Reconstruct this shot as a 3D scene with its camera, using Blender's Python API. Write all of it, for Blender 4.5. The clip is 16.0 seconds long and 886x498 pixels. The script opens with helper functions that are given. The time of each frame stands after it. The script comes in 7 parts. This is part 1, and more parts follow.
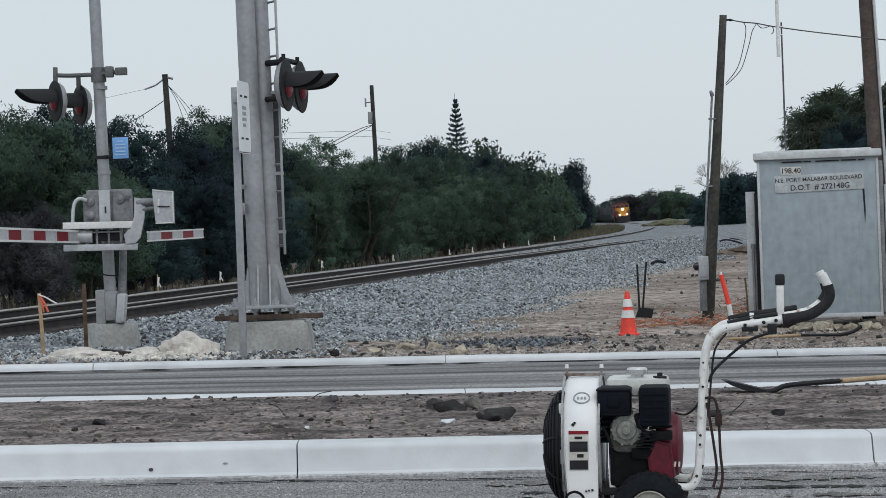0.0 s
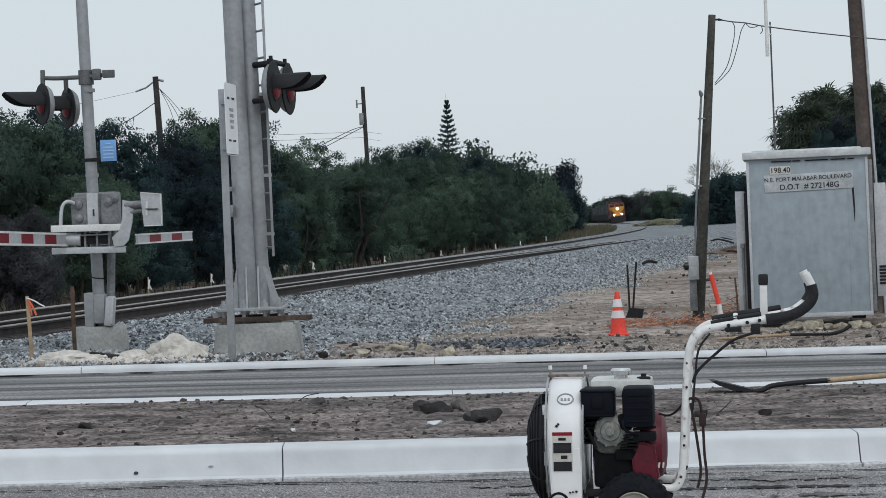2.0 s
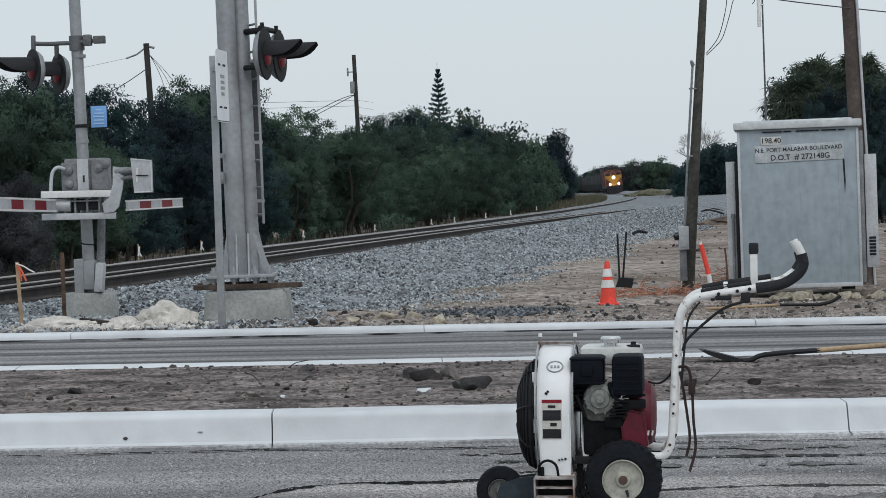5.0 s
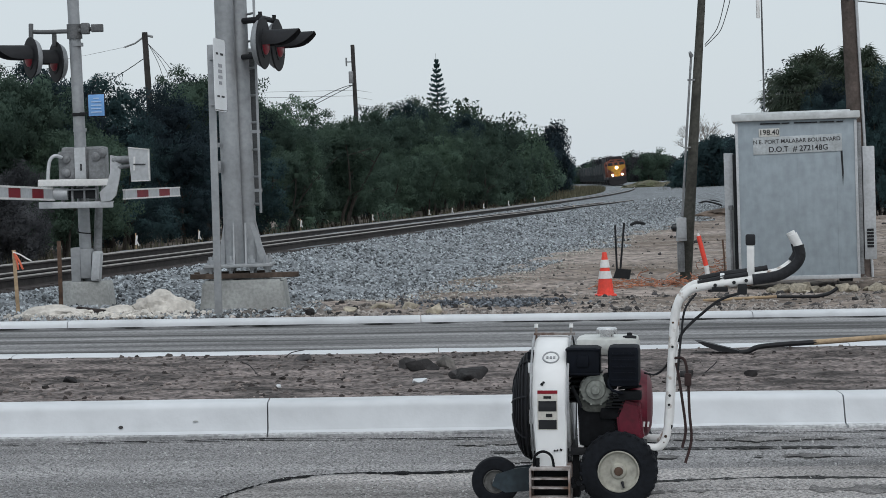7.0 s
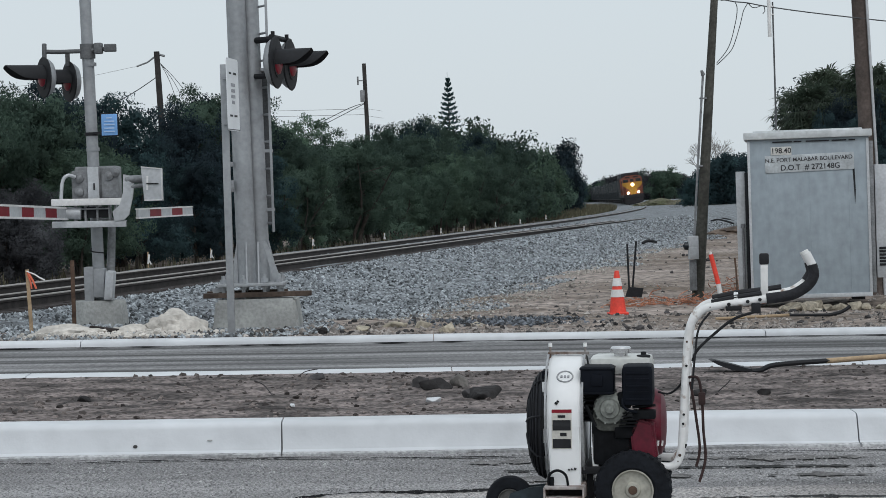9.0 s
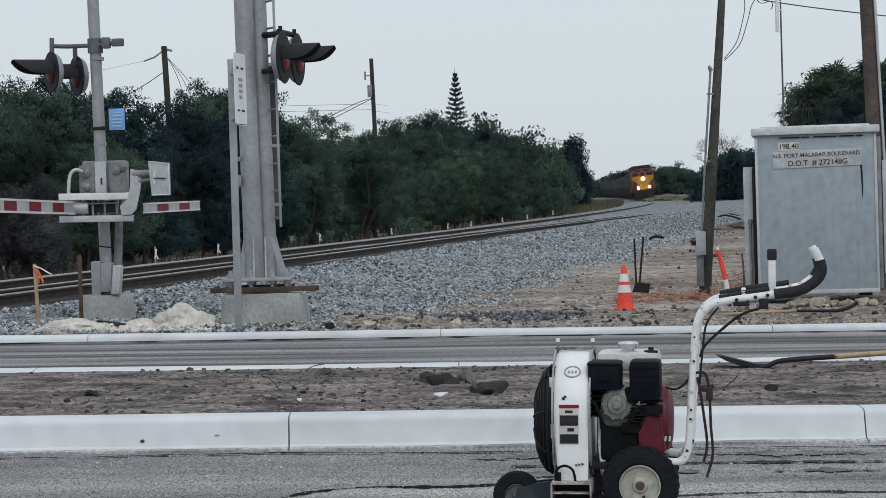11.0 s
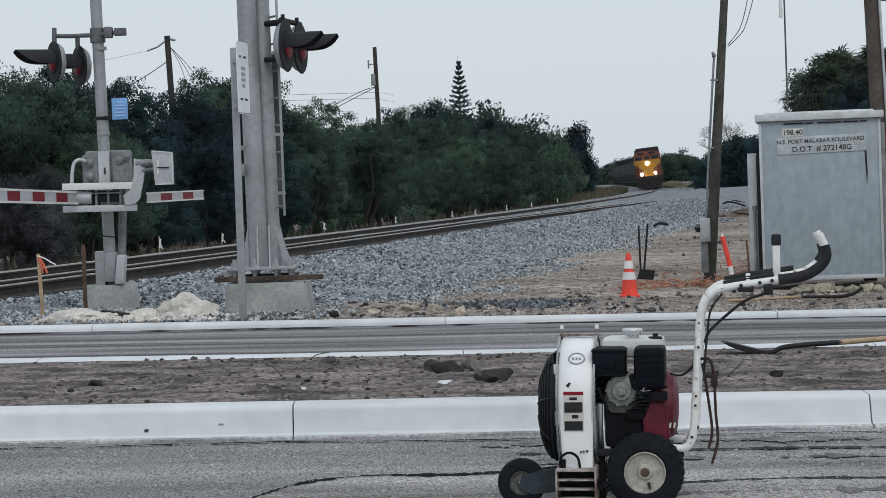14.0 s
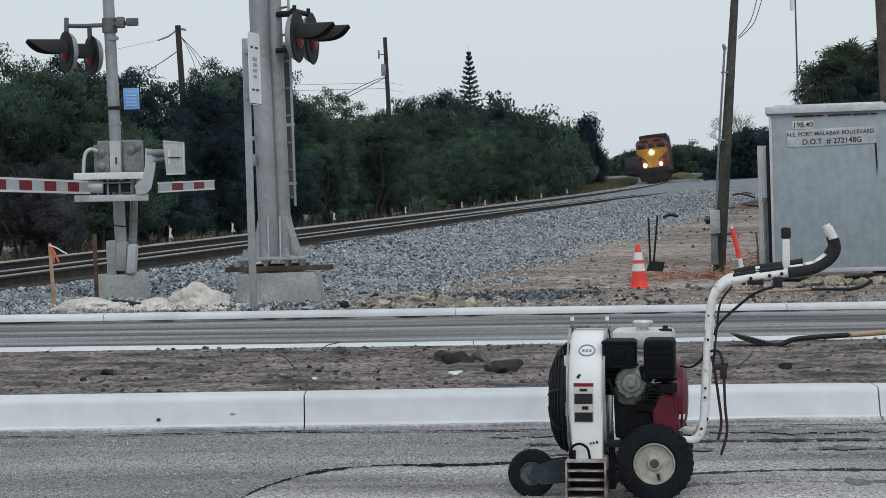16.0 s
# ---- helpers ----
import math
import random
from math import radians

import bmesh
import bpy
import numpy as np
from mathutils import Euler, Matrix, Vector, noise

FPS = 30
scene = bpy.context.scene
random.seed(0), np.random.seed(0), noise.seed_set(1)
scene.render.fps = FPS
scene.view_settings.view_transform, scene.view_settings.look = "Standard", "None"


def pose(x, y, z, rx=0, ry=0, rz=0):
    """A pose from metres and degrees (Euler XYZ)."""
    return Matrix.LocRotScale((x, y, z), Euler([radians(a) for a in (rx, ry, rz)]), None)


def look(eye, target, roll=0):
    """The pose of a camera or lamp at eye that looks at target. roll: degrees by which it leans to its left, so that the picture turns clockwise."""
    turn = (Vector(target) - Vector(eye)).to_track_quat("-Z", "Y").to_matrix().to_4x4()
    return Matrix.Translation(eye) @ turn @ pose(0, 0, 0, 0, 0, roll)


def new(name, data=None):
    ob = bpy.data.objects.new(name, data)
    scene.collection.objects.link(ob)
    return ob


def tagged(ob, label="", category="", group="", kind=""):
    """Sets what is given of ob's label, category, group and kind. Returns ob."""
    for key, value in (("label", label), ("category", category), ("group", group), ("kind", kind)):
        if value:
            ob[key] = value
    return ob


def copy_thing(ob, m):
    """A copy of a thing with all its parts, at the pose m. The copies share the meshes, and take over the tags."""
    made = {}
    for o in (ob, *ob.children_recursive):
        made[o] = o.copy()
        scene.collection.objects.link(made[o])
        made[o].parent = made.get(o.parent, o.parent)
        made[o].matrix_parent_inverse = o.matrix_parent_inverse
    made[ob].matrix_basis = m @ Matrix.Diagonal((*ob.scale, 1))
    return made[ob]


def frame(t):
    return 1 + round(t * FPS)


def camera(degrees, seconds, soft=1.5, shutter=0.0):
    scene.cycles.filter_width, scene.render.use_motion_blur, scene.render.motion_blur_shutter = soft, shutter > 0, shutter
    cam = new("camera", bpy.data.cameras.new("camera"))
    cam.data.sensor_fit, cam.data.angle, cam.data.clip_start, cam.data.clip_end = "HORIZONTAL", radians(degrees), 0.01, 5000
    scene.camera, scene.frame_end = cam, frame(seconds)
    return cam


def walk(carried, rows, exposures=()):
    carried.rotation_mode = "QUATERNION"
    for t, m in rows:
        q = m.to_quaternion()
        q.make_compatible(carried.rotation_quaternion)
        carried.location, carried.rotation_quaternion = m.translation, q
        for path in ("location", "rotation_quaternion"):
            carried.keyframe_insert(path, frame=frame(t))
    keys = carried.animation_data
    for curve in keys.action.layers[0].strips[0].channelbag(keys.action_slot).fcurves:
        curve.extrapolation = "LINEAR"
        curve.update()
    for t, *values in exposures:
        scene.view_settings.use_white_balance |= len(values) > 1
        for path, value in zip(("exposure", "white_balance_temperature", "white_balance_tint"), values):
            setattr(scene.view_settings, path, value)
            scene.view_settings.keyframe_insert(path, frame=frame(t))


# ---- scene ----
cam = camera(22.2, 16.0, soft=0.75)
PATH = [
    (0, (-0.030, 0.004, 1.455), (0.359, 59.997, 0.584), -2.17),
    (0.5, (-0.008, 0.024, 1.454), (0.346, 60.016, 0.582), -2.27),
    (1, (0.003, 0.029, 1.454), (0.414, 60.021, 0.588), -2.41),
    (1.5, (0.008, 0.039, 1.453), (0.509, 60.031, 0.598), -2.46),
    (2, (0.014, 0.032, 1.455), (0.602, 60.023, 0.602), -2.45),
    (2.5, (0.012, 0.026, 1.454), (0.647, 60.016, 0.569), -2.44),
    (3, (0.006, 0.042, 1.450), (0.678, 60.031, 0.478), -2.31),
    (3.5, (0.004, 0.033, 1.450), (0.682, 60.018, 0.313), -2.34),
    (4, (0.006, 0.032, 1.448), (0.704, 60.013, 0.119), -2.29),
    (6.5, (0.017, 0.048, 1.444), (0.933, 60.010, -0.497), -1.86),
    (7, (0.019, 0.055, 1.443), (0.883, 60.017, -0.497), -1.84),
    (7.5, (0.021, 0.045, 1.444), (0.801, 60.011, -0.424), -1.84),
    (8, (0.018, 0.049, 1.444), (0.735, 60.019, -0.308), -1.86),
    (8.5, (0.013, 0.029, 1.446), (0.666, 60.004, -0.140), -1.91),
    (9, (0.007, 0.029, 1.449), (0.583, 60.009, 0.007), -1.92),
    (11.5, (0.004, 0.036, 1.447), (0.354, 60.013, -0.181), -1.84),
    (12, (0.004, 0.053, 1.442), (0.312, 60.028, -0.254), -1.92),
    (12.5, (0.001, 0.035, 1.443), (0.302, 60.009, -0.297), -1.99),
    (13, (0.006, 0.036, 1.443), (0.291, 60.009, -0.332), -2.07),
    (13.5, (0.007, 0.034, 1.444), (0.295, 60.006, -0.367), -2.11),
    (14, (0.010, 0.062, 1.442), (0.267, 60.032, -0.427), -2.14),
    (14.5, (0.011, 0.067, 1.444), (0.220, 60.035, -0.516), -2.17),
    (15, (0.010, 0.058, 1.443), (0.143, 60.024, -0.599), -2.13),
    (15.5, (0.007, 0.052, 1.441), (0.064, 60.015, -0.654), -2.02),
    (16, (0.000, 0.000, 1.450), (-0.000, 59.963, -0.664), -1.90),
]
walk(cam, [(t, look(eye, target, roll)) for t, eye, target, roll in PATH])

# ---- world, sun and exposure: a bright overcast day ----
world = bpy.data.worlds.new("overcast_sky")
scene.world = world
world.use_nodes = True
wn, wl = world.node_tree.nodes, world.node_tree.links
sky = wn.new("ShaderNodeTexSky")
sky.sky_type, sky.sun_disc = "NISHITA", False
sky.sun_elevation, sky.sun_rotation = radians(50), radians(164)
sky.air_density, sky.dust_density = 1.0, 3.0
grey = wn.new("ShaderNodeMix")
grey.data_type = "RGBA"
grey.inputs[0].default_value = 0.86
wl.new(sky.outputs[0], grey.inputs[6])
grey.inputs[7].default_value = (6.95, 7.7, 8.22, 1)
wl.new(grey.outputs[2], wn["Background"].inputs["Color"])
wn["Background"].inputs["Strength"].default_value = 0.1
sun = new("sun", bpy.data.lights.new("sun", "SUN"))
sun.data.energy, sun.data.angle, sun.data.color = 0.9, radians(40), (0.99, 0.98, 1.0)
sun.matrix_world = look((14, -40, 60), (0, 10, 0))
scene.view_settings.exposure = 0.0


# ---- materials ----
def mat(name, col, rough=0.8, metal=0.0, var=0.25, scale=3.0, fine=60.0, bump=0.0, bscale=None, tint=None, spec=0.4, island=0.0, detail=6.0, patch=0.5, stretch=1.0, grain=(0.45, 1.15)):
    """Node material: a base colour, varied at a coarse and a fine scale, with fine relief."""
    m = bpy.data.materials.new(name)
    m.use_nodes = True
    n, l = m.node_tree.nodes, m.node_tree.links
    b = n["Principled BSDF"]
    b.inputs["Roughness"].default_value, b.inputs["Metallic"].default_value = rough, metal
    b.inputs["Specular IOR Level"].default_value = spec
    co = n.new("ShaderNodeTexCoord")
    big, small = n.new("ShaderNodeTexNoise"), n.new("ShaderNodeTexNoise")
    big.inputs["Scale"].default_value, big.inputs["Detail"].default_value = scale, detail
    small.inputs["Scale"].default_value, small.inputs["Detail"].default_value = fine, 3
    l.new(co.outputs["Object"], small.inputs["Vector"])
    mp = n.new("ShaderNodeMapping")
    mp.inputs["Scale"].default_value = (stretch, 1, 1)
    l.new(co.outputs["Object"], mp.inputs["Vector"])
    l.new(mp.outputs["Vector"], big.inputs["Vector"])
    ramp = n.new("ShaderNodeValToRGB")
    ramp.color_ramp.elements[0].position, ramp.color_ramp.elements[1].position = 0.5 - 0.3 * patch, 0.5 + 0.3 * patch
    t = tint or tuple(c * (1 - var) for c in col)
    ramp.color_ramp.elements[0].color, ramp.color_ramp.elements[1].color = (*t, 1), (*[min(1, c * (1 + var * 0.4)) for c in col], 1)
    l.new(big.outputs["Fac"], ramp.inputs["Fac"])
    mul = n.new("ShaderNodeMix")
    mul.data_type, mul.blend_type = "RGBA", "MULTIPLY"
    mul.inputs[0].default_value = min(1, var * 1.6)
    fr = n.new("ShaderNodeValToRGB")
    fr.color_ramp.elements[0].position, fr.color_ramp.elements[1].position = 0.3, 0.65
    fr.color_ramp.elements[0].color, fr.color_ramp.elements[1].color = (*[grain[0]] * 3, 1), (*[grain[1]] * 3, 1)
    l.new(small.outputs["Fac"], fr.inputs["Fac"])
    l.new(ramp.outputs["Color"], mul.inputs[6])
    l.new(fr.outputs["Color"], mul.inputs[7])
    out = mul.outputs[2]
    if island:
        geo, hsv, ma = n.new("ShaderNodeNewGeometry"), n.new("ShaderNodeHueSaturation"), n.new("ShaderNodeMapRange")
        ma.inputs["To Min"].default_value, ma.inputs["To Max"].default_value = 1 - island, 1 + island
        l.new(geo.outputs["Random Per Island"], ma.inputs["Value"])
        l.new(ma.outputs["Result"], hsv.inputs["Value"])
        l.new(out, hsv.inputs["Color"])
        out = hsv.outputs["Color"]
    l.new(out, b.inputs["Base Color"])
    if bump:
        bn, bt = n.new("ShaderNodeBump"), n.new("ShaderNodeTexNoise")
        bt.inputs["Scale"].default_value, bt.inputs["Detail"].default_value = bscale or fine, 5
        l.new(co.outputs["Object"], bt.inputs["Vector"])
        bn.inputs["Strength"].default_value, bn.inputs["Distance"].default_value = min(1, bump), 0.02
        l.new(bt.outputs["Fac"], bn.inputs["Height"])
        l.new(bn.outputs["Normal"], b.inputs["Normal"])
    return m


def glow(name, col, strength):
    m = bpy.data.materials.new(name)
    m.use_nodes = True
    b = m.node_tree.nodes["Principled BSDF"]
    b.inputs["Base Color"].default_value = (*col, 1)
    b.inputs["Emission Color"].default_value, b.inputs["Emission Strength"].default_value = (*col, 1), strength
    return m


def leafy(m, share=0.5):
    """Lets part of the light through a leaf material, and varies it from tree to tree."""
    n, l = m.node_tree.nodes, m.node_tree.links
    b, out = n["Principled BSDF"], n["Material Output"]
    info, hsv = n.new("ShaderNodeObjectInfo"), n.new("ShaderNodeHueSaturation")
    for sock, lo, hi in (("Value", 0.72, 1.38), ("Hue", 0.525, 0.47)):
        mr = n.new("ShaderNodeMapRange")
        mr.inputs["To Min"].default_value, mr.inputs["To Max"].default_value = lo, hi
        l.new(info.outputs["Random"], mr.inputs["Value"])
        l.new(mr.outputs["Result"], hsv.inputs[sock])
    l.new(b.inputs["Base Color"].links[0].from_socket, hsv.inputs["Color"])
    l.new(hsv.outputs["Color"], b.inputs["Base Color"])
    tr, mix = n.new("ShaderNodeBsdfTranslucent"), n.new("ShaderNodeMixShader")
    mix.inputs[0].default_value = share
    l.new(b.inputs["Base Color"].links[0].from_socket, tr.inputs["Color"])
    l.new(b.outputs[0], mix.inputs[1])
    l.new(tr.outputs[0], mix.inputs[2])
    l.new(mix.outputs[0], out.inputs["Surface"])
    return m


ASPHALT = mat("asphalt", (0.298, 0.291, 0.293), 0.92, var=0.62, scale=1.1, fine=75, grain=(0.12, 1.75), bump=1.0, bscale=75, patch=0.55, stretch=0.16, detail=8)
ASPHALT_FAR = mat("smooth_asphalt", (0.24, 0.238, 0.24), 0.9, var=0.72, scale=2.4, fine=30, grain=(0.55, 1.2), bump=0.3, patch=0.4, stretch=0.045, detail=6)
CONCRETE = mat("new_concrete", (0.635, 0.655, 0.675), 0.8, var=0.1, scale=1.5, fine=5, bump=0.08, bscale=40)
CONCRETE_GREY = mat("pad_concrete", (0.36, 0.37, 0.36), 0.9, var=0.25, scale=2.5, fine=30, bump=0.2)
DIRT = mat("sandy_dirt", (0.182, 0.154, 0.145), 1.0, var=0.75, scale=4.2, fine=24, grain=(0.2, 1.5), bump=1.0, bscale=24, detail=10, patch=0.5, stretch=0.6)
GROUND = mat("disturbed_ground", (0.265, 0.225, 0.2), 1.0, var=0.66, scale=0.42, fine=6, grain=(0.3, 1.35), stretch=0.4, bump=1.0, bscale=12, tint=(0.15, 0.115, 0.088), detail=9, patch=0.45)
BALLAST = mat("ballast_bed", (0.235, 0.255, 0.272), 0.95, var=0.5, scale=1.2, fine=9, grain=(0.3, 1.35), bump=1.0, bscale=22)
STONE = mat("ballast_stone", (0.295, 0.32, 0.338), 0.9, var=0.35, scale=8, fine=40, island=0.85)
GRAVEL = mat("mixed_gravel", (0.30, 0.275, 0.255), 0.95, var=0.4, scale=5, fine=30, island=0.6)
RUBBLE = mat("limestone_rubble", (0.42, 0.375, 0.295), 0.95, var=0.35, scale=4, fine=30, bump=0.6, island=0.25)
SAND = mat("pale_sand", (0.64, 0.605, 0.555), 1.0, var=0.25, scale=3, fine=20, bump=0.7)
CLOD = mat("dark_clods", (0.058, 0.055, 0.056), 1.0, var=0.4, scale=5, fine=30, bump=0.6, island=0.5)
RUST = mat("rusty_rail", (0.043, 0.036, 0.034), 0.8, metal=0.15, var=0.4, scale=4, fine=25)
STEEL = mat("worn_rail_head", (0.36, 0.335, 0.315), 0.55, metal=0.3, var=0.2, scale=3, fine=30)
TIE = mat("weathered_tie", (0.05, 0.042, 0.04), 0.95, var=0.45, scale=3, fine=25, bump=0.4)
GALV = mat("galvanised_steel", (0.35, 0.365, 0.38), 0.55, metal=0.35, var=0.16, scale=2.0, fine=18)
ALU = mat("painted_aluminium", (0.52, 0.54, 0.56), 0.5, metal=0.2, var=0.15, scale=3, fine=25)
MECH = mat("mechanism_grey", (0.275, 0.285, 0.295), 0.6, metal=0.3, var=0.3, scale=4, fine=30)
BLACK = mat("matt_black", (0.012, 0.013, 0.016), 0.7, var=0.3, scale=4, fine=30)
WHITE = mat("white_paint", (0.75, 0.75, 0.74), 0.5, var=0.12, scale=4, fine=30)
RED = mat("reflective_red", (0.2, 0.007, 0.017), 0.5, spec=0.2, var=0.15, scale=5, fine=30)
LENS = mat("red_lens", (0.26, 0.012, 0.03), 0.3, var=0.1)
BLUE = mat("blue_sign", (0.2, 0.42, 0.78), 0.5, var=0.1)
WOOD_POLE = mat("weathered_pole", (0.085, 0.084, 0.073), 0.95, var=0.4, scale=2.5, fine=18, bump=0.4)
WOOD_BROWN = mat("brown_pole", (0.112, 0.09, 0.08), 0.95, var=0.35, scale=2.5, fine=18, bump=0.4)
LATH = mat("pale_lath", (0.42, 0.31, 0.2), 0.9, var=0.25, scale=6, fine=40)
ORANGE = mat("safety_orange", (0.84, 0.075, 0.048), 0.55, var=0.15, scale=5, fine=30)
LEAF_A = mat("scrub_leaf", (0.112, 0.172, 0.132), 0.95, var=0.5, scale=0.3, fine=0.9, island=0.06, spec=0.15)
LEAF_B = mat("dark_scrub_leaf", (0.056, 0.093, 0.106), 0.95, var=0.4, scale=0.35, fine=1.0, island=0.06, spec=0.15)
LEAF_C = mat("dry_scrub_leaf", (0.098, 0.1, 0.11), 0.95, var=0.4, scale=0.5, fine=1.2, island=0.06, spec=0.1)
LEAF_PALM = mat("palm_leaf", (0.075, 0.10, 0.07), 0.7, var=0.3, scale=1, fine=6, island=0.4)
for leaf in (LEAF_A, LEAF_B, LEAF_C, LEAF_PALM):
    leafy(leaf)
BARK = mat("bark", (0.055, 0.048, 0.042), 0.95, var=0.4, scale=4, fine=25, bump=0.4)
GRASS = mat("dry_grass", (0.12, 0.115, 0.075), 0.95, var=0.5, scale=0.4, fine=5, island=0.3)
TYRE = mat("tyre_rubber", (0.011, 0.013, 0.017), 0.9, spec=0.2, var=0.35, scale=6, fine=40, bump=0.3)
ENGINE_BLACK = mat("engine_plastic", (0.005, 0.007, 0.012), 0.6, spec=0.12, var=0.3, scale=8, fine=50)
ENGINE_RED = mat("engine_red", (0.12, 0.006, 0.02), 0.45, var=0.3, scale=6, fine=40)
LOCO_YELLOW = mat("loco_yellow", (0.40, 0.215, 0.03), 0.6, var=0.2, scale=0.6, fine=5)
LOCO_RED = mat("loco_red", (0.19, 0.062, 0.04), 0.6, var=0.25, scale=0.6, fine=5)
LOCO_DARK = mat("loco_dark", (0.024, 0.022, 0.025), 0.8, var=0.3, scale=0.8, fine=6)
GLASS_DARK = mat("dark_glass", (0.02, 0.025, 0.03), 0.1, var=0.1)
HEADLIGHT = glow("headlight", (1.0, 0.84, 0.55), 14.0)
WAGON = mat("wagon_grey", (0.042, 0.05, 0.056), 0.8, var=0.3, scale=0.5, fine=5)
SHED = mat("shed_aluminium", (0.33, 0.385, 0.425), 0.6, metal=0.1, var=0.13, scale=3.0, fine=8, patch=0.9, stretch=4.0)
INK = mat("black_lettering", (0.03, 0.03, 0.035), 0.7, var=0.2)
RUSTY = mat("rusty_iron", (0.11, 0.07, 0.05), 0.9, var=0.4, scale=6, fine=30)


# ---- mesh helpers ----
def box(bm, c, s, rz=0.0, rx=0.0, ry=0.0, bev=0.0):
    """A box of size s about c, with bevelled edges."""
    r = bmesh.ops.create_cube(bm, size=1, matrix=pose(*c, rx, ry, rz) @ Matrix.Diagonal((*s, 1)))
    if bev:
        es = list({e for v in r["verts"] for e in v.link_edges})
        bmesh.ops.bevel(bm, geom=es, offset=bev, segments=2, affect="EDGES", profile=0.6)
    return bm


def rod(bm, a, b, r0, r1=None, seg=12, caps=True):
    """A round bar from a to b."""
    a, b = Vector(a), Vector(b)
    d = b - a
    m = Matrix.Translation((a + b) / 2) @ d.to_track_quat("Z", "Y").to_matrix().to_4x4()
    bmesh.ops.create_cone(bm, cap_ends=caps, segments=seg, radius1=r0, radius2=r0 if r1 is None else r1, depth=d.length, matrix=m)
    return bm


def tube(bm, pts, r, seg=8):
    """A bent tube along points, in joined rings."""
    P = [Vector(p) for p in pts]
    rings, side = [], None
    for i, p in enumerate(P):
        d = (P[min(i + 1, len(P) - 1)] - P[max(i - 1, 0)]).normalized()
        if side is None:
            side = d.orthogonal().normalized()
        side = (side - d * side.dot(d)).normalized()
        up = d.cross(side)
        rings.append([bm.verts.new(p + (side * math.cos(k * math.tau / seg) + up * math.sin(k * math.tau / seg)) * r) for k in range(seg)])
    for a, b in zip(rings, rings[1:]):
        for k in range(seg):
            bm.faces.new((a[k], a[(k + 1) % seg], b[(k + 1) % seg], b[k]))
    bm.faces.new(rings[0][::-1])
    bm.faces.new(rings[-1])
    return bm


def bend(pts, n=6):
    """A smooth line through points (Catmull-Rom)."""
    P = [Vector(p) for p in pts]
    P = [P[0]] + P + [P[-1]]
    out = []
    for a, b, c, d in zip(P, P[1:], P[2:], P[3:]):
        for k in range(n):
            t = k / n
            out.append(0.5 * (2 * b + (c - a) * t + (2 * a - 5 * b + 4 * c - d) * t * t + (3 * b - a - 3 * c + d) * t**3))
    return out + [P[-2]]


def lathe(bm, prof, m=None, seg=24):
    """Turns a profile of (radius, height) about z."""
    m = m or Matrix()
    rings = [[bm.verts.new(m @ Vector((r * math.cos(k * math.tau / seg), r * math.sin(k * math.tau / seg), z))) for k in range(seg)] for r, z in prof]
    for a, b in zip(rings, rings[1:]):
        for k in range(seg):
            bm.faces.new((a[k], a[(k + 1) % seg], b[(k + 1) % seg], b[k]))
    return bm


def slab(bm, outline, m, depth):
    """A plate: an outline in the plane of m, extruded along its z by depth."""
    lo = [bm.verts.new(m @ Vector((x, y, 0))) for x, y in outline]
    hi = [bm.verts.new(m @ Vector((x, y, depth))) for x, y in outline]
    bm.faces.new(lo[::-1])
    bm.faces.new(hi)
    for i in range(len(lo)):
        j = (i + 1) % len(lo)
        bm.faces.new((lo[i], lo[j], hi[j], hi[i]))
    return bm


def mesh_of(name, bm, material, smooth=True):
    bmesh.ops.recalc_face_normals(bm, faces=bm.faces)
    me = bpy.data.meshes.new(name)
    bm.to_mesh(me)
    bm.free()
    me.materials.append(material)
    if smooth:
        me.shade_smooth()
        me.set_sharp_from_angle(angle=radians(35))
    return me


def part(name, bm, material, parent=None, label="", at=None):
    ob = new(name, mesh_of(name, bm, material))
    if parent:
        ob.parent = parent
    if at:
        ob.matrix_basis = at
    return tagged(ob, label)


def thing(name, m, label, category, group="", kind=""):
    ob = new(name)
    ob.empty_display_size = 0.2
    ob.matrix_basis = m
    return tagged(ob, label, category, group, kind)


def B():
    return bmesh.new()


def grid_mesh(name, xs, ys, zf, material):
    nx, ny = len(xs), len(ys)
    v = [(x, y, zf(x, y)) for y in ys for x in xs]
    f = [(j * nx + i, j * nx + i + 1, (j + 1) * nx + i + 1, (j + 1) * nx + i) for j in range(ny - 1) for i in range(nx - 1)]
    me = bpy.data.meshes.new(name)
    me.from_pydata(v, [], f)
    me.materials.append(material)
    me.shade_smooth()
    return new(name, me)


def noise2(x, y, s, seed=0.0):
    return noise.noise((x * s, y * s, seed))


# ---- the plan ----
GRADE = -0.018


def road_z(x):
    return GRADE * x


def rail_z(y):
    return 0.2 - 0.0035 * y


def main_x(y):
    """Centre of the main track at depth y."""
    if y > 500:
        return main_x(500) + (y - 500) * 0.058 - 0.00008 * (y - 500) ** 2
    u = y / 100
    return 0.0011 * max(0, y - 120) - 16.153 + u * (21.181 + u * (-1.538 + u * (-0.3277 + u * 0.0525)))


def main_slope(y):
    return (main_x(y + 0.5) - main_x(y - 0.5))


def side_x(y):
    """Centre of the new second track."""
    return main_x(y) + 3.9 + max(0.0, y - 70) * 0.04


BASE_Y = [-60, 22.7, 26, 33, 60, 222, 498, 700, 4000]
BASE_Z = [-0.04, 0.05, 0.0, -0.36, -0.45, -1.0, -2.0, -2.6, -2.6]


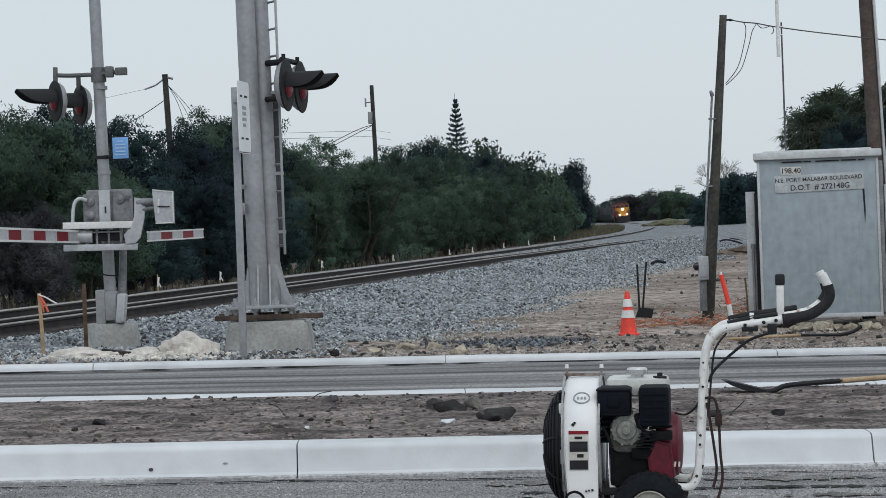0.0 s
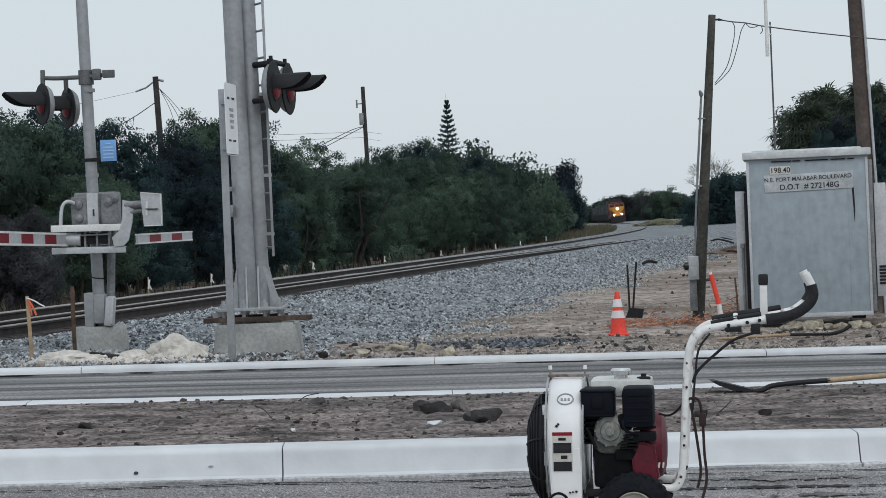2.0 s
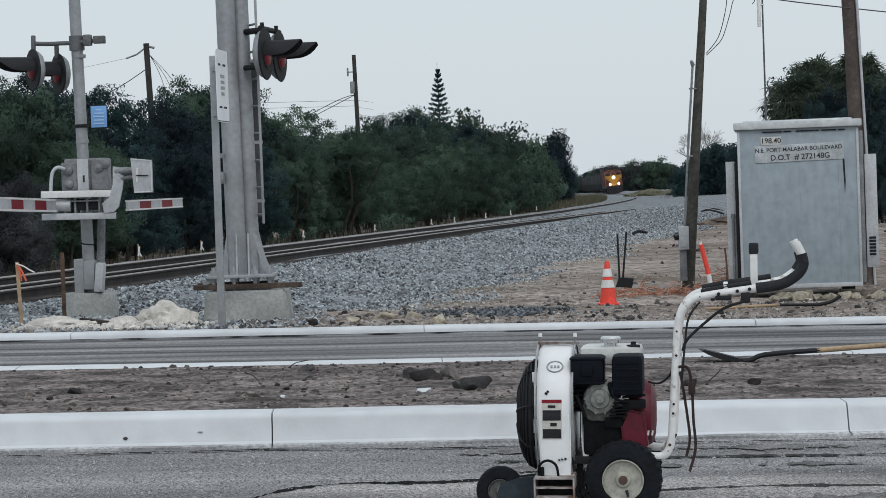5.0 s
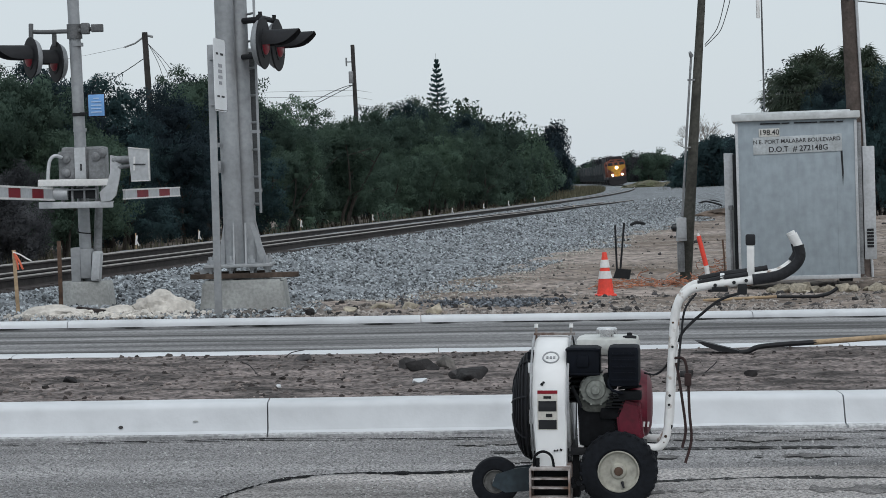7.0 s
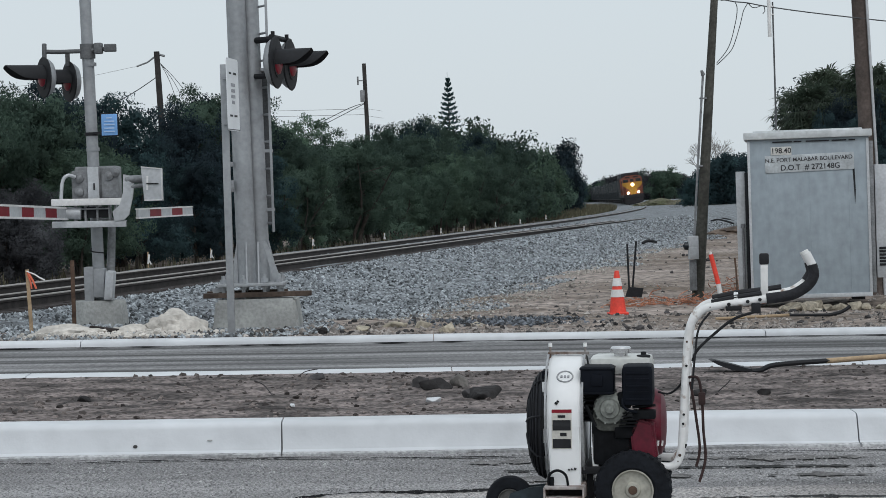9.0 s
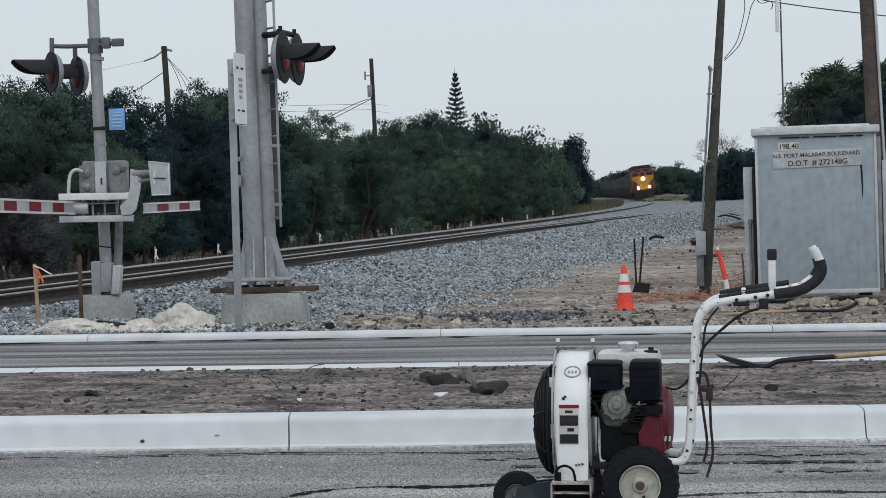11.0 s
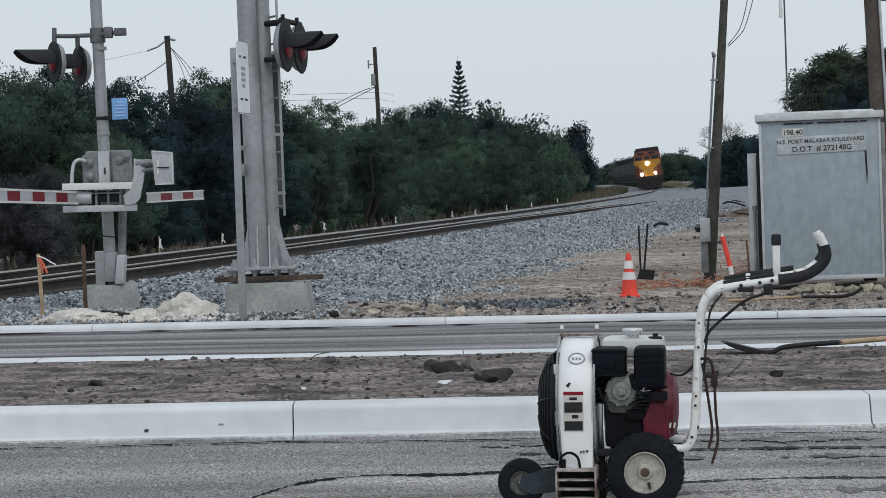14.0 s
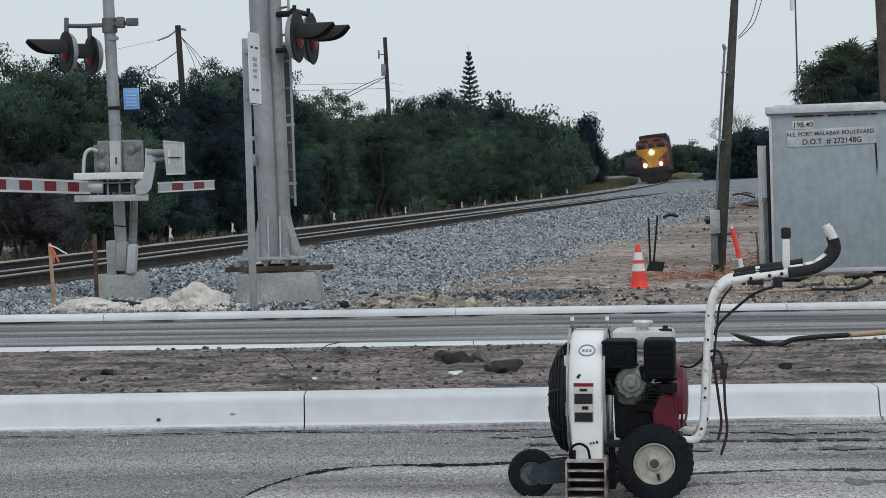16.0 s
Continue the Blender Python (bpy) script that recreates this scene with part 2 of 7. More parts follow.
def ground_z(x, y):
    z = float(np.interp(y, BASE_Y, BASE_Z))
    fade = min(1, max(0, (60 - y) / 34))
    xx = max(-30, min(30, x))
    return z + GRADE * xx * fade


def dirt_z(x, y):
    z = ground_z(x, y)
    if y < 22.7:
        return z - 0.25
    k = min(1, (y - 22.7) / 1.0)
    far = min(1, max(0, (y - 29) / 8))
    if 24 < y < 130 and x < side_x(y) + 5.2:
        z -= 0.12 * min(1, side_x(y) + 5.2 - x) * min(1, (y - 24) / 2)
    return z + k * ((0.05 + 0.03 * far) * noise2(x, y, 0.4) + 0.035 * noise2(x, y, 1.7, 3) + 0.018 * noise2(x, y, 5, 5))


# ---- the ground and the road ----
def spaced(a, b, n, power=1.0):
    return [a + (b - a) * (k / n) ** power for k in range(n + 1)]


def build_ground():
    ys = [-60, -20, 5, 12, 20] + spaced(22.45, 40, 120) + spaced(40.5, 130, 90)[1:] + spaced(130, 900, 50)[1:] + [1300, 2200, 4000]
    xs = [-3000, -900, -300, -120, -60, -35] + spaced(-20, 24, 200) + [35, 50, 80, 120, 300, 900, 3000]
    tagged(grid_mesh("ground", xs, ys, dirt_z, GROUND), "bare disturbed sandy ground with scattered stones", "ground", kind="structure")


def strip(name, material, y0, y1, n, prof_z, label, category, x0=-30.0, x1=30.0, nx=240, kind="structure"):
    ob = grid_mesh(name, spaced(x0, x1, nx), spaced(y0, y1, n), prof_z, material)
    return tagged(ob, label, category, kind=kind)


def kerb(name, y0, height, depth, joints, label, lip=0.0, bottom=-0.12):
    """A kerb as cast lengths with a rounded top, each length a part; optionally with a low gutter lip in front."""
    root = thing(name, Matrix(), label, "kerb", kind="structure")
    n = len(joints) - 1
    for a, b in zip(joints, joints[1:]):
        bm = B()
        r = 0.045
        prof = [(y0 - lip, bottom), (y0 - lip, 0.012)] if lip else [(y0, bottom)]
        if lip:
            prof += [(y0 - 0.005, 0.02)]
        prof += [(y0 + 0.02, 0.03)] if lip else []
        face = y0 + (0.055 if lip else 0.015)
        for k in range(6):
            an = math.pi / 2 * k / 5
            prof.append((face + r - r * math.cos(an), height - r + r * math.sin(an)))
        prof += [(y0 + depth - 0.02, height + 0.004), (y0 + depth, height - 0.015), (y0 + depth, bottom)]
        steps = max(2, int((b - a) / 0.4))
        rings = []
        for k in range(steps + 1):
            x = a + 0.004 + (b - a - 0.008) * k / steps
            w = 0.006 * noise2(x, y0, 0.5, 2) + 0.003 * noise2(x, y0, 2.5, 7)
            rings.append([bm.verts.new((x, y + w * 0.7, z + road_z(x) + (w if z > 0 else 0))) for y, z in prof])
        for p, q in zip(rings, rings[1:]):
            for i in range(len(p)):
                j = (i + 1) % len(p)
                bm.faces.new((p[i], p[j], q[j], q[i]))
        bm.faces.new(rings[0])
        bm.faces.new(rings[-1][::-1])
        part("kerb_length", bm, CONCRETE, root)
    return root


def median_z(x, y):
    edge = 1 - 0.75 * max(0, min(1, (y - 15.7) / 0.6))
    rough = 0.008 * noise2(x, y, 0.9) + 0.012 * noise2(x, y, 3.1, 4) + 0.012 * noise2(x, y, 6, 6) + 0.012 * max(0, noise2(x, y, 15, 8)) + 0.02 * max(0, noise2(x, y, 4.3, 12) - 0.25)
    return road_z(x) + 0.152 + 0.013 * max(0, min(1, (y - 14.8) / 1.4)) + rough * edge


def build_road():
    strip("road", ASPHALT, -25, 12.75, 70, lambda x, y: road_z(x) + 0.004 * noise2(x, y, 0.8) + 0.002 * noise2(x, y, 6, 3) * (y > 7),
          "worn grey asphalt road with exposed aggregate and cracks", "road")
    strip("median", DIRT, 12.9, 16.62, 100, median_z,
          "brown sandy soil median with clods", "median", x0=-8, x1=9, nx=420)
    strip("road_beyond", ASPHALT_FAR, 16.6, 22.6, 24, lambda x, y: road_z(x) + 0.004 * noise2(x, y, 0.6), "dark grey asphalt lane beyond the median", "road")
    kerb("kerb_near", 12.70, 0.182, 0.30, [-30, -24, -18.3, -12.2, -7.3, -4.1, -0.815, 2.44, 5.4, 9, 15, 22, 30], "pale new concrete kerb along the dirt median", lip=0.02)
    lip = thing("gutter_lip", Matrix(), "grey dirty concrete lip at the foot of the kerb", "gutter", kind="structure")
    dirty = mat("dirty_lip", (0.46, 0.465, 0.47), 0.95, var=0.5, scale=5, fine=40, bump=0.5, stretch=0.3)
    for a, b in ((-14, -4.1), (-4.1, -0.815), (-0.815, 2.44), (2.44, 14)):
        bm = B()
        n = int((b - a) / 0.08)
        rings = []
        for k in range(n + 1):
            x = a + 0.006 + (b - a - 0.012) * k / n
            e = 0.012 * noise2(x, 3, 3.1) + 0.007 * noise2(x, 5, 14)
            rings.append([bm.verts.new((x, y, road_z(x) + z)) for y, z in ((12.655 - e, -0.03), (12.655 - e, 0.012 + e * 0.4), (12.672, 0.018 + e * 0.3), (12.715, 0.02 + e * 0.4), (12.715, -0.03))])
        for p, q in zip(rings, rings[1:]):
            for i in range(5):
                bm.faces.new((p[i], p[(i + 1) % 5], q[(i + 1) % 5], q[i]))
        bm.faces.new(rings[0])
        bm.faces.new(rings[-1][::-1])
        part("lip_length", bm, dirty, lip)
    kerb("kerb_middle", 16.42, 0.176, 0.28, [-30, -20, -12, -6.3, -2.9, 0.2, 3.2, 6.4, 12, 20, 30], "pale concrete kerb behind the dirt median")
    kerb("kerb_far", 22.4, 0.055, 0.25, [-30, -20, -12, -7, -3.4, 0.1, 3.4, 7, 12, 20, 30], "low pale concrete kerb across the far lane")


# ---- the railway ----
def along(off, y, dz=0.0, track=None):
    """A point beside a track: off metres to its right, at depth y."""
    f = track or main_x
    s = f(y + 0.5) - f(y - 0.5)
    k = math.hypot(1, s)
    return (f(y) + off / k, y - off * s / k, rail_z(y) + dz)


def loft(name, material, ys, profile, track, label="", parent=None):
    """Sweeps a profile of (offset, height) along a track."""
    bm = B()
    rings = [[bm.verts.new(along(o, y, z, track)) for o, z in profile] for y in ys]
    for p, q in zip(rings, rings[1:]):
        for i in range(len(p)):
            j = (i + 1) % len(p)
            bm.faces.new((p[i], p[j], q[j], q[i]))
    bm.faces.new(rings[0])
    bm.faces.new(rings[-1][::-1])
    return part(name, bm, material, parent, label)


CANT = 0.11
CANT2, LIFT2 = 0.075, 0.155  # the second track lies on the raised outer side of the curve


def track_ys(a, b):
    return [y for y in spaced(a, 60, 20)[:-1]] + spaced(60, min(b, 160), 30)[:-1] + (spaced(160, b, 60) if b > 160 else [min(b, 160)])


def bed_lift(y):
    """Further on the ballast half buries the main rails."""
    return 0.12 * min(1, max(0, (y - 36) / 26))


def bed_profile(y, s2):
    u = bed_lift(y)
    v = 0.1 * min(1, max(0, (y - 68) / 36))
    return [(-4.6, -0.75), (-2.3, -0.22 + u * 0.5), (-1.4, -0.21 + u), (1.4, -0.19 + u), (s2 * 0.55, -0.16 + u), (s2 - 1.4, -0.16 + u * 0.7 + v), (s2 + 0.6, 0.05 + v), (s2 + 1.45, 0.05 + v), (s2 + 1.75, 0.02 + v),
            (s2 + 3.0, -0.23), (s2 + 4.3, -0.48), (s2 + 5.4, -0.62), (s2 + 7.0, -1.2)]


def build_railway():
    bed = B()
    rings = []
    for y in track_ys(18, 760) :
        s2 = side_x(y) - main_x(y)
        prof = bed_profile(y, s2)
        ring = []
        for o, z in prof:
            p = along(o, y, z)
            ring.append(bed.verts.new((p[0], p[1], p[2] + 0.03 * noise2(p[0], p[1], 0.7, 9))))
        rings.append(ring)
    for p, q in zip(rings, rings[1:]):
        for i in range(len(p) - 1):
            bed.faces.new((p[i], p[i + 1], q[i + 1], q[i]))
    tagged(part("ballast_bed", bed, BALLAST), "blue-grey crushed stone ballast shoulder beside the tracks", "ballast", kind="structure")
    for nm, f, label, end, cant, up in (("main_track", main_x, "rusty main railway track on wooden ties, curving away", 760, CANT, 0.0), ("second_track", side_x, "newly laid second railway track half buried in ballast", 108, CANT2, LIFT2)):
        root = thing(nm, Matrix(), label, "railway track", kind="structure")
        for sgn in (-1, 1):
            lift = up + cant / 2 * sgn
            c = sgn * 0.7525
            ysr = track_ys(18, end)
            web = [(c - 0.07, -0.17 + lift), (c - 0.07, -0.155 + lift), (c - 0.015, -0.13 + lift), (c - 0.012, -0.05 + lift), (c - 0.036, -0.04 + lift), (c - 0.036, -0.006 + lift),
                   (c + 0.036, -0.006 + lift), (c + 0.036, -0.04 + lift), (c + 0.012, -0.05 + lift), (c + 0.015, -0.13 + lift), (c + 0.07, -0.155 + lift), (c + 0.07, -0.17 + lift)]
            rail = loft("rail", RUST, ysr, web, f, parent=root)
            loft("rail_head", STEEL, ysr, [(c - 0.038, -0.014 + lift), (c - 0.037, -0.002 + lift), (c - 0.03, 0.003 + lift), (c + 0.03, 0.003 + lift), (c + 0.037, -0.002 + lift), (c + 0.038, -0.014 + lift)], f, "worn bright running surface", rail)
        bm = B()
        box(bm, (0, 0, 0), (2.6, 0.23, 0.17), bev=0.012)
        me = mesh_of("tie", bm, TIE)
        y, n = 24.0, 0
        while y < (150 if f is main_x else 92) and n < 200:
            tie = new("tie", me)
            s = f(y + 0.5) - f(y - 0.5)
            tie.parent = root
            tie.matrix_basis = pose(f(y), y, rail_z(y) + up - (0.26 if f is main_x else 0.235) + 0.008 * random.random(), 0, -math.degrees(math.atan(cant / 1.5)), -math.degrees(math.atan(s)) + random.uniform(-1, 1))
            y += 0.55 * math.cos(math.atan(s)) * (1 if y < 60 else 1.6)
            n += 1


# ---- scattered stones ----
def stone_proto(seed, small=False):
    rnd = random.Random(seed)
    bm = B()
    if small:
        top = [bm.verts.new(p) for p in ((0, 0, 1), (1, 0, 0), (0, 1, 0), (-1, 0, 0), (0, -1, 0), (0, 0, -1))]
        for i in range(4):
            bm.faces.new((top[0], top[1 + i], top[1 + (i + 1) % 4]))
            bm.faces.new((top[5], top[1 + (i + 1) % 4], top[1 + i]))
        bm.verts.index_update()
    else:
        bmesh.ops.create_icosphere(bm, subdivisions=1, radius=1)
    sx, sy, sz = rnd.uniform(0.7, 1.2), rnd.uniform(0.7, 1.1), rnd.uniform(0.5, 0.8)
    V = []
    for v in bm.verts:
        k = rnd.uniform(0.75, 1.15)
        V.append((v.co.x * sx * k, v.co.y * sy * k, v.co.z * sz * k))
    F = [tuple(v.index for v in f.verts) for f in bm.faces]
    bm.free()
    return np.array(V), np.array(F)


STONES = [stone_proto(k) for k in range(8)]
PEBBLES = [stone_proto(20 + k, True) for k in range(8)]


def scatter(name, places, sizes, material, label, category, seed=1, models=STONES):
    """Many loose stones as one object."""
    rng = np.random.default_rng(seed)
    VV, FF, base = [], [], 0
    for i, p in enumerate(places):
        V, F = models[int(rng.integers(8))]
        a = rng.uniform(0, 6.28)
        c, s = math.cos(a), math.sin(a)
        t = rng.uniform(-1.4, 1.4)
        R = np.array([[c, -s, 0], [s, c, 0], [0, 0, 1]]) @ np.array([[1, 0, 0], [0, math.cos(t), -math.sin(t)], [0, math.sin(t), math.cos(t)]])
        VV.append((V @ R.T) * sizes[i] + np.array(p))
        FF.append(F + base)
        base += len(V)
    me = bpy.data.meshes.new(name)
    me.from_pydata(np.concatenate(VV).tolist(), [], np.concatenate(FF).tolist())
    me.materials.append(material)
    return tagged(new(name, me), label, category, kind="stuff")


def bed_z(o, y, s2):
    prof = bed_profile(y, s2)
    return float(np.interp(o, [p[0] for p in prof], [p[1] for p in prof]))


def build_stones():
    rng = np.random.default_rng(5)
    P, S = [], []
    for k in range(42000):
        y = 23.5 + 97 * rng.random() ** 1.4
        s2 = side_x(y) - main_x(y)
        o = s2 + 1.2 + (4.4 + 1.1 * noise2(y, 0, 0.25, 4)) * rng.random() if rng.random() < 0.96 else rng.uniform(1.0, s2 - 1.0)
        p = along(o, y, 0)
        if p[0] > 0.21 * y + 1 or p[0] < -0.21 * y - 1 or p[1] < 22.74:
            continue
        z = max(p[2] + bed_z(o, y, s2) + 0.03 * noise2(p[0], p[1], 0.7, 9), ground_z(p[0], p[1]))
        P.append((p[0], p[1], z + 0.008))
        S.append(rng.uniform(0.016, 0.04) * (1 + (y - 24) / 130))
    scatter("ballast_stones", P, S, STONE, "loose blue-grey angular ballast stones", "stones", 2, PEBBLES)
    P, S = [], []
    for k in range(15000):
        y = 22.8 + 22 * rng.random() ** 1.9
        x = rng.uniform(-0.21, 0.21) * y
        P.append((x, y, dirt_z(x, y)))
        S.append(0.009 + 0.045 * rng.random() ** 6)
    scatter("gravel", P, S, GRAVEL, "scattered pale limestone gravel on bare soil", "gravel", 3, PEBBLES)
    P, S = [], []
    for k in range(800):
        y = 22.85 + 1.6 * rng.random()
        x = -3.0 + 0.5 * rng.normal()
        if x > -2.1:
            continue
        P.append((x, y, dirt_z(x, y) + 0.03 * rng.random()))
        S.append(0.012 + 0.045 * rng.random() ** 2.5)
    scatter("sand_lumps", P, S, SAND, "pale sandy lumps behind the kerb", "rubble", 21)
    P, S = [], []
    for k in range(520):
        y = 22.75 + 8 * rng.random() ** 1.3
        x = rng.uniform(-0.14, 0.21) * y
        P.append((x, y, dirt_z(x, y)))
        S.append(0.015 + 0.05 * rng.random() ** 3)
    scatter("asphalt_crumbs", P, S, CLOD, "broken dark asphalt crumbs behind the kerb", "rubble", 4)
    P, S = [], []
    for k in range(650):
        x, y = 0.95 + 0.42 * rng.normal(), 25.3 + 0.4 * rng.normal()
        P.append((x, y, dirt_z(x, y) + 0.03 * rng.random()))
        S.append(rng.uniform(0.014, 0.038))
    scatter("spilled_ballast", P, S, mat("dark_ballast", (0.13, 0.145, 0.165), 0.9, var=0.35, scale=8, island=0.8), "dark blue-grey ballast stones spilled behind the kerb", "stones", 31, PEBBLES)
    P, S = [], []
    for k in range(2600):
        y = 29 + 45 * rng.random() ** 1.3
        p = along(side_x(y) - main_x(y) + 5.5 + 0.35 * rng.normal() + 0.5 * noise2(y, 0, 0.3, 8), y)
        P.append((p[0], p[1], max(dirt_z(p[0], p[1]), p[2] - 0.64) + 0.01))
        S.append(rng.uniform(0.008, 0.03))
    scatter("pale_gravel", P, S, mat("pale_gravel", (0.42, 0.4, 0.36), 0.95, var=0.3, island=0.4), "pale limestone gravel along the foot of the ballast", "gravel", 32, PEBBLES)
    P, S = [], []
    for k in range(420):
        y = 28 + 60 * rng.random() ** 1.5
        x = side_x(y) + 5.2 + (0.22 * y - side_x(y) - 5.2) * rng.random()
        if x > 0.22 * y:
            continue
        P.append((x, y, dirt_z(x, y)))
        S.append((0.010 + 0.045 * rng.random() ** 5) * (1 + (y - 28) / 50))
    scatter("dark_crumbs", P, S, CLOD, "scattered dark crumbs on the bare dirt", "rubble", 14)
    P, S = [], []
    for k in range(10000):
        x, y = rng.uniform(-4.2, 4.2), 13.05 + 3.4 * rng.random()
        P.append((x, y, median_z(x, y) - 0.003))
        S.append(0.003 + 0.02 * rng.random() ** 6 * (1 + 1.2 * noise2(x, y, 0.8, 31)))
    scatter("soil_clods", P, S, mat("soil_clods", (0.17, 0.145, 0.135), 1, var=0.4, island=0.85), "small brown soil clods and stones on the median", "soil", 5)


def build_median_crumbs():
    rng = np.random.default_rng(17)
    P, S = [], []
    while len(P) < 420:
        x, y = rng.uniform(-4.2, 4.2), 13.1 + 3.3 * rng.random()
        if noise2(x, y, 1.1, 41) + 0.35 * rng.normal() < 0.25:
            continue
        P.append((x, y, median_z(x, y) - 0.002))
        S.append(0.005 + 0.024 * rng.random() ** 4)
    for k in range(170):
        x, y = rng.uniform(-1.3, 1.5), 16.15 + 0.12 * rng.normal()
        P.append((x, min(y, 16.36), median_z(x, min(y, 16.36))))
        S.append(0.005 + 0.02 * rng.random() ** 3)
    # crumbs in a darker brown than the median soil
    scatter("dark_soil_crumbs", P, S, mat("dark_soil", (0.06, 0.05, 0.047), 1, var=0.4, island=0.5), "dark soil crumbs on the median", "soil", 15)


build_median_crumbs()


def build_marks():
    for x, y, z, w, h in ((-1.64, 12.722, 0.06, 0.026, 0.014), (-1.22, 12.73, 0.088, 0.03, 0.006)):
        bm = B()
        lathe(bm, [(w / 2, 0), (w / 2, 0.012), (0, 0.014)], pose(x, y + 0.012, z + road_z(x)) @ Matrix.Rotation(radians(90), 4, "X") @ Matrix.Diagonal((1, h / w * 1.3, 1, 1)), 10)
        tagged(part("kerb_chip", bm, CLOD if h > 0.01 else CONCRETE_GREY), "small dark chip in the concrete kerb", "chip", kind="structure")


build_marks()


def build_aggregate():
    rng = np.random.default_rng(9)
    P, S = [], []
    for k in range(22000):
        y = 8.6 + 3.9 * rng.random()
        x = rng.uniform(-0.215, 0.215) * y
        P.append((x, y, road_z(x) + 0.006))
        S.append(0.002 + 0.0068 * rng.random() ** 3)
    scatter("loose_grit", P, S, mat("pale_grit", (0.42, 0.42, 0.418), 0.9, var=0.3, island=0.4), "pale loose grit on worn asphalt", "grit", 6, PEBBLES)


build_aggregate()


def heap(name, x, y, r, h, material, label, category, squash=0.6, seed=0, rough=0.25):
    bm = B()
    bmesh.ops.create_icosphere(bm, subdivisions=4, radius=1)
    z0 = dirt_z(x, y) if y > 22.7 else road_z(x) + 0.17
    for v in bm.verts:
        d = v.co.copy()
        k = 1 + rough * noise.noise(d * 1.5 + Vector((seed, 0, 0))) + rough * 0.5 * noise.noise(d * 5 + Vector((0, seed, 0))) + rough * 0.3 * noise.noise(d * 13 + Vector((0, seed, 3)))
        v.co = Vector((d.x * r * k, d.y * r * squash * k, d.z * h * k))
    tagged(part(name, bm, material, at=pose(x, y, z0 - 0.02)), label, category)


def chunk(name, x, y, r, h, material, label, category, seed, group=""):
    """A broken angular piece: the hull of scattered points, half sunk into the soil."""
    rnd = random.Random(seed)
    bm = B()
    for _ in range(16):
        d = Vector((rnd.gauss(0, 1), rnd.gauss(0, 1), rnd.gauss(0, 1))).normalized()
        k = rnd.uniform(0.72, 1.1)
        bm.verts.new((d.x * r * k, d.y * r * 0.8 * k, max(-0.6, min(0.8, d.z)) * h * k))
    hull = bmesh.ops.convex_hull(bm, input=list(bm.verts))
    bmesh.ops.delete(bm, geom=[v for v in hull["geom_interior"] if isinstance(v, bmesh.types.BMVert)], context="VERTS")
    bmesh.ops.bevel(bm, geom=list(bm.edges), offset=r * 0.04, segments=1, affect="EDGES")
    z = median_z(x, y) if y < 17 else dirt_z(x, y)
    tagged(part(name, bm, material, at=pose(x, y, z + h * 0.3, rnd.uniform(-8, 8), rnd.uniform(-8, 8), rnd.uniform(0, 360))), label, category, group)


def ribbon(name, pts, width, material, label, lift=0.004, seed=0, steps=60, broken=1.0):
    """A thin uneven sealed seam lying on the asphalt."""
    line = bend([(x, y, 0) for x, y in pts], max(2, steps // len(pts)))
    bm = B()
    last = None
    for i, p in enumerate(line):
        w = width * max(0.04, 0.5 + 1.2 * broken * noise2(p.x, p.y, 2.3, seed) + 0.9 * broken * noise2(p.x, p.y, 9.0, seed + 1) + 0.7 * noise2(p.x, p.y, 26.0, seed + 2))
        jog = 0.03 * noise2(p.x, p.y, 2.2, seed + 5) + 0.014 * noise2(p.x, p.y, 17, seed + 8)
        pair = [bm.verts.new((p.x, p.y + s * w + jog, road_z(p.x) + lift + 0.002 * noise2(p.x, p.y, 0.8))) for s in (-1, 1)]
        if last:
            bm.faces.new((last[0], pair[0], pair[1], last[1]))
        last = pair
    tagged(part(name, bm, material), label, "asphalt seam", kind="structure")


def build_patch():
    """A lighter, worn asphalt overlay, bounded by the curved crack."""
    edge_y = [7.0, 9.6, 10.1, 10.5, 10.85, 11.0]
    edge_x = [-1.25, -0.98, -0.9, -0.78, -0.6, -0.3]
    bm = B()
    rows = []
    for j in range(41):
        y = 7.0 + 4.0 * j / 40
        x0 = float(np.interp(y, edge_y, edge_x)) + 0.02 * noise2(0, y, 4)
        rows.append([bm.verts.new((x0 + (5 - x0) * i / 60, y, road_z(x0 + (5 - x0) * i / 60) + 0.006 + 0.004 * noise2(x0 + (5 - x0) * i / 60, y, 0.8))) for i in range(61)])
    for p, q in zip(rows, rows[1:]):
        for i in range(60):
            bm.faces.new((p[i], p[i + 1], q[i + 1], q[i]))
    pale = mat("pale_asphalt", (0.4, 0.38, 0.37), 0.95, var=0.62, scale=1.6, fine=70, grain=(0.15, 1.7), bump=1.0, bscale=70, patch=0.55, stretch=0.2, detail=8)
    tagged(part("asphalt_patch", bm, pale), "paler worn asphalt patch bounded by a crack", "asphalt patch", kind="structure")


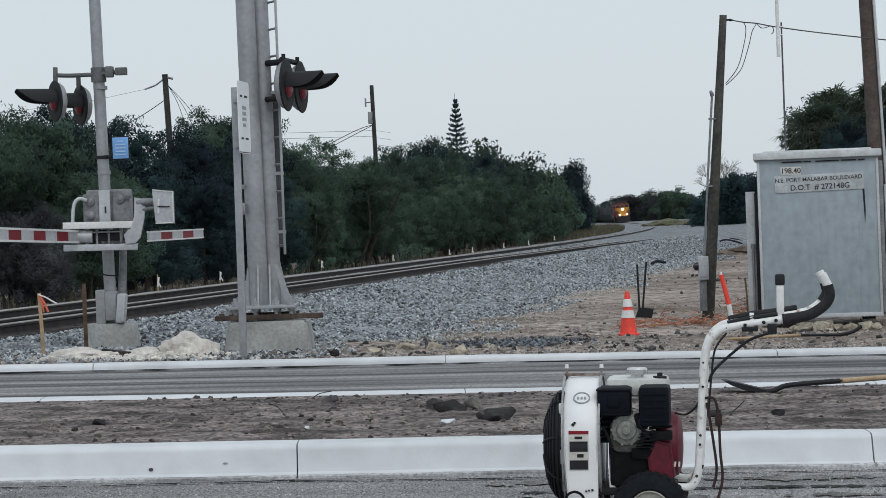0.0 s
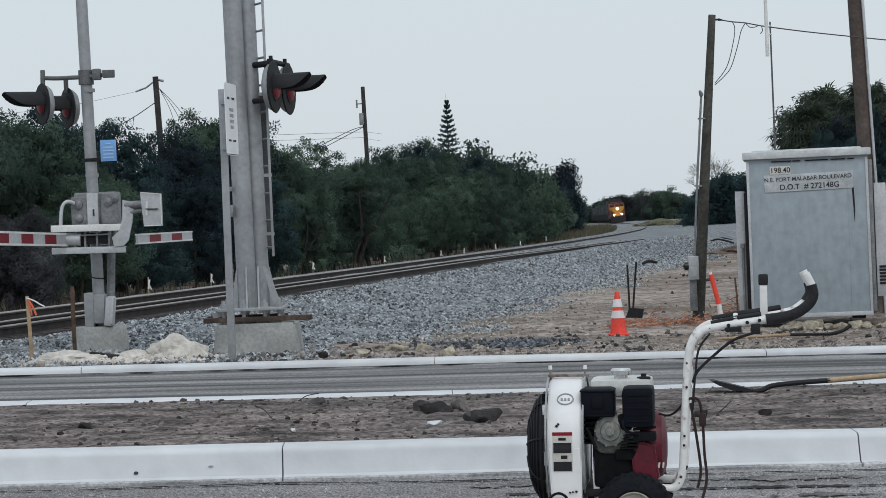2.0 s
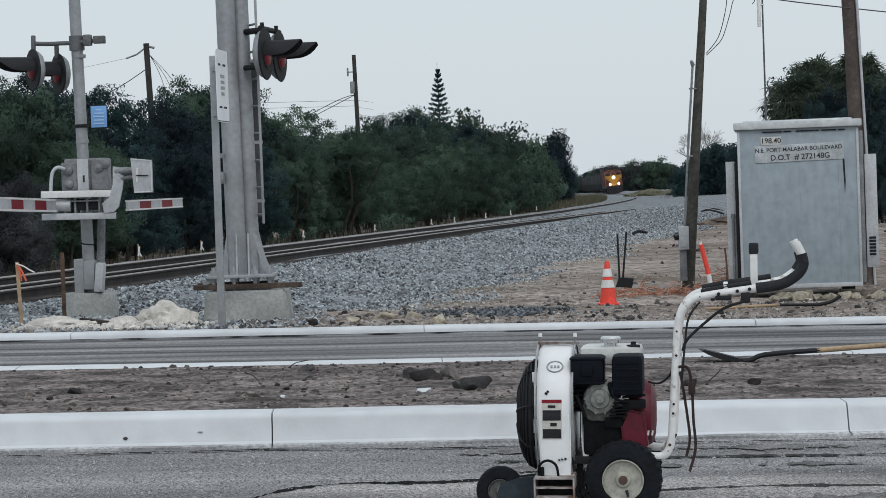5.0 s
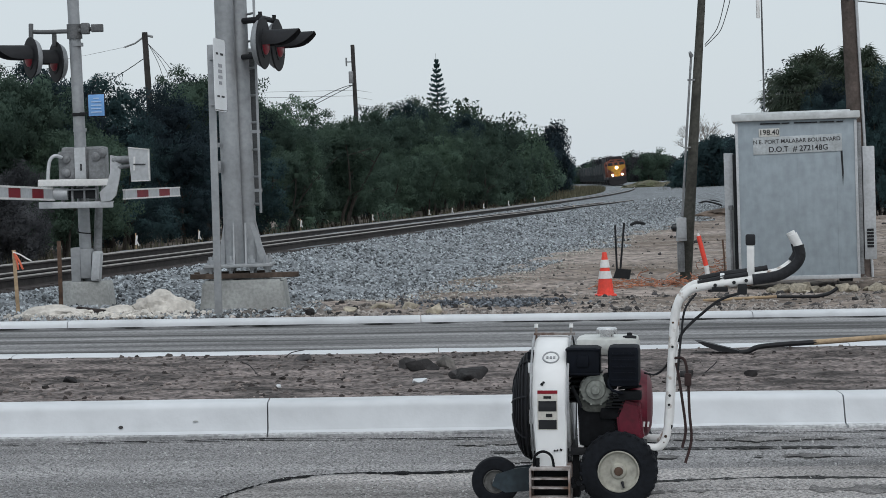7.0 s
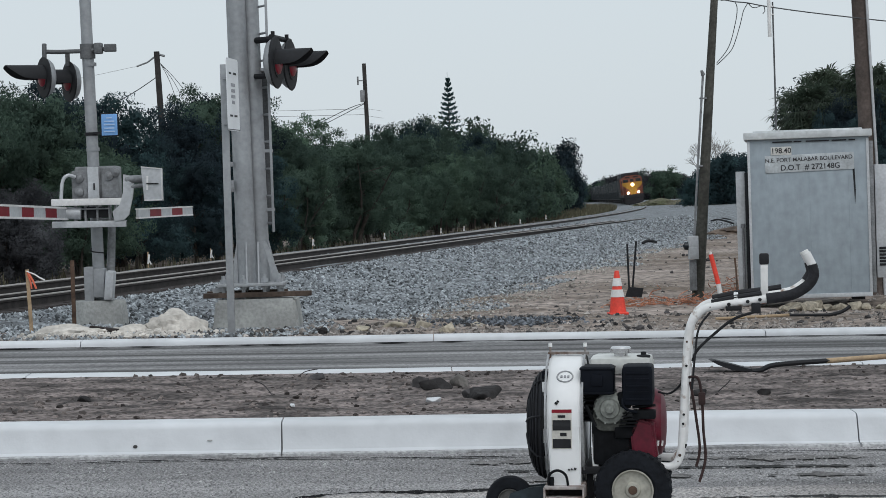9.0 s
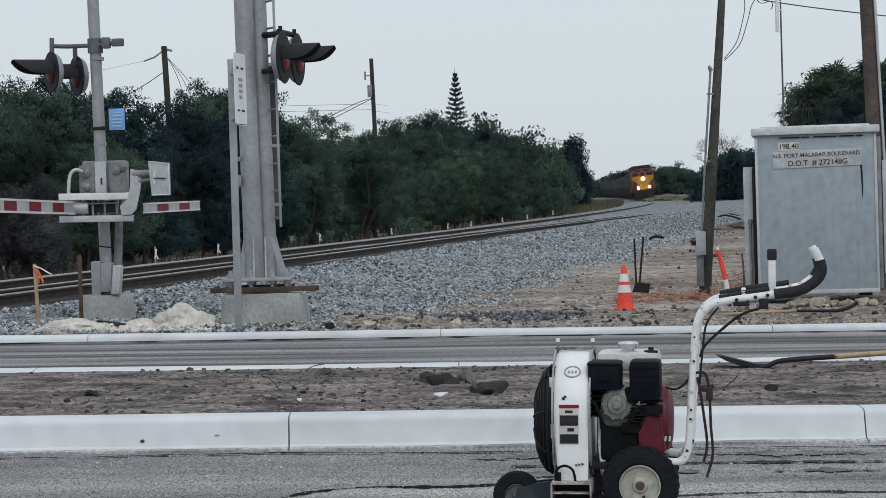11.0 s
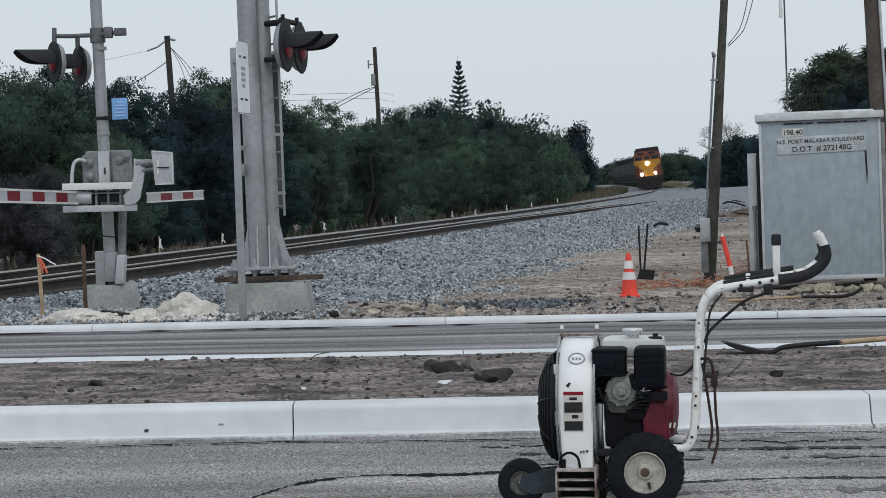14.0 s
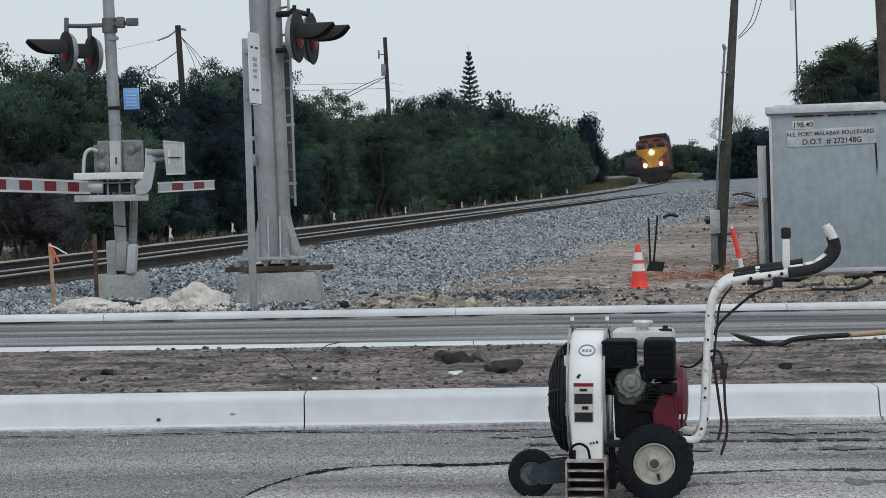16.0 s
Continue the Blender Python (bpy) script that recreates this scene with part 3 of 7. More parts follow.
def build_seams():
    build_patch()
    dark = mat("tar", (0.018, 0.018, 0.019), 1.0, var=0.4, scale=6, fine=30, spec=0.05)
    worn = mat("worn_tar", (0.165, 0.158, 0.155), 0.95, var=0.6, scale=5, fine=70, grain=(0.2, 1.6))
    ribbon("tar_seam", [(-6, 12.46), (-2.5, 12.44), (-0.8, 12.5), (0.2, 12.42), (2, 12.46), (6, 12.42)], 0.035, dark, "dark tar seam along the kerb", 0.008, 1, 240, 0.35)
    ribbon("tar_seam", [(-0.98, 9.6), (-0.9, 10.1), (-0.78, 10.5), (-0.6, 10.85), (-0.3, 11.0), (0.1, 10.98), (0.5, 11.1)], 0.06, dark, "dark curved crack in the asphalt", 0.009, 3, 160, 0.4)
    crack = mat("dusty_crack", (0.06, 0.06, 0.06), 1.0, var=0.5, scale=6, fine=30, spec=0.1)
    ribbon("tar_seam", [(0.4, 11.75), (1.5, 11.8), (2.6, 11.72)], 0.05, crack, "thin dark crack in the asphalt", 0.008, 8, 200, 0.6)
    ribbon("tar_seam", [(1.1, 10.55), (1.7, 10.6), (2.5, 10.5)], 0.05, crack, "thin dark crack in the asphalt", 0.008, 9, 200, 0.6)
    ribbon("tar_seam", [(0.9, 10.15), (1.6, 10.22), (2.6, 10.1)], 0.11, worn, "dark worn streak on the asphalt", 0.0085, 16, 160)
    ribbon("tar_seam", [(0.2, 12.15), (1.3, 12.2), (2.8, 12.1)], 0.1, worn, "dark worn streak on the asphalt", 0.0075, 18, 160)
    ribbon("tar_seam", [(-3.2, 9.75), (-2.2, 9.85), (-1.0, 9.75)], 0.1, worn, "dark worn streak on the asphalt", 0.0085, 19, 160)
    ribbon("tar_seam", [(0.2, 11.4), (1.3, 11.45), (2.6, 11.35)], 0.1, worn, "worn streak on the asphalt", 0.008, 11, 160)
    ribbon("tar_seam", [(-6, 22.2), (-2, 22.18), (2, 22.22), (6, 22.16)], 0.07, dark, "dark tar seam along the far kerb", 0.008, 13, 120)


build_ground()
build_road()
build_seams()
build_railway()
build_stones()


# ---- trees ----
def leaf_cloud(rng, blobs, n, size, droop=0.3):
    """Small leaf blades in tufts on the skins of many overlapping lobes."""
    bl = np.array(blobs)
    w = bl[:, 3] * bl[:, 4]
    m = max(8, n // 90)
    home = rng.choice(len(bl), m, p=w / w.sum())
    d = rng.normal(size=(m, 3))
    d /= np.linalg.norm(d, axis=1, keepdims=True)
    k = rng.uniform(0.6, 1.02, (m, 1))
    tuft = bl[home, :3] + d * np.stack([bl[home, 3], bl[home, 3], bl[home, 4]], 1) * k
    pick = rng.integers(0, m, n)
    away = np.clip(rng.normal(size=(n, 3)), -1.5, 1.5) * np.array([1, 1, 0.75])
    p = tuft[pick] + away * size * rng.uniform(2.2, 4.4, (m, 1))[pick]
    low = p[:, 2] < 0.02
    p[low, 2] = rng.uniform(0.02, 0.4, low.sum())
    out = d[pick] + away * 0.4
    nrm = out + rng.normal(size=(n, 3)) * 0.7
    nrm /= np.linalg.norm(nrm, axis=1, keepdims=True)
    a = np.cross(nrm, rng.normal(size=(n, 3)))
    a /= np.linalg.norm(a, axis=1, keepdims=True)
    b = np.cross(nrm, a)
    s = size * rng.uniform(0.6, 1.4, (n, 1))
    V = np.stack([p - a * s + b * s * 0.6, p - a * s - b * s * 0.5, p + a * s - np.array([0, 0, droop]) * s], 1).reshape(-1, 3)
    F = np.arange(3 * n).reshape(-1, 3).tolist()
    soft = out * np.array([1, 1, 0.9]) + nrm * 0.06 + np.array([0, 0, 0.25])
    soft /= np.linalg.norm(soft, axis=1, keepdims=True)
    return V.tolist(), F, np.repeat(soft, 3, 0).tolist()


def cloud_part(name, V, F, material, parent, N=None):
    me = bpy.data.meshes.new(name)
    me.from_pydata([tuple(v) for v in V], [], F)
    me.materials.append(material)
    if N:
        me.normals_split_custom_set_from_vertices(N)
    ob = new(name, me)
    ob.parent = parent
    return ob


def tree(name, seed, height, spread, n, size, material, label, category, lobes=14, skirt=True, dark=True):
    rng = np.random.default_rng(seed)
    rnd = random.Random(seed)
    root = thing(name, Matrix(), label, category)
    bm = B()
    tips = []
    for s in range(rnd.randint(2, 4)):
        a = rnd.uniform(0, 6.28)
        p, d = Vector((0.15 * math.cos(a), 0.15 * math.sin(a), -0.3)), Vector((0.25 * math.cos(a), 0.25 * math.sin(a), 1))
        line = [p]
        for k in range(5):
            p = p + d.normalized() * height * 0.17
            d = d + Vector((rnd.uniform(-0.35, 0.35), rnd.uniform(-0.35, 0.35), 0.1))
            line.append(p)
        for k in range(5):
            rod(bm, line[k], line[k + 1], 0.09 * height / 5 * (1 - k * 0.17), 0.09 * height / 5 * (0.83 - k * 0.17), 6, False)
        tips.append(p)
        for k in (2, 3, 4):
            e = line[k] + Vector((rnd.uniform(-1, 1), rnd.uniform(-1, 1), rnd.uniform(0.2, 0.8))) * height * 0.2
            rod(bm, line[k], e, 0.03 * height / 5, 0.01, 5, False)
            tips.append(e)
    part("trunk", bm, BARK, root)
    blobs = []
    for k in range(lobes):
        a, q = rnd.uniform(0, 6.28), rnd.random() ** 0.6
        z = height * (rnd.uniform(0.12, 0.55) if skirt and k % 2 else rnd.uniform(0.5, 0.86))
        taper = 1.0 if z < height * 0.6 else 0.7
        r = spread * rnd.uniform(0.2, 0.42)
        blobs.append((spread * q * taper * math.cos(a) * 0.75, spread * q * taper * math.sin(a) * 0.75, z, r, r * rnd.uniform(0.6, 0.9)))
    for t in tips:
        blobs.append((t.x, t.y, min(t.z, height * 0.92), spread * rnd.uniform(0.12, 0.26), spread * rnd.uniform(0.12, 0.24)))
    V, F, N = leaf_cloud(rng, blobs, n, size)
    cloud_part("crown", V, F, material, root, N)
    return root


def build_trees():
    protos = []
    for i, (h, sp, m, lab) in enumerate(((4.4, 2.4, LEAF_B, "dense dark green scrub tree along the railway"), (4.6, 2.3, LEAF_A, "bushy green scrub tree beside the railway"),
                                         (4.0, 2.5, LEAF_A, "broad green shrub beside the railway"), (3.4, 2.2, LEAF_C, "tangled brownish dry shrub beside the railway"), (4.8, 2.1, LEAF_B, "tall dark scrub tree with uneven crown"))):
        protos.append((h, tree("scrub_tree", 10 + i, h, sp, 30000, 0.041, m, lab, "tree", lobes=26), tree("distant_tree", 40 + i, h, sp, 6500, 0.1, m, lab.replace("beside the railway", "in the distance"), "tree", lobes=22)))
    rnd = random.Random(4)
    used = set()

    def put(k, x, y, h, wide=1.0):
        far = y > 150
        h0, p = protos[k][0], protos[k][2 if far else 1]
        s = h / h0
        m = pose(x, y, ground_z(x, y) - 0.05, rnd.uniform(-4, 4), rnd.uniform(-4, 4), rnd.uniform(0, 360))
        if p not in used:
            used.add(p)
            ob = p
            ob.matrix_basis = m
        else:
            ob = copy_thing(p, m)
        ob.scale = (s * wide * rnd.uniform(0.95, 1.15), s * wide * rnd.uniform(0.95, 1.15), s)
        ob["group"] = "railway tree line"

    HY = [40, 60, 63, 66, 69, 72, 75, 78, 81, 84, 87, 90, 93, 96, 99, 102, 105, 108, 110, 118, 126, 134, 142, 150, 158, 166, 174, 180, 195, 210, 225, 262, 330]
    HH = [4.9, 4.9, 5.0, 5.2, 5.3, 5.6, 5.8, 5.6, 5.2, 5.7, 6.3, 6.8, 6.6, 6.5, 6.4, 6.4, 5.8, 5.5, 5.4, 5.2, 6.2, 6.9, 7.2, 7.1, 7.0, 7.2, 7.1, 7.0, 6.5, 6.2, 6.4, 5.0, 5.0]
    y = 51.0
    while y < 330:
        for row, off in ((0, 5.6), (1, 8.5)):
            yy = y + rnd.uniform(-0.9, 0.9) + row * 1.2
            s = main_slope(yy)
            x = main_x(yy) - off - rnd.uniform(0, 1.4)
            if yy > 190:
                x = min(x, yy * 0.0615 - 2.4)
            h = float(np.interp(yy, HY, HH)) * (rnd.uniform(0.56, 0.82) if row == 0 else rnd.uniform(0.97, 1.07) * float(np.interp(yy, [68, 74, 83, 91, 98, 106, 120, 130, 150, 175], [1.09, 1.0, 0.94, 1.0, 0.96, 0.84, 0.86, 0.97, 0.95, 0.87])))
            if yy < 62:
                kinds = (1, 2, 1, 4) if row else (3, 3, 3, 2)
            elif 68 < yy < 82:
                kinds = (0, 4)
            else:
                kinds = (1, 2, 1, 0) if row else (1, 2)
            put(rnd.choice(kinds), x, yy, h * (0.75 if row == 0 and yy < 62 else 1), 0.78 if row else 0.9)
        y += 1.5 + y * 0.013
    for x, y, h, w in ((15.8, 245, 8.4, 0.5), (16.6, 252, 7.8, 0.42), (15.2, 248, 7.2, 0.42), (14.9, 250, 4.6, 0.8), (16.9, 246, 4.6, 0.6), (14.0, 240, 5.0, 0.9), (17.4, 262, 4.2, 0.6), (13.2, 236, 4.6, 0.9)):
        put(4, x, y, h, wide=w * 1.2)
    for k in range(22):
        y = rnd.uniform(235, 300)
        f = k / 21
        put(rnd.choice((0, 4)), y * (0.119 + 0.03 * f), y, (3.4 + 2.6 * min(1, f * 1.8)) * rnd.uniform(0.9, 1.1))
    for k in range(24):
        y = rnd.uniform(640, 720)
        f = k / 23
        put(rnd.choice((0, 1, 2) if f < 0.35 else (3, 3, 2)), y * (0.066 + 0.05 * f), y, (6.0 + 3.0 * f) * rnd.uniform(0.85, 1.1))
    for k in range(10):
        y = rnd.uniform(98, 116)
        put(rnd.choice((0, 4, 1)), y * rnd.uniform(0.182, 0.23), y, rnd.uniform(5.6, 7.2))

    for x, y, h, w in ((15.5, 84.0, 4.9, 0.5), (16.4, 85.0, 5.5, 0.55), (17.6, 84.0, 6.0, 0.55), (16.9, 83.0, 4.6, 0.6), (18.7, 86.0, 6.3, 0.6), (15.9, 86.0, 5.3, 0.45)):
        put(0, x, y, h, wide=w)

    for _, *models in protos:
        for model in models:
            if model not in used:
                for ob in (*model.children_recursive, model):
                    bpy.data.objects.remove(ob)


build_trees()


# ---- things by the crossing ----
def at_world(name, bm, material, root, label="", parent=None):
    """A part whose mesh is written in world metres."""
    ob = part(name, bm, material, parent or root, label)
    m = root.matrix_basis.inverted()
    if parent and parent is not root:
        m = Matrix()
    ob.matrix_basis = m
    return ob


def flasher(root, c, n, hood, label, size=1.0):
    """One crossing light: black backing disc, lens, hood and grey rear housing, facing n."""
    n = Vector(n).normalized()
    m = Matrix.Translation(c) @ n.to_track_quat("Z", "Y").to_matrix().to_4x4() @ Matrix.Diagonal((size, size, 1, 1))
    bm = B()
    lathe(bm, [(0.0, -0.02), (0.22, -0.02), (0.255, -0.012), (0.262, 0.0), (0.255, 0.008), (0.15, 0.012), (0.15, 0.02), (0.0, 0.02)], m, 32)
    disc = at_world("backing_disc", bm, BLACK, root, label)
    bm = B()
    lathe(bm, [(0.12, 0.02), (0.114, 0.033), (0.09, 0.046), (0.045, 0.053), (0.0, 0.055)], m, 24)
    at_world("lens", bm, LENS, root, "dark red lens", disc)
    bm = B()
    lathe(bm, [(0.235, -0.02), (0.23, -0.05), (0.2, -0.085), (0.12, -0.115), (0.05, -0.125), (0.0, -0.125)], m, 24)
    at_world("rear_housing", bm, GALV, root, "grey rear housing", disc)
    # a long hood: an arched sheet, deepest at its far end
    bm = B()
    rows = []
    up = Vector((0, 0, 1))
    side = up.cross(n).normalized()
    upn = n.cross(side)
    for k in range(9):
        d = hood * k / 8
        r = 0.145
        half = radians(100 - 62 * (k / 8) ** 4)
        outer = [Vector(c) + n * (0.02 + d) + (side * math.sin(a) + upn * math.cos(a)) * r for a in [half * (2 * j / 12 - 1) for j in range(13)]]
        inner = [Vector(c) + n * (0.02 + d) + (side * math.sin(a) + upn * math.cos(a)) * (r - 0.008) for a in [half * (1 - 2 * j / 12) for j in range(13)]]
        rows.append([bm.verts.new(p) for p in outer + inner])
    for p, q in zip(rows, rows[1:]):
        for i in range(len(p)):
            j = (i + 1) % len(p)
            bm.faces.new((p[i], p[j], q[j], q[i]))
    bm.faces.new(rows[0])
    bm.faces.new(rows[-1][::-1])
    at_world("hood", bm, BLACK, root, "long black hood", disc)
    return disc


def striped_arm(root, a, b, height, label, thick=0.03, first=0, length=0.406, taper=1.0):
    """A gate arm from a to b in red and pale stripes, with white edge strips."""
    a, b = Vector(a), Vector(b)
    d = (b - a).normalized()
    n = max(1, int((b - a).length / length))
    bm0 = B()
    for k in range(n):
        p, q = a + (b - a) * (k / n), a + (b - a) * ((k + 1) / n)
        h = height * (1 + (taper - 1) * k / n)
        mid = (p + q) / 2
        rz = math.degrees(math.atan2(d.y, d.x))
        ry = -math.degrees(math.asin(d.z))
        bm = B()
        box(bm, mid, ((q - p).length - 0.002, thick, h * 0.72), rz=rz, ry=ry)
        at_world("stripe", bm, RED if (k + first) % 2 else ALU, root, "red reflective stripe" if (k + first) % 2 else "")
        for s in (-1, 1):
            box(bm0, mid + Vector((0, 0, s * h * 0.43)), ((q - p).length, thick + 0.012, h * 0.15), rz=rz, ry=ry)
    at_world("edge_strip", bm0, WHITE, root, "white edge strips")


def bolts(bm, places, r=0.012, axis=(0, -1, 0), h=0.012):
    for p in places:
        p = Vector(p)
        rod(bm, p, p + Vector(axis) * h, r, r, 6)


def build_gate():
    g = thing("crossing_gate", pose(-3.81, 26.7, -0.02), "galvanised railway crossing gate on a concrete pad, arm lowered", "crossing gate")
    bm = B()
    lathe(bm, [(0.345, -0.15), (0.34, 0.1), (0.315, 0.33), (0.30, 0.36), (0.0, 0.365)], pose(-3.81, 26.7, -0.02), 20)
    at_world("concrete_pad", bm, CONCRETE_GREY, g)
    bm = B()
    rod(bm, (-3.80, 26.7, 0.3), (-3.86, 26.7, 4.7), 0.07, 0.068, 24)
    for z in (1.62, 2.1, 3.1):
        rod(bm, (-3.82, 26.7, z), (-3.82, 26.7, z + 0.04), 0.078, 0.078, 24)
    at_world("mast", bm, GALV, g)
    bm = B()
    box(bm, (-3.9, 26.62, 0.53), (0.11, 0.22, 0.42), bev=0.01)
    box(bm, (-3.78, 26.62, 0.55), (0.13, 0.24, 0.34), bev=0.012)
    at_world("mast_base", bm, GALV, g, "split cast mast base")
    bm = B()
    box(bm, (-3.65, 26.5, 0.52), (0.1, 0.2, 0.34), ry=6, bev=0.015)
    box(bm, (-3.615, 26.42, 0.52), (0.03, 0.12, 0.3), ry=6, bev=0.01)
    rod(bm, (-3.71, 26.6, 0.34), (-3.62, 26.6, 0.34), 0.03)
    at_world("junction_box", bm, ALU, g, "pale junction box with hinged lid")
    # mechanism
    bm = B()
    box(bm, (-3.79, 26.85, 1.72), (0.5, 0.42, 0.40), bev=0.03)
    box(bm, (-3.62, 26.62, 1.72), (0.2, 0.06, 0.36), bev=0.015)
    box(bm, (-3.97, 26.62, 1.7), (0.2, 0.06, 0.34), bev=0.015)
    for x, z in ((-3.98, 1.78), (-3.98, 1.62), (-3.63, 1.8), (-3.55, 1.84)):
        lathe(bm, [(0.055, 0), (0.05, 0.03), (0.02, 0.045), (0, 0.05)], Matrix.Translation((x, 26.59, z)) @ Matrix.Rotation(radians(90), 4, "X"), 14)
    at_world("mechanism_case", bm, MECH, g, "grey cast gate mechanism case")
    bm = B()
    box(bm, (-3.81, 26.56, 1.7), (0.13, 0.03, 0.42), bev=0.006)
    at_world("strap_plate", bm, ALU, g)
    bm = B()
    box(bm, (-3.8, 26.54, 1.68), (0.02, 0.006, 0.08))
    at_world("stencil_mark", bm, INK, g, "black painted stroke")
    bm = B()
    tube(bm, bend([(-4.02, 26.55, 1.8), (-4.1, 26.5, 1.82), (-4.16, 26.48, 1.74), (-4.18, 26.45, 1.5)]), 0.021)
    at_world("left_lever", bm, ALU, g)
    for nm, z, w in (("upper_channel", 1.5, 0.075), ("lower_channel", 1.24, 0.07)):
        bm = B()
        box(bm, (-3.85, 26.38, z), (0.86, 0.05, w), ry=0.8, bev=0.006)
        box(bm, (-3.85, 26.42, z + w / 2), (0.86, 0.1, 0.01), ry=0.8)
        at_world(nm, bm, WHITE if z > 1.4 else ALU, g)
    bm = B()
    box(bm, (-3.8, 26.55, 1.38), (0.34, 0.16, 0.13), bev=0.01)
    at_world("linkage", bm, BLACK, g, "dark linkage between the channels")
    for x in (-4.02, -3.9, -3.76, -3.62, -3.55):
        bm = B()
        box(bm, (x, 26.5, 1.37), (0.025, 0.12, 0.2), bev=0.004)
        at_world("spacer", bm, MECH, g)
    bm = B()
    rod(bm, (-3.75, 26.5, 1.3), (-3.45, 26.5, 1.3), 0.012)
    at_world("link_rod", bm, MECH, g)
    bm = B()
    rod(bm, (-4.0, 26.42, 1.42), (-3.6, 26.42, 1.42), 0.01)
    at_world("link_rod", bm, MECH, g)
    bm = B()
    slab(bm, [(-3.43, 1.81), (-3.3, 1.78), (-3.33, 1.55), (-3.38, 1.34), (-3.44, 1.28), (-3.55, 1.27), (-3.57, 1.38), (-3.48, 1.46), (-3.44, 1.6)],
         Matrix(((1, 0, 0, 0), (0, 0, 1, 26.34), (0, 1, 0, 0), (0, 0, 0, 1))), 0.06)
    bolts(bm, [(-3.36, 26.34, 1.72), (-3.38, 26.34, 1.66)], 0.025)
    at_world("side_arm", bm, ALU, g)
    bm = B()
    rod(bm, (-3.4, 26.38, 1.75), (-3.16, 26.3, 1.75), 0.045)
    rod(bm, (-3.38, 26.38, 1.66), (-3.18, 26.3, 1.68), 0.025)
    at_world("counterweight_shaft", bm, MECH, g)
    bm = B()
    slab(bm, [(-0.12, 0.2), (0.12, 0.17), (0.12, -0.2), (-0.09, -0.19)], pose(-3.08, 26.25, 1.69) @ Matrix.Rotation(radians(90), 4, "X"), 0.1)
    cw = at_world("counterweight", bm, ALU, g, "pale counterweight plate")
    # rim light on the plate's top, bottom and right edges, laid on as white strips
    for c, sz in (((-3.08, 26.145, 1.872), (0.23, 0.014, 0.012)), ((-3.07, 26.145, 1.498), (0.2, 0.014, 0.012)), ((-2.964, 26.145, 1.685), (0.012, 0.014, 0.36))):
        bm = B()
        box(bm, c, sz, ry=7 if sz[0] > 0.21 else 0, bev=0.002)
        at_world("rim", bm, WHITE, g, "white strip standing in for rim light", cw)
    bm = B()
    box(bm, (-3.13, 26.145, 1.7), (0.02, 0.008, 0.16), ry=3)
    at_world("paint_streak", bm, WHITE, g, "white paint streak", cw)
    bm = B()
    box(bm, (-3.07, 26.14, 1.69), (0.14, 0.012, 0.012), ry=2)
    at_world("slot", bm, BLACK, g, "black slot", cw)
    bm = B()
    rod(bm, (-3.64, 26.8, 1.3), (-3.68, 26.8, 0.62), 0.045, 0.05)
    at_world("cable_conduit", bm, MECH, g)
    bm = B()
    tube(bm, bend([(-3.87, 26.6, 0.96), (-3.85, 26.55, 0.92), (-3.72, 26.58, 0.9)]), 0.008, 6)
    at_world("strap", bm, BLACK, g)
    # lowered road arm and the footway arm
    striped_arm(g, (-4.12, 26.45, 1.375), (-4.95, 21.3, 1.50), 0.152, "", first=0, length=0.385)
    bm = B()
    rod(bm, (-4.12, 26.45, 1.38), (-3.95, 26.45, 1.37), 0.07, 0.07, 16)
    at_world("arm_socket", bm, ALU, g)
    striped_arm(g, (-3.39, 27.2, 1.345), (-2.998, 29.783, 1.349), 0.125, "", first=0, length=0.52)
    # crossarm with two lights
    bm = B()
    tube(bm, bend([(-4.35, 26.72, 3.29), (-4.18, 26.72, 3.28), (-4.02, 26.7, 3.28), (-3.84, 26.66, 3.28), (-3.53, 26.6, 3.3)]), 0.026, 10)
    rod(bm, (-3.84, 26.7, 3.19), (-3.84, 26.7, 3.36), 0.09, 0.09, 16)
    box(bm, (-3.7, 26.62, 3.3), (0.1, 0.12, 0.13), bev=0.02)
    box(bm, (-3.56, 26.6, 3.3), (0.14, 0.08, 0.09), bev=0.01)
    rod(bm, (-4.35, 26.72, 3.38), (-4.35, 26.68, 3.15), 0.028)
    rod(bm, (-4.11, 26.9, 3.3), (-4.11, 26.9, 3.12), 0.028)
    at_world("crossarm", bm, mat("dark_pipe", (0.14, 0.145, 0.15), 0.6, metal=0.3, var=0.3), g, "dark grey pipe crossarm")
    flasher(g, (-4.35, 26.6, 2.98), (-0.875, -0.484, 0), 0.44, "black crossing light with dark red lens", 0.93)
    flasher(g, (-4.11, 26.95, 2.94), (-0.875, -0.484, 0), 0.44, "black crossing light with dark red lens", 0.93)
    # blue notice
    bm = B()
    box(bm, (-3.6, 26.58, 2.4), (0.19, 0.012, 0.25), rz=-8, bev=0.004)
    s = at_world("blue_notice", bm, BLUE, g, "small blue emergency notice with unreadable print")
    for k, w in enumerate((0.07, 0.12, 0.13, 0.12, 0.13)):
        bm = B()
        box(bm, (-3.6, 26.568, 2.48 - 0.04 * k), (w, 0.004, 0.014), rz=-8)
        at_world("print_bar", bm, mat("pale_blue_print", (0.45, 0.62, 0.85), 0.6, var=0.1) if not k else bpy.data.materials["pale_blue_print"], g, "pale print bar", s)
    bm = B()
    box(bm, (-3.602, 26.592, 2.4), (0.215, 0.01, 0.275), rz=-8, bev=0.004)
    at_world("backing_plate", bm, BLACK, g, "black backing plate", s)
    bm = B()
    box(bm, (-3.72, 26.62, 2.31), (0.16, 0.02, 0.025))
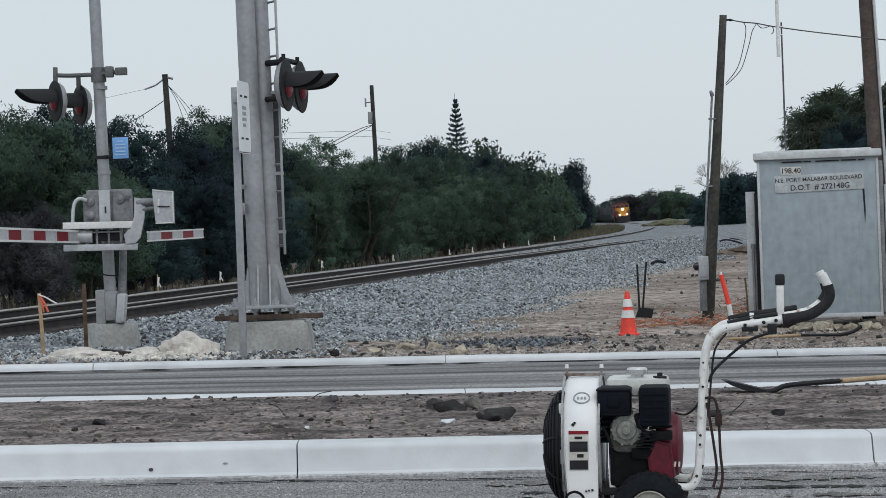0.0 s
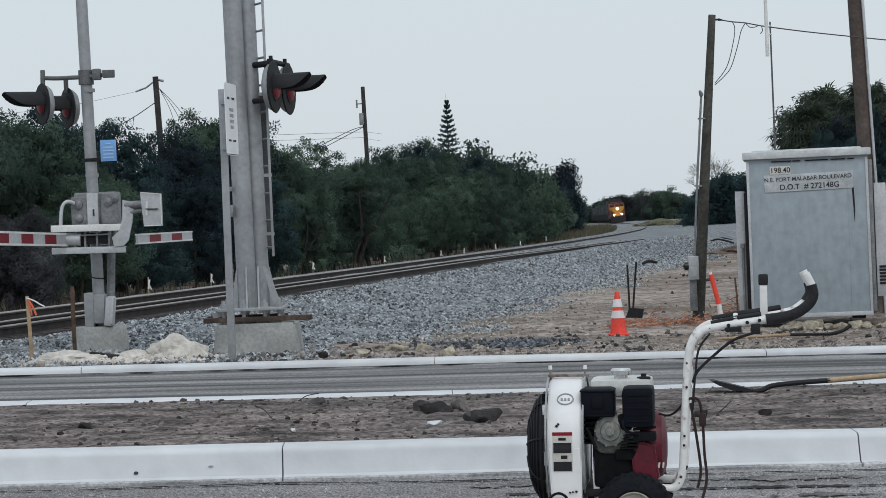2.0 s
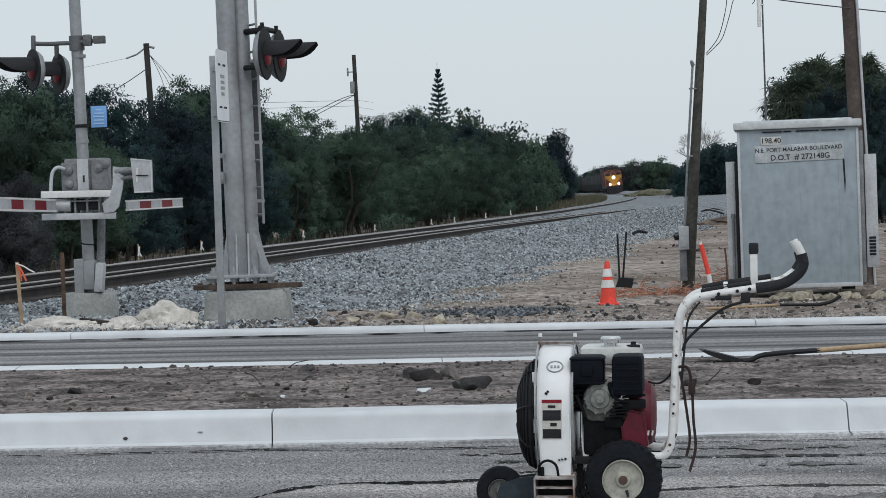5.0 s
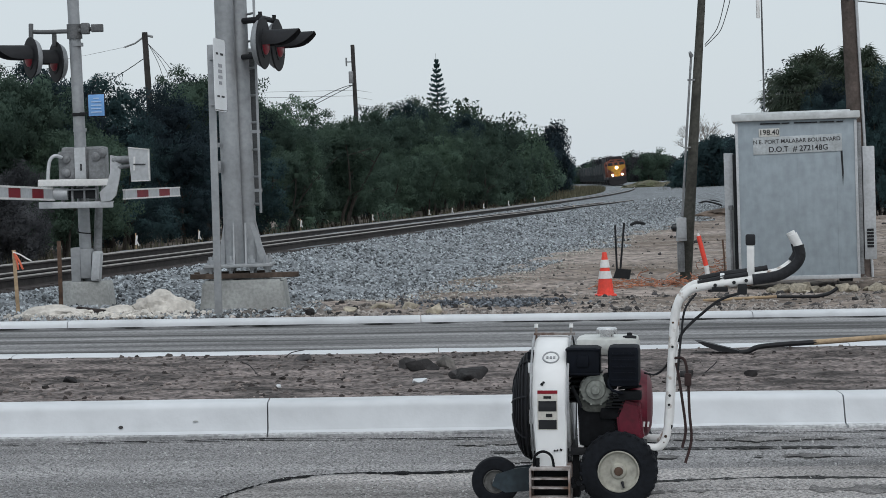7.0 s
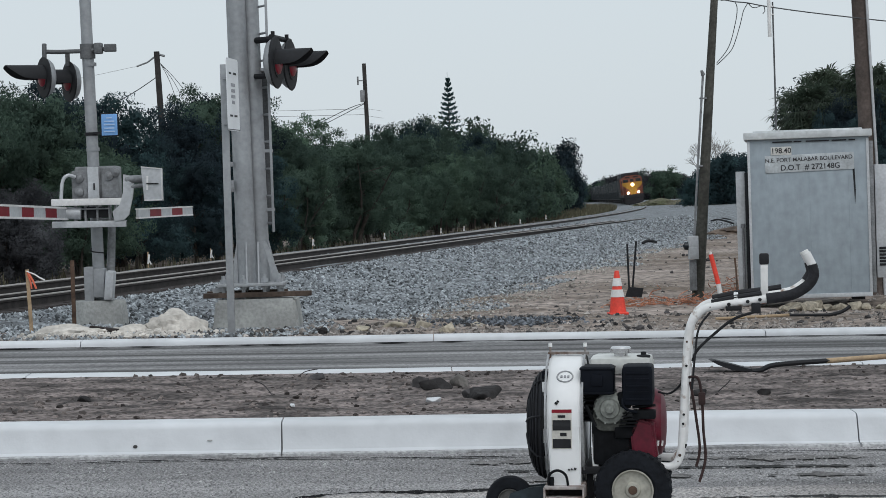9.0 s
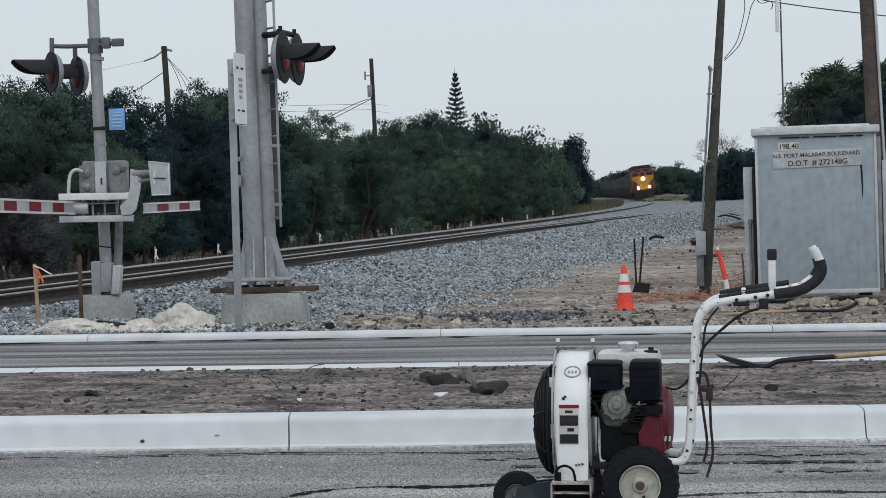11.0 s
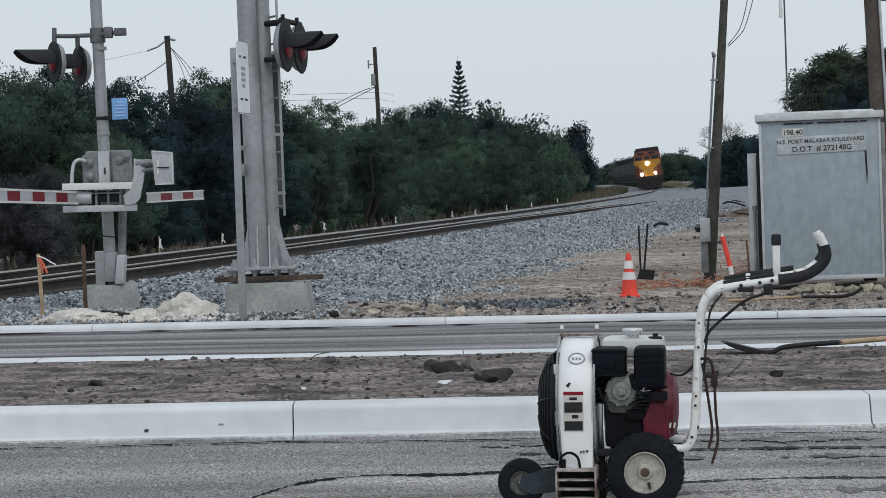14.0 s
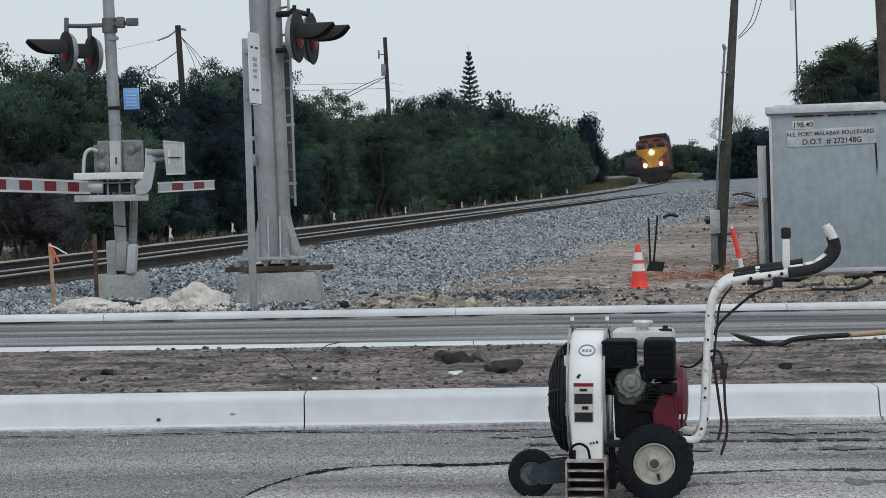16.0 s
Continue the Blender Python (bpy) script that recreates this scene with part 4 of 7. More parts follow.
    rod(bm, (-3.83, 26.7, 2.28), (-3.83, 26.7, 2.32), 0.078, 0.078, 20)
    at_world("notice_clamp", bm, BLACK, g)


def build_cantilever():
    g = thing("cantilever_signal", pose(-1.86, 25.0, 0.0), "tall galvanised twin-pole cantilever signal on a concrete footing", "signal mast")
    bm = B()
    bmesh.ops.create_cone(bm, cap_ends=True, segments=4, radius1=0.70, radius2=0.61, depth=0.52, matrix=Matrix.Translation((-1.82, 25.05, 0.12)) @ Matrix.Rotation(radians(45), 4, "Z"))
    bmesh.ops.bevel(bm, geom=list(bm.edges), offset=0.025, segments=2, affect="EDGES")
    at_world("concrete_footing", bm, CONCRETE_GREY, g)
    bm = B()
    box(bm, (-1.8, 24.75, 0.425), (1.18, 0.14, 0.055), ry=0.3, bev=0.006)
    box(bm, (-1.95, 25.3, 0.43), (0.9, 0.14, 0.05), rz=3, bev=0.006)
    at_world("timber_plank", bm, mat("old_plank", (0.095, 0.07, 0.056), 0.95, var=0.4, scale=5, fine=30), g, "brown timber packing plank")
    bm = B()
    box(bm, (-1.87, 25.0, 0.535), (0.74, 0.66, 0.035), bev=0.006)
    box(bm, (-2.17, 24.78, 0.50), (0.25, 0.06, 0.05), ry=-14)
    for x in (-2.17, -1.95, -1.72, -1.56):
        for y in (24.75, 25.25):
            rod(bm, (x, y, 0.36), (x, y, 0.64), 0.022, 0.022, 8)
            rod(bm, (x, y, 0.555), (x, y, 0.6), 0.042, 0.042, 6)
            rod(bm, (x, y, 0.49), (x, y, 0.52), 0.042, 0.042, 6)
    at_world("base_plate", bm, GALV, g, "bolted steel base plate")
    for nm, x, y, r in (("mast", -1.925, 24.95, 0.107), ("rear_mast", -1.785, 25.12, 0.102)):
        bm = B()
        rod(bm, (x + 0.004, y, 0.54), (x - 0.035, y, 5.6), r, r * 0.97, 28)
        at_world(nm, bm, GALV, g)
    bm = B()
    P = Matrix(((1, 0, 0, 0), (0, 0, 1, 0), (0, 1, 0, 0), (0, 0, 0, 1)))
    for (x0, x1), y in (((-2.02, -2.1), 24.9), ((-1.68, -1.58), 25.05)):
        slab(bm, [(x0, 0.55), (x1, 0.55), (x1 * 0.75 + x0 * 0.25, 0.68), (x0, 1.02)], Matrix.Translation((0, y, 0)) @ P, 0.02)
    for x, y0 in ((-1.92, 24.72), (-1.79, 24.72)):
        slab(bm, [(y0, 0.55), (y0 + 0.14, 0.55), (y0 + 0.14, 1.0), (y0 + 0.1, 1.0)], Matrix(((0, 0, 1, x), (1, 0, 0, 0), (0, 1, 0, 0), (0, 0, 0, 1))), 0.018)
    slab(bm, [(-1.69, 1.0), (-1.73, 1.0), (-1.62, 0.55), (-1.53, 0.55)], Matrix.Translation((0, 24.8, 0)) @ P, 0.02)
    at_world("gusset", bm, GALV, g, "triangular steel gussets")
    bm = B()
    box(bm, (-2.04, 24.86, 1.62), (0.03, 0.06, 0.13), bev=0.006)
    at_world("hand_hole_cover", bm, MECH, g)
    bm = B()
    box(bm, (-2.04, 24.86, 1.86), (0.03, 0.06, 0.05), bev=0.006)
    at_world("grounding_lug", bm, MECH, g)
    # ladder beside the mast, seen almost edge on
    bm = B()
    for x, y in ((-1.82, 25.35), (-1.635, 24.98)):
        box(bm, (x + 0.02, y, 3.1), (0.028, 0.02, 4.0), bev=0.004)
    for k in range(13):
        z = 1.2 + 0.3 * k
        rod(bm, (-1.8, 25.35, z), (-1.615, 24.98, z), 0.013, 0.013, 8)
    for z in (1.35, 2.0, 2.9):
        box(bm, (-1.68, 25.1, z), (0.16, 0.04, 0.035))
    at_world("ladder", bm, GALV, g, "narrow galvanised ladder")
    bm = B()
    box(bm, (-1.675, 25.3, 2.05), (0.09, 0.012, 1.75), rz=-10)
    at_world("ladder_guard", bm, mat("guard_grey", (0.11, 0.115, 0.12), 0.7, var=0.3), g, "dark sheet ladder guard")
    # flashing lights
    bm = B()
    tube(bm, [(-1.74, 25.05, 3.22), (-1.62, 24.95, 3.22), (-1.52, 24.88, 3.22)], 0.035, 10)
    tube(bm, [(-1.56, 24.8, 3.24), (-1.48, 25.2, 3.24), (-1.4, 25.6, 3.24)], 0.03, 10)
    rod(bm, (-1.76, 25.0, 2.82), (-1.6, 24.9, 2.82), 0.03)
    for x, y in ((-1.54, 24.82), (-1.42, 25.38)):
        rod(bm, (x, y, 3.12), (x, y, 3.3), 0.022)
    box(bm, (-1.55, 24.9, 3.0), (0.1, 0.2, 0.34), bev=0.02)
    at_world("light_bracket", bm, BLACK, g, "dark pipe bracket")
    flasher(g, (-1.51, 24.8, 2.955), (0.98, -0.2, 0), 0.38, "black crossing light with dark red lens", 1.1)
    flasher(g, (-1.385, 25.35, 2.955), (0.98, -0.2, 0), 0.4, "black crossing light with dark red lens", 1.1)


def build_sign():
    g = thing("road_sign", pose(-1.99, 23.5, 0.0), "narrow white road sign on a grey square post", "road sign")
    bm = B()
    box(bm, (-1.985, 23.5, 1.4), (0.075, 0.07, 2.95), ry=0.3, bev=0.008)
    for z in (2.25, 2.72):
        rod(bm, (-1.985, 23.45, z), (-1.94, 23.44, z), 0.01)
    at_world("post", bm, GALV, g)
    m = pose(-1.9, 23.55, 2.56, 0, 0, 0) @ Matrix.Rotation(radians(82.8), 4, "Z") @ Matrix.Rotation(radians(90), 4, "X")
    bm = B()
    w, h, r = 0.29, 0.375, 0.035
    out = []
    for cx, cy, a0 in ((w - r, h - r, 0), (-w + r, h - r, 90), (-w + r, -h + r, 180), (w - r, -h + r, 270)):
        out += [(cx + r * math.cos(radians(a0 + k * 30)), cy + r * math.sin(radians(a0 + k * 30))) for k in range(4)]
    slab(bm, out, m, 0.006)
    p = at_world("panel", bm, mat("sign_white", (0.82, 0.84, 0.86), 0.45, var=0.06), g, "white panel with unreadable faded print")
    faded = mat("faded_print", (0.42, 0.43, 0.46), 0.7, var=0.3, scale=20)
    for u, z, wd, hh in ((-0.13, 0.22, 0.1, 0.022), (0.1, 0.22, 0.13, 0.022), (0.0, 0.1, 0.2, 0.035), (0.0, 0.04, 0.18, 0.035), (0.0, -0.02, 0.2, 0.035), (0.0, -0.08, 0.14, 0.035), (-0.12, -0.22, 0.12, 0.02), (0.1, -0.22, 0.14, 0.02)):
        q = m @ Vector((u, z, 0.007))
        bm = B()
        slab(bm, [(-wd / 2, -hh / 2), (wd / 2, -hh / 2), (wd / 2, hh / 2), (-wd / 2, hh / 2)], Matrix.Translation(q) @ m.to_3x3().to_4x4(), 0.002)
        at_world("print_bar", bm, INK if hh < 0.03 else faded, g, "dark print bar" if hh < 0.03 else "grey print bar", p)
    bm = B()
    slab(bm, [(-w, -0.367), (w, -0.367), (w, -0.36), (-w, -0.36)], m @ Matrix.Translation((0, 0, 0.007)), 0.002)
    at_world("border", bm, INK, g, "thin black border", p)


def text_part(name, body, size, m, material, root, parent, bold=0.014):
    cu = bpy.data.curves.new(name, "FONT")
    cu.body, cu.size, cu.extrude, cu.offset = body, size, 0.002, bold * size
    cu.align_x, cu.align_y = "CENTER", "CENTER"
    tmp = bpy.data.objects.new(name, cu)
    me = bpy.data.meshes.new_from_object(tmp)
    bpy.data.objects.remove(tmp)
    me.materials.clear()
    me.materials.append(material)
    ob = new(name, me)
    ob.parent = parent
    ob.matrix_basis = m
    return ob


def build_shed():
    g = thing("signal_shed", pose(6.05, 35.1, -0.3, 0, 0, -9), "grey aluminium railway signal shed with lettered plate, standing on rough ground", "shed")
    bm = B()
    w, d, h = 1.82, 1.82, 2.42
    box(bm, (0, 0, h / 2), (w, d, h), bev=0.012)
    part("body", bm, SHED, g)
    for x in (-0.62, 0.02, 0.6):
        bm = B()
        box(bm, (x, -d / 2, 1.1), (0.012, 0.006, 2.0), bev=0.002)
        part("panel_seam", bm, SHED, g)
    bm = B()
    for s in (-1, 1):
        box(bm, (s * (w / 2 - 0.02), -d / 2 - 0.006, 1.2), (0.04, 0.012, 2.38), bev=0.003)
    box(bm, (0, -d / 2 - 0.006, 0.03), (w, 0.02, 0.06), bev=0.004)
    part("corner_angle", bm, ALU, g)
    bm = B()
    box(bm, (0, 0, h + 0.055), (w + 0.1, d + 0.14, 0.11), bev=0.018)
    box(bm, (0, 0, h + 0.12), (w * 0.9, d * 0.9, 0.03), bev=0.01)
    part("roof", bm, mat("pale_roof", (0.6, 0.63, 0.64), 0.7, var=0.2, scale=2, fine=12), g, "pale overhanging roof lid")
    # row of thin black bars along the top of the front wall
    bm = B()
    for x, wd in ((-0.38, 0.3), (-0.15, 0.12), (0.15, 0.35), (0.47, 0.22), (0.66, 0.1)):
        box(bm, (x, -d / 2 - 0.012, h - 0.045), (wd, 0.02, 0.018), bev=0.003)
    part("eave_vent", bm, BLACK, g, "dark dashes under the eave")
    # lettered plates
    bm = B()
    box(bm, (-0.4, -d / 2 - 0.008, 2.24), (0.31, 0.008, 0.125), bev=0.002)
    p1 = part("number_board", bm, mat("plate_white", (0.66, 0.66, 0.63), 0.6, var=0.15, scale=5, fine=30), g, "white board lettered 198.40")
    bm = B()
    box(bm, (0.02, -d / 2 - 0.008, 2.05), (1.33, 0.008, 0.26), ry=-1.0, bev=0.002)
    p2 = part("name_board", bm, mat("faded_plate", (0.5, 0.54, 0.56), 0.6, var=0.2, scale=5, fine=30), g, "white board with the crossing's name and number")
    up = Matrix.Rotation(radians(90), 4, "X")
    text_part("lettering", "198.40", 0.112, Matrix.Translation((-0.4, -d / 2 - 0.0135, 2.24)) @ up, INK, g, p1)
    text_part("lettering", "N.E. PORT MALABAR BOULEVARD", 0.086, Matrix.Translation((0.01, -d / 2 - 0.0135, 2.105)) @ Matrix.Rotation(radians(-1), 4, "Y") @ up, mat("faded_ink", (0.055, 0.055, 0.06), 0.8, var=0.4, scale=9, fine=40), g, p2, 0.012)
    text_part("lettering", "D.O.T  # 272148G", 0.115, Matrix.Translation((0.03, -d / 2 - 0.0135, 1.985)) @ Matrix.Rotation(radians(-1), 4, "Y") @ up, INK, g, p2)
    bm = B()
    slab(bm, [(0.66, 1.94), (0.69, 1.94), (0.7, 1.6), (0.685, 1.4), (0.675, 1.62)], Matrix(((1, 0, 0, 0), (0, 0, 1, -d / 2 - 0.006), (0, 1, 0, 0), (0, 0, 0, 1))), 0.004)
    part("drip_stain", bm, BLACK, g, "black drip stain under the board")
    # side cabinets
    bm = B()
    box(bm, (-w / 2 - 0.12, -0.3, 1.0), (0.14, 0.7, 1.9), bev=0.01)
    c = part("side_cabinet", bm, ALU, g, "tall pale cabinet on the shed's side")
    # shade in the gap between cabinet and wall, put in as a black box
    bm = B()
    box(bm, (-w / 2 - 0.03, -0.5, 0.98), (0.05, 0.5, 1.9), bev=0.006)
    part("cabinet_gap", bm, BLACK, g, "black filler standing in for the shaded gap")
    bm = B()
    rod(bm, (-w / 2 - 0.1, -0.68, 0.1), (-w / 2 - 0.1, -0.68, 1.1), 0.02)
    rod(bm, (-w / 2 - 0.1, -0.7, 1.08), (-w / 2 - 0.1, -0.7, 1.15), 0.035)
    part("conduit", bm, MECH, g)
    bm = B()
    box(bm, (w / 2 + 0.17, -0.45, 1.13), (0.18, 0.6, 1.72), bev=0.012)
    c = part("air_conditioner", bm, ALU, g, "tall pale wall unit with a dark louvre")
    for k in range(6):
        bm = B()
        box(bm, (w / 2 + 0.17, -0.755, 0.47 + 0.05 * k), (0.1, 0.014, 0.035), bev=0.003)
        part("louvre_slat", bm, BLACK, c)
    bm = B()
    box(bm, (w / 2 + 0.035, -0.6, 1.2), (0.06, 0.4, 2.3), bev=0.006)
    part("door_frame", bm, MECH, g, "dark door frame")
    for x in (-0.7, 0.7):
        bm = B()
        box(bm, (x, -0.6, 0.0), (0.2, 0.3, 0.1), bev=0.01)
        part("skid", bm, BLACK, g)
    a = thing("antenna_mast", pose(5.75, 36.15, -0.4), "thin grey antenna mast with a white whip antenna", "antenna")
    bm = B()
    rod(bm, (0, 0, 0), (0.0, 0, 4.75), 0.018, 0.013)
    part("pole", bm, mat("dark_galv", (0.1, 0.105, 0.11), 0.7, var=0.3), a, "dark grey tube")
    bm = B()
    rod(bm, (-0.06, 0, 4.2), (-0.06, 0, 5.7), 0.03, 0.026)
    rod(bm, (-0.08, 0, 4.55), (0.02, 0, 4.55), 0.015)
    rod(bm, (-0.08, 0, 4.68), (0.02, 0, 4.68), 0.015)
    part("whip", bm, WHITE, a, "white whip antenna")


WOOD_DARK = mat("dark_old_pole", (0.05, 0.047, 0.045), 0.95, var=0.3, scale=2, fine=10)


def build_poles():
    p = thing("utility_pole", pose(4.44, 37.0, -0.42), "short leaning weathered utility pole with a meter box", "utility pole")
    bm = B()
    rod(bm, (0.045, 0, -0.3), (0.5, 0, 4.99), 0.105, 0.06, 20)
    part("post", bm, WOOD_POLE, p)
    bm = B()
    tube(bm, bend([(0.03, -0.1, 1.0), (0.145, -0.1, 2.4), (0.25, -0.1, 3.6), (0.262, -0.1, 3.7)]), 0.019)
    rod(bm, (0.262, -0.1, 3.68), (0.23, -0.14, 3.75), 0.036, 0.022)
    for z in (2.2, 3.3):
        box(bm, (0.09 + 0.09 * (z - 1.5), -0.06, z), (0.12, 0.05, 0.025))
    part("riser_conduit", bm, MECH, p, "pale grey riser conduit held by straps")
    bm = B()
    box(bm, (0.0, -0.2, 0.87), (0.165, 0.14, 0.38), bev=0.012)
    box(bm, (0.0, -0.275, 0.8), (0.12, 0.02, 0.16), bev=0.006)
    mb = part("meter_box", bm, ALU, p, "pale grey meter box")
    bm = B()
    lathe(bm, [(0.07, 0), (0.065, 0.06), (0.03, 0.08), (0, 0.085)], pose(-0.08, -0.2, 0.9) @ Matrix.Rotation(radians(-90), 4, "Y"), 16)
    part("meter", bm, GLASS_DARK, mb)
    bm = B()
    box(bm, (-0.01, -0.16, 0.42), (0.11, 0.1, 0.5), bev=0.01)
    part("breaker_box", bm, MECH, p)
    bm = B()
    rod(bm, (0.5, 0, 4.91), (0.6, 0, 4.91), 0.016)
    rod(bm, (0.6, 0, 4.91), (0.66, 0, 4.9), 0.024, 0.012)
    part("wedge_clamp", bm, BLACK, p, "dark cable clamp")
    wire = mat("weathered_wire", (0.09, 0.095, 0.1), 0.8, var=0.2)
    for pts in ([(0.83, 0.02, 4.865), (0.866, 0.02, 4.76), (0.828, 0, 4.52), (0.707, 0, 4.13), (0.5, 0, 3.87)],
                [(1.05, 0.05, 4.84), (0.97, 0.03, 4.71), (0.9, 0, 4.47), (0.78, 0, 4.13), (0.66, 0, 3.98), (0.5, 0, 3.84)],
                [(1.05, 0.05, 4.84), (1.117, 0.06, 4.77), (1.19, 0.08, 4.765), (1.27, 0.1, 4.79)],
                [(1.32, 0.12, 4.79), (1.335, 0.12, 4.71), (1.3, 0.12, 4.66)]):
        bm = B()
        tube(bm, bend(pts), 0.007, 6)
        part("service_drop", bm, wire, p, "thin loose service cable")
    q = thing("tall_utility_pole", pose(7.66, 38.0, -0.5), "tall brown wooden utility pole with a pale conduit", "utility pole")
    bm = B()
    rod(bm, (0, 0, -0.3), (-0.25, 0, 7.5), 0.145, 0.105, 20)
    part("post", bm, WOOD_BROWN, q)
    bm = B()
    rod(bm, (0.115, -0.12, 0), (-0.125, -0.12, 7.0), 0.024, 0.024)
    part("conduit", bm, ALU, q, "pale plastic conduit")
    w = thing("overhead_cable", pose(5.0, 37.0, 4.43), "black twisted overhead service cable", "cable")
    bm = B()
    tube(bm, bend([(0.09, 0, 0.05), (0.27, 0.02, 0.015), (0.49, 0.05, -0.01), (0.9, 0.25, -0.075), (2.15, 0.75, -0.225), (6, 2.2, -0.62)]), 0.01, 6)
    part("wire", bm, bpy.data.materials["weathered_wire"], w)
    for x, y, top, ht, r, lean in ((-10.72, 95, 7.85, 8.6, 0.12, -0.3), (-3.58, 160, 10.9, 12.0, 0.14, -0.1)):
        o = thing("distant_utility_pole", pose(x, y, top - ht), "dark wooden power pole behind the trees", "utility pole")
        bm = B()
        rod(bm, (0.2, 0, 0), (lean * 0.3, 0, ht), r * 1.25, r, 12)
        part("post", bm, WOOD_DARK, o)
        bm = B()
        if y < 100:
            rod(bm, (-0.05, 0, ht - 0.12), (0.25, 0, ht - 0.2), 0.05)
            for a, b in (((-0.15, 0, ht - 0.2), (-0.5, 0, ht - 0.45)), ((-0.5, 0, ht - 0.45), (-0.95, 0, ht - 0.6))):
                rod(bm, a, b, 0.035)
        else:
            box(bm, (-0.2, -0.15, ht - 2.3), (0.32, 0.3, 0.85), bev=0.05)
            rod(bm, (-0.1, 0, ht - 1.2), (-0.55, 0, ht - 1.2), 0.04)
            rod(bm, (-0.5, 0, ht - 0.9), (-0.5, 0, ht - 1.5), 0.06)
        part("insulator", bm, MECH, o)
        bm = B()
        if y < 100:
            tube(bm, bend([(0.0, 0, ht - 1.0), (-2.2, 0, ht - 2.2), (-6.5, 0, ht - 3.4)]), 0.018, 5)
            for k in range(3):
                tube(bm, bend([(0.05, 0, ht - 0.5), (0.5 + 0.2 * k, 0, ht - 1.5), (0.9 + 0.5 * k, 0, ht - 3.2)]), 0.012, 5)
            tube(bm, bend([(-0.95, 0, ht - 0.6), (-5, 0, ht - 1.2), (-12, 0, ht - 1.5)]), 0.006, 5)
        else:
            for dz in (3.3, 3.55):
                tube(bm, bend([(0, 0, ht - 2.8), (-1.6, 0, ht - dz), (-7, 0, ht - dz - 2.6)]), 0.025, 5)
            for dz in (3.2, 3.6):
                tube(bm, bend([(0, 0, ht - dz), (-9, 0, ht - dz + 0.1), (-22, 0, ht - dz + 0.4)]), 0.012, 5)
            for k in range(3):
                rod(bm, (0.1, 0, ht - 3.2 - 0.5 * k), (1.2, 0, ht - 3.4 - 0.5 * k), 0.008)
        part("wire", bm, BLACK, o)
    for x, y, top, ht in ((7.6, 330, 12.2, 12), (10.7, 300, 8.6, 9), (13.4, 300, 7.8, 9)):
        o = thing("distant_utility_pole", pose(x, y, top - ht), "dark wooden power pole behind the trees", "utility pole")
        bm = B()
        rod(bm, (0.1, 0, 0), (0, 0, ht), 0.2, 0.14, 8)
        box(bm, (0, 0, ht - 0.8), (1.1, 0.12, 0.12))
        part("post", bm, WOOD_DARK, o)


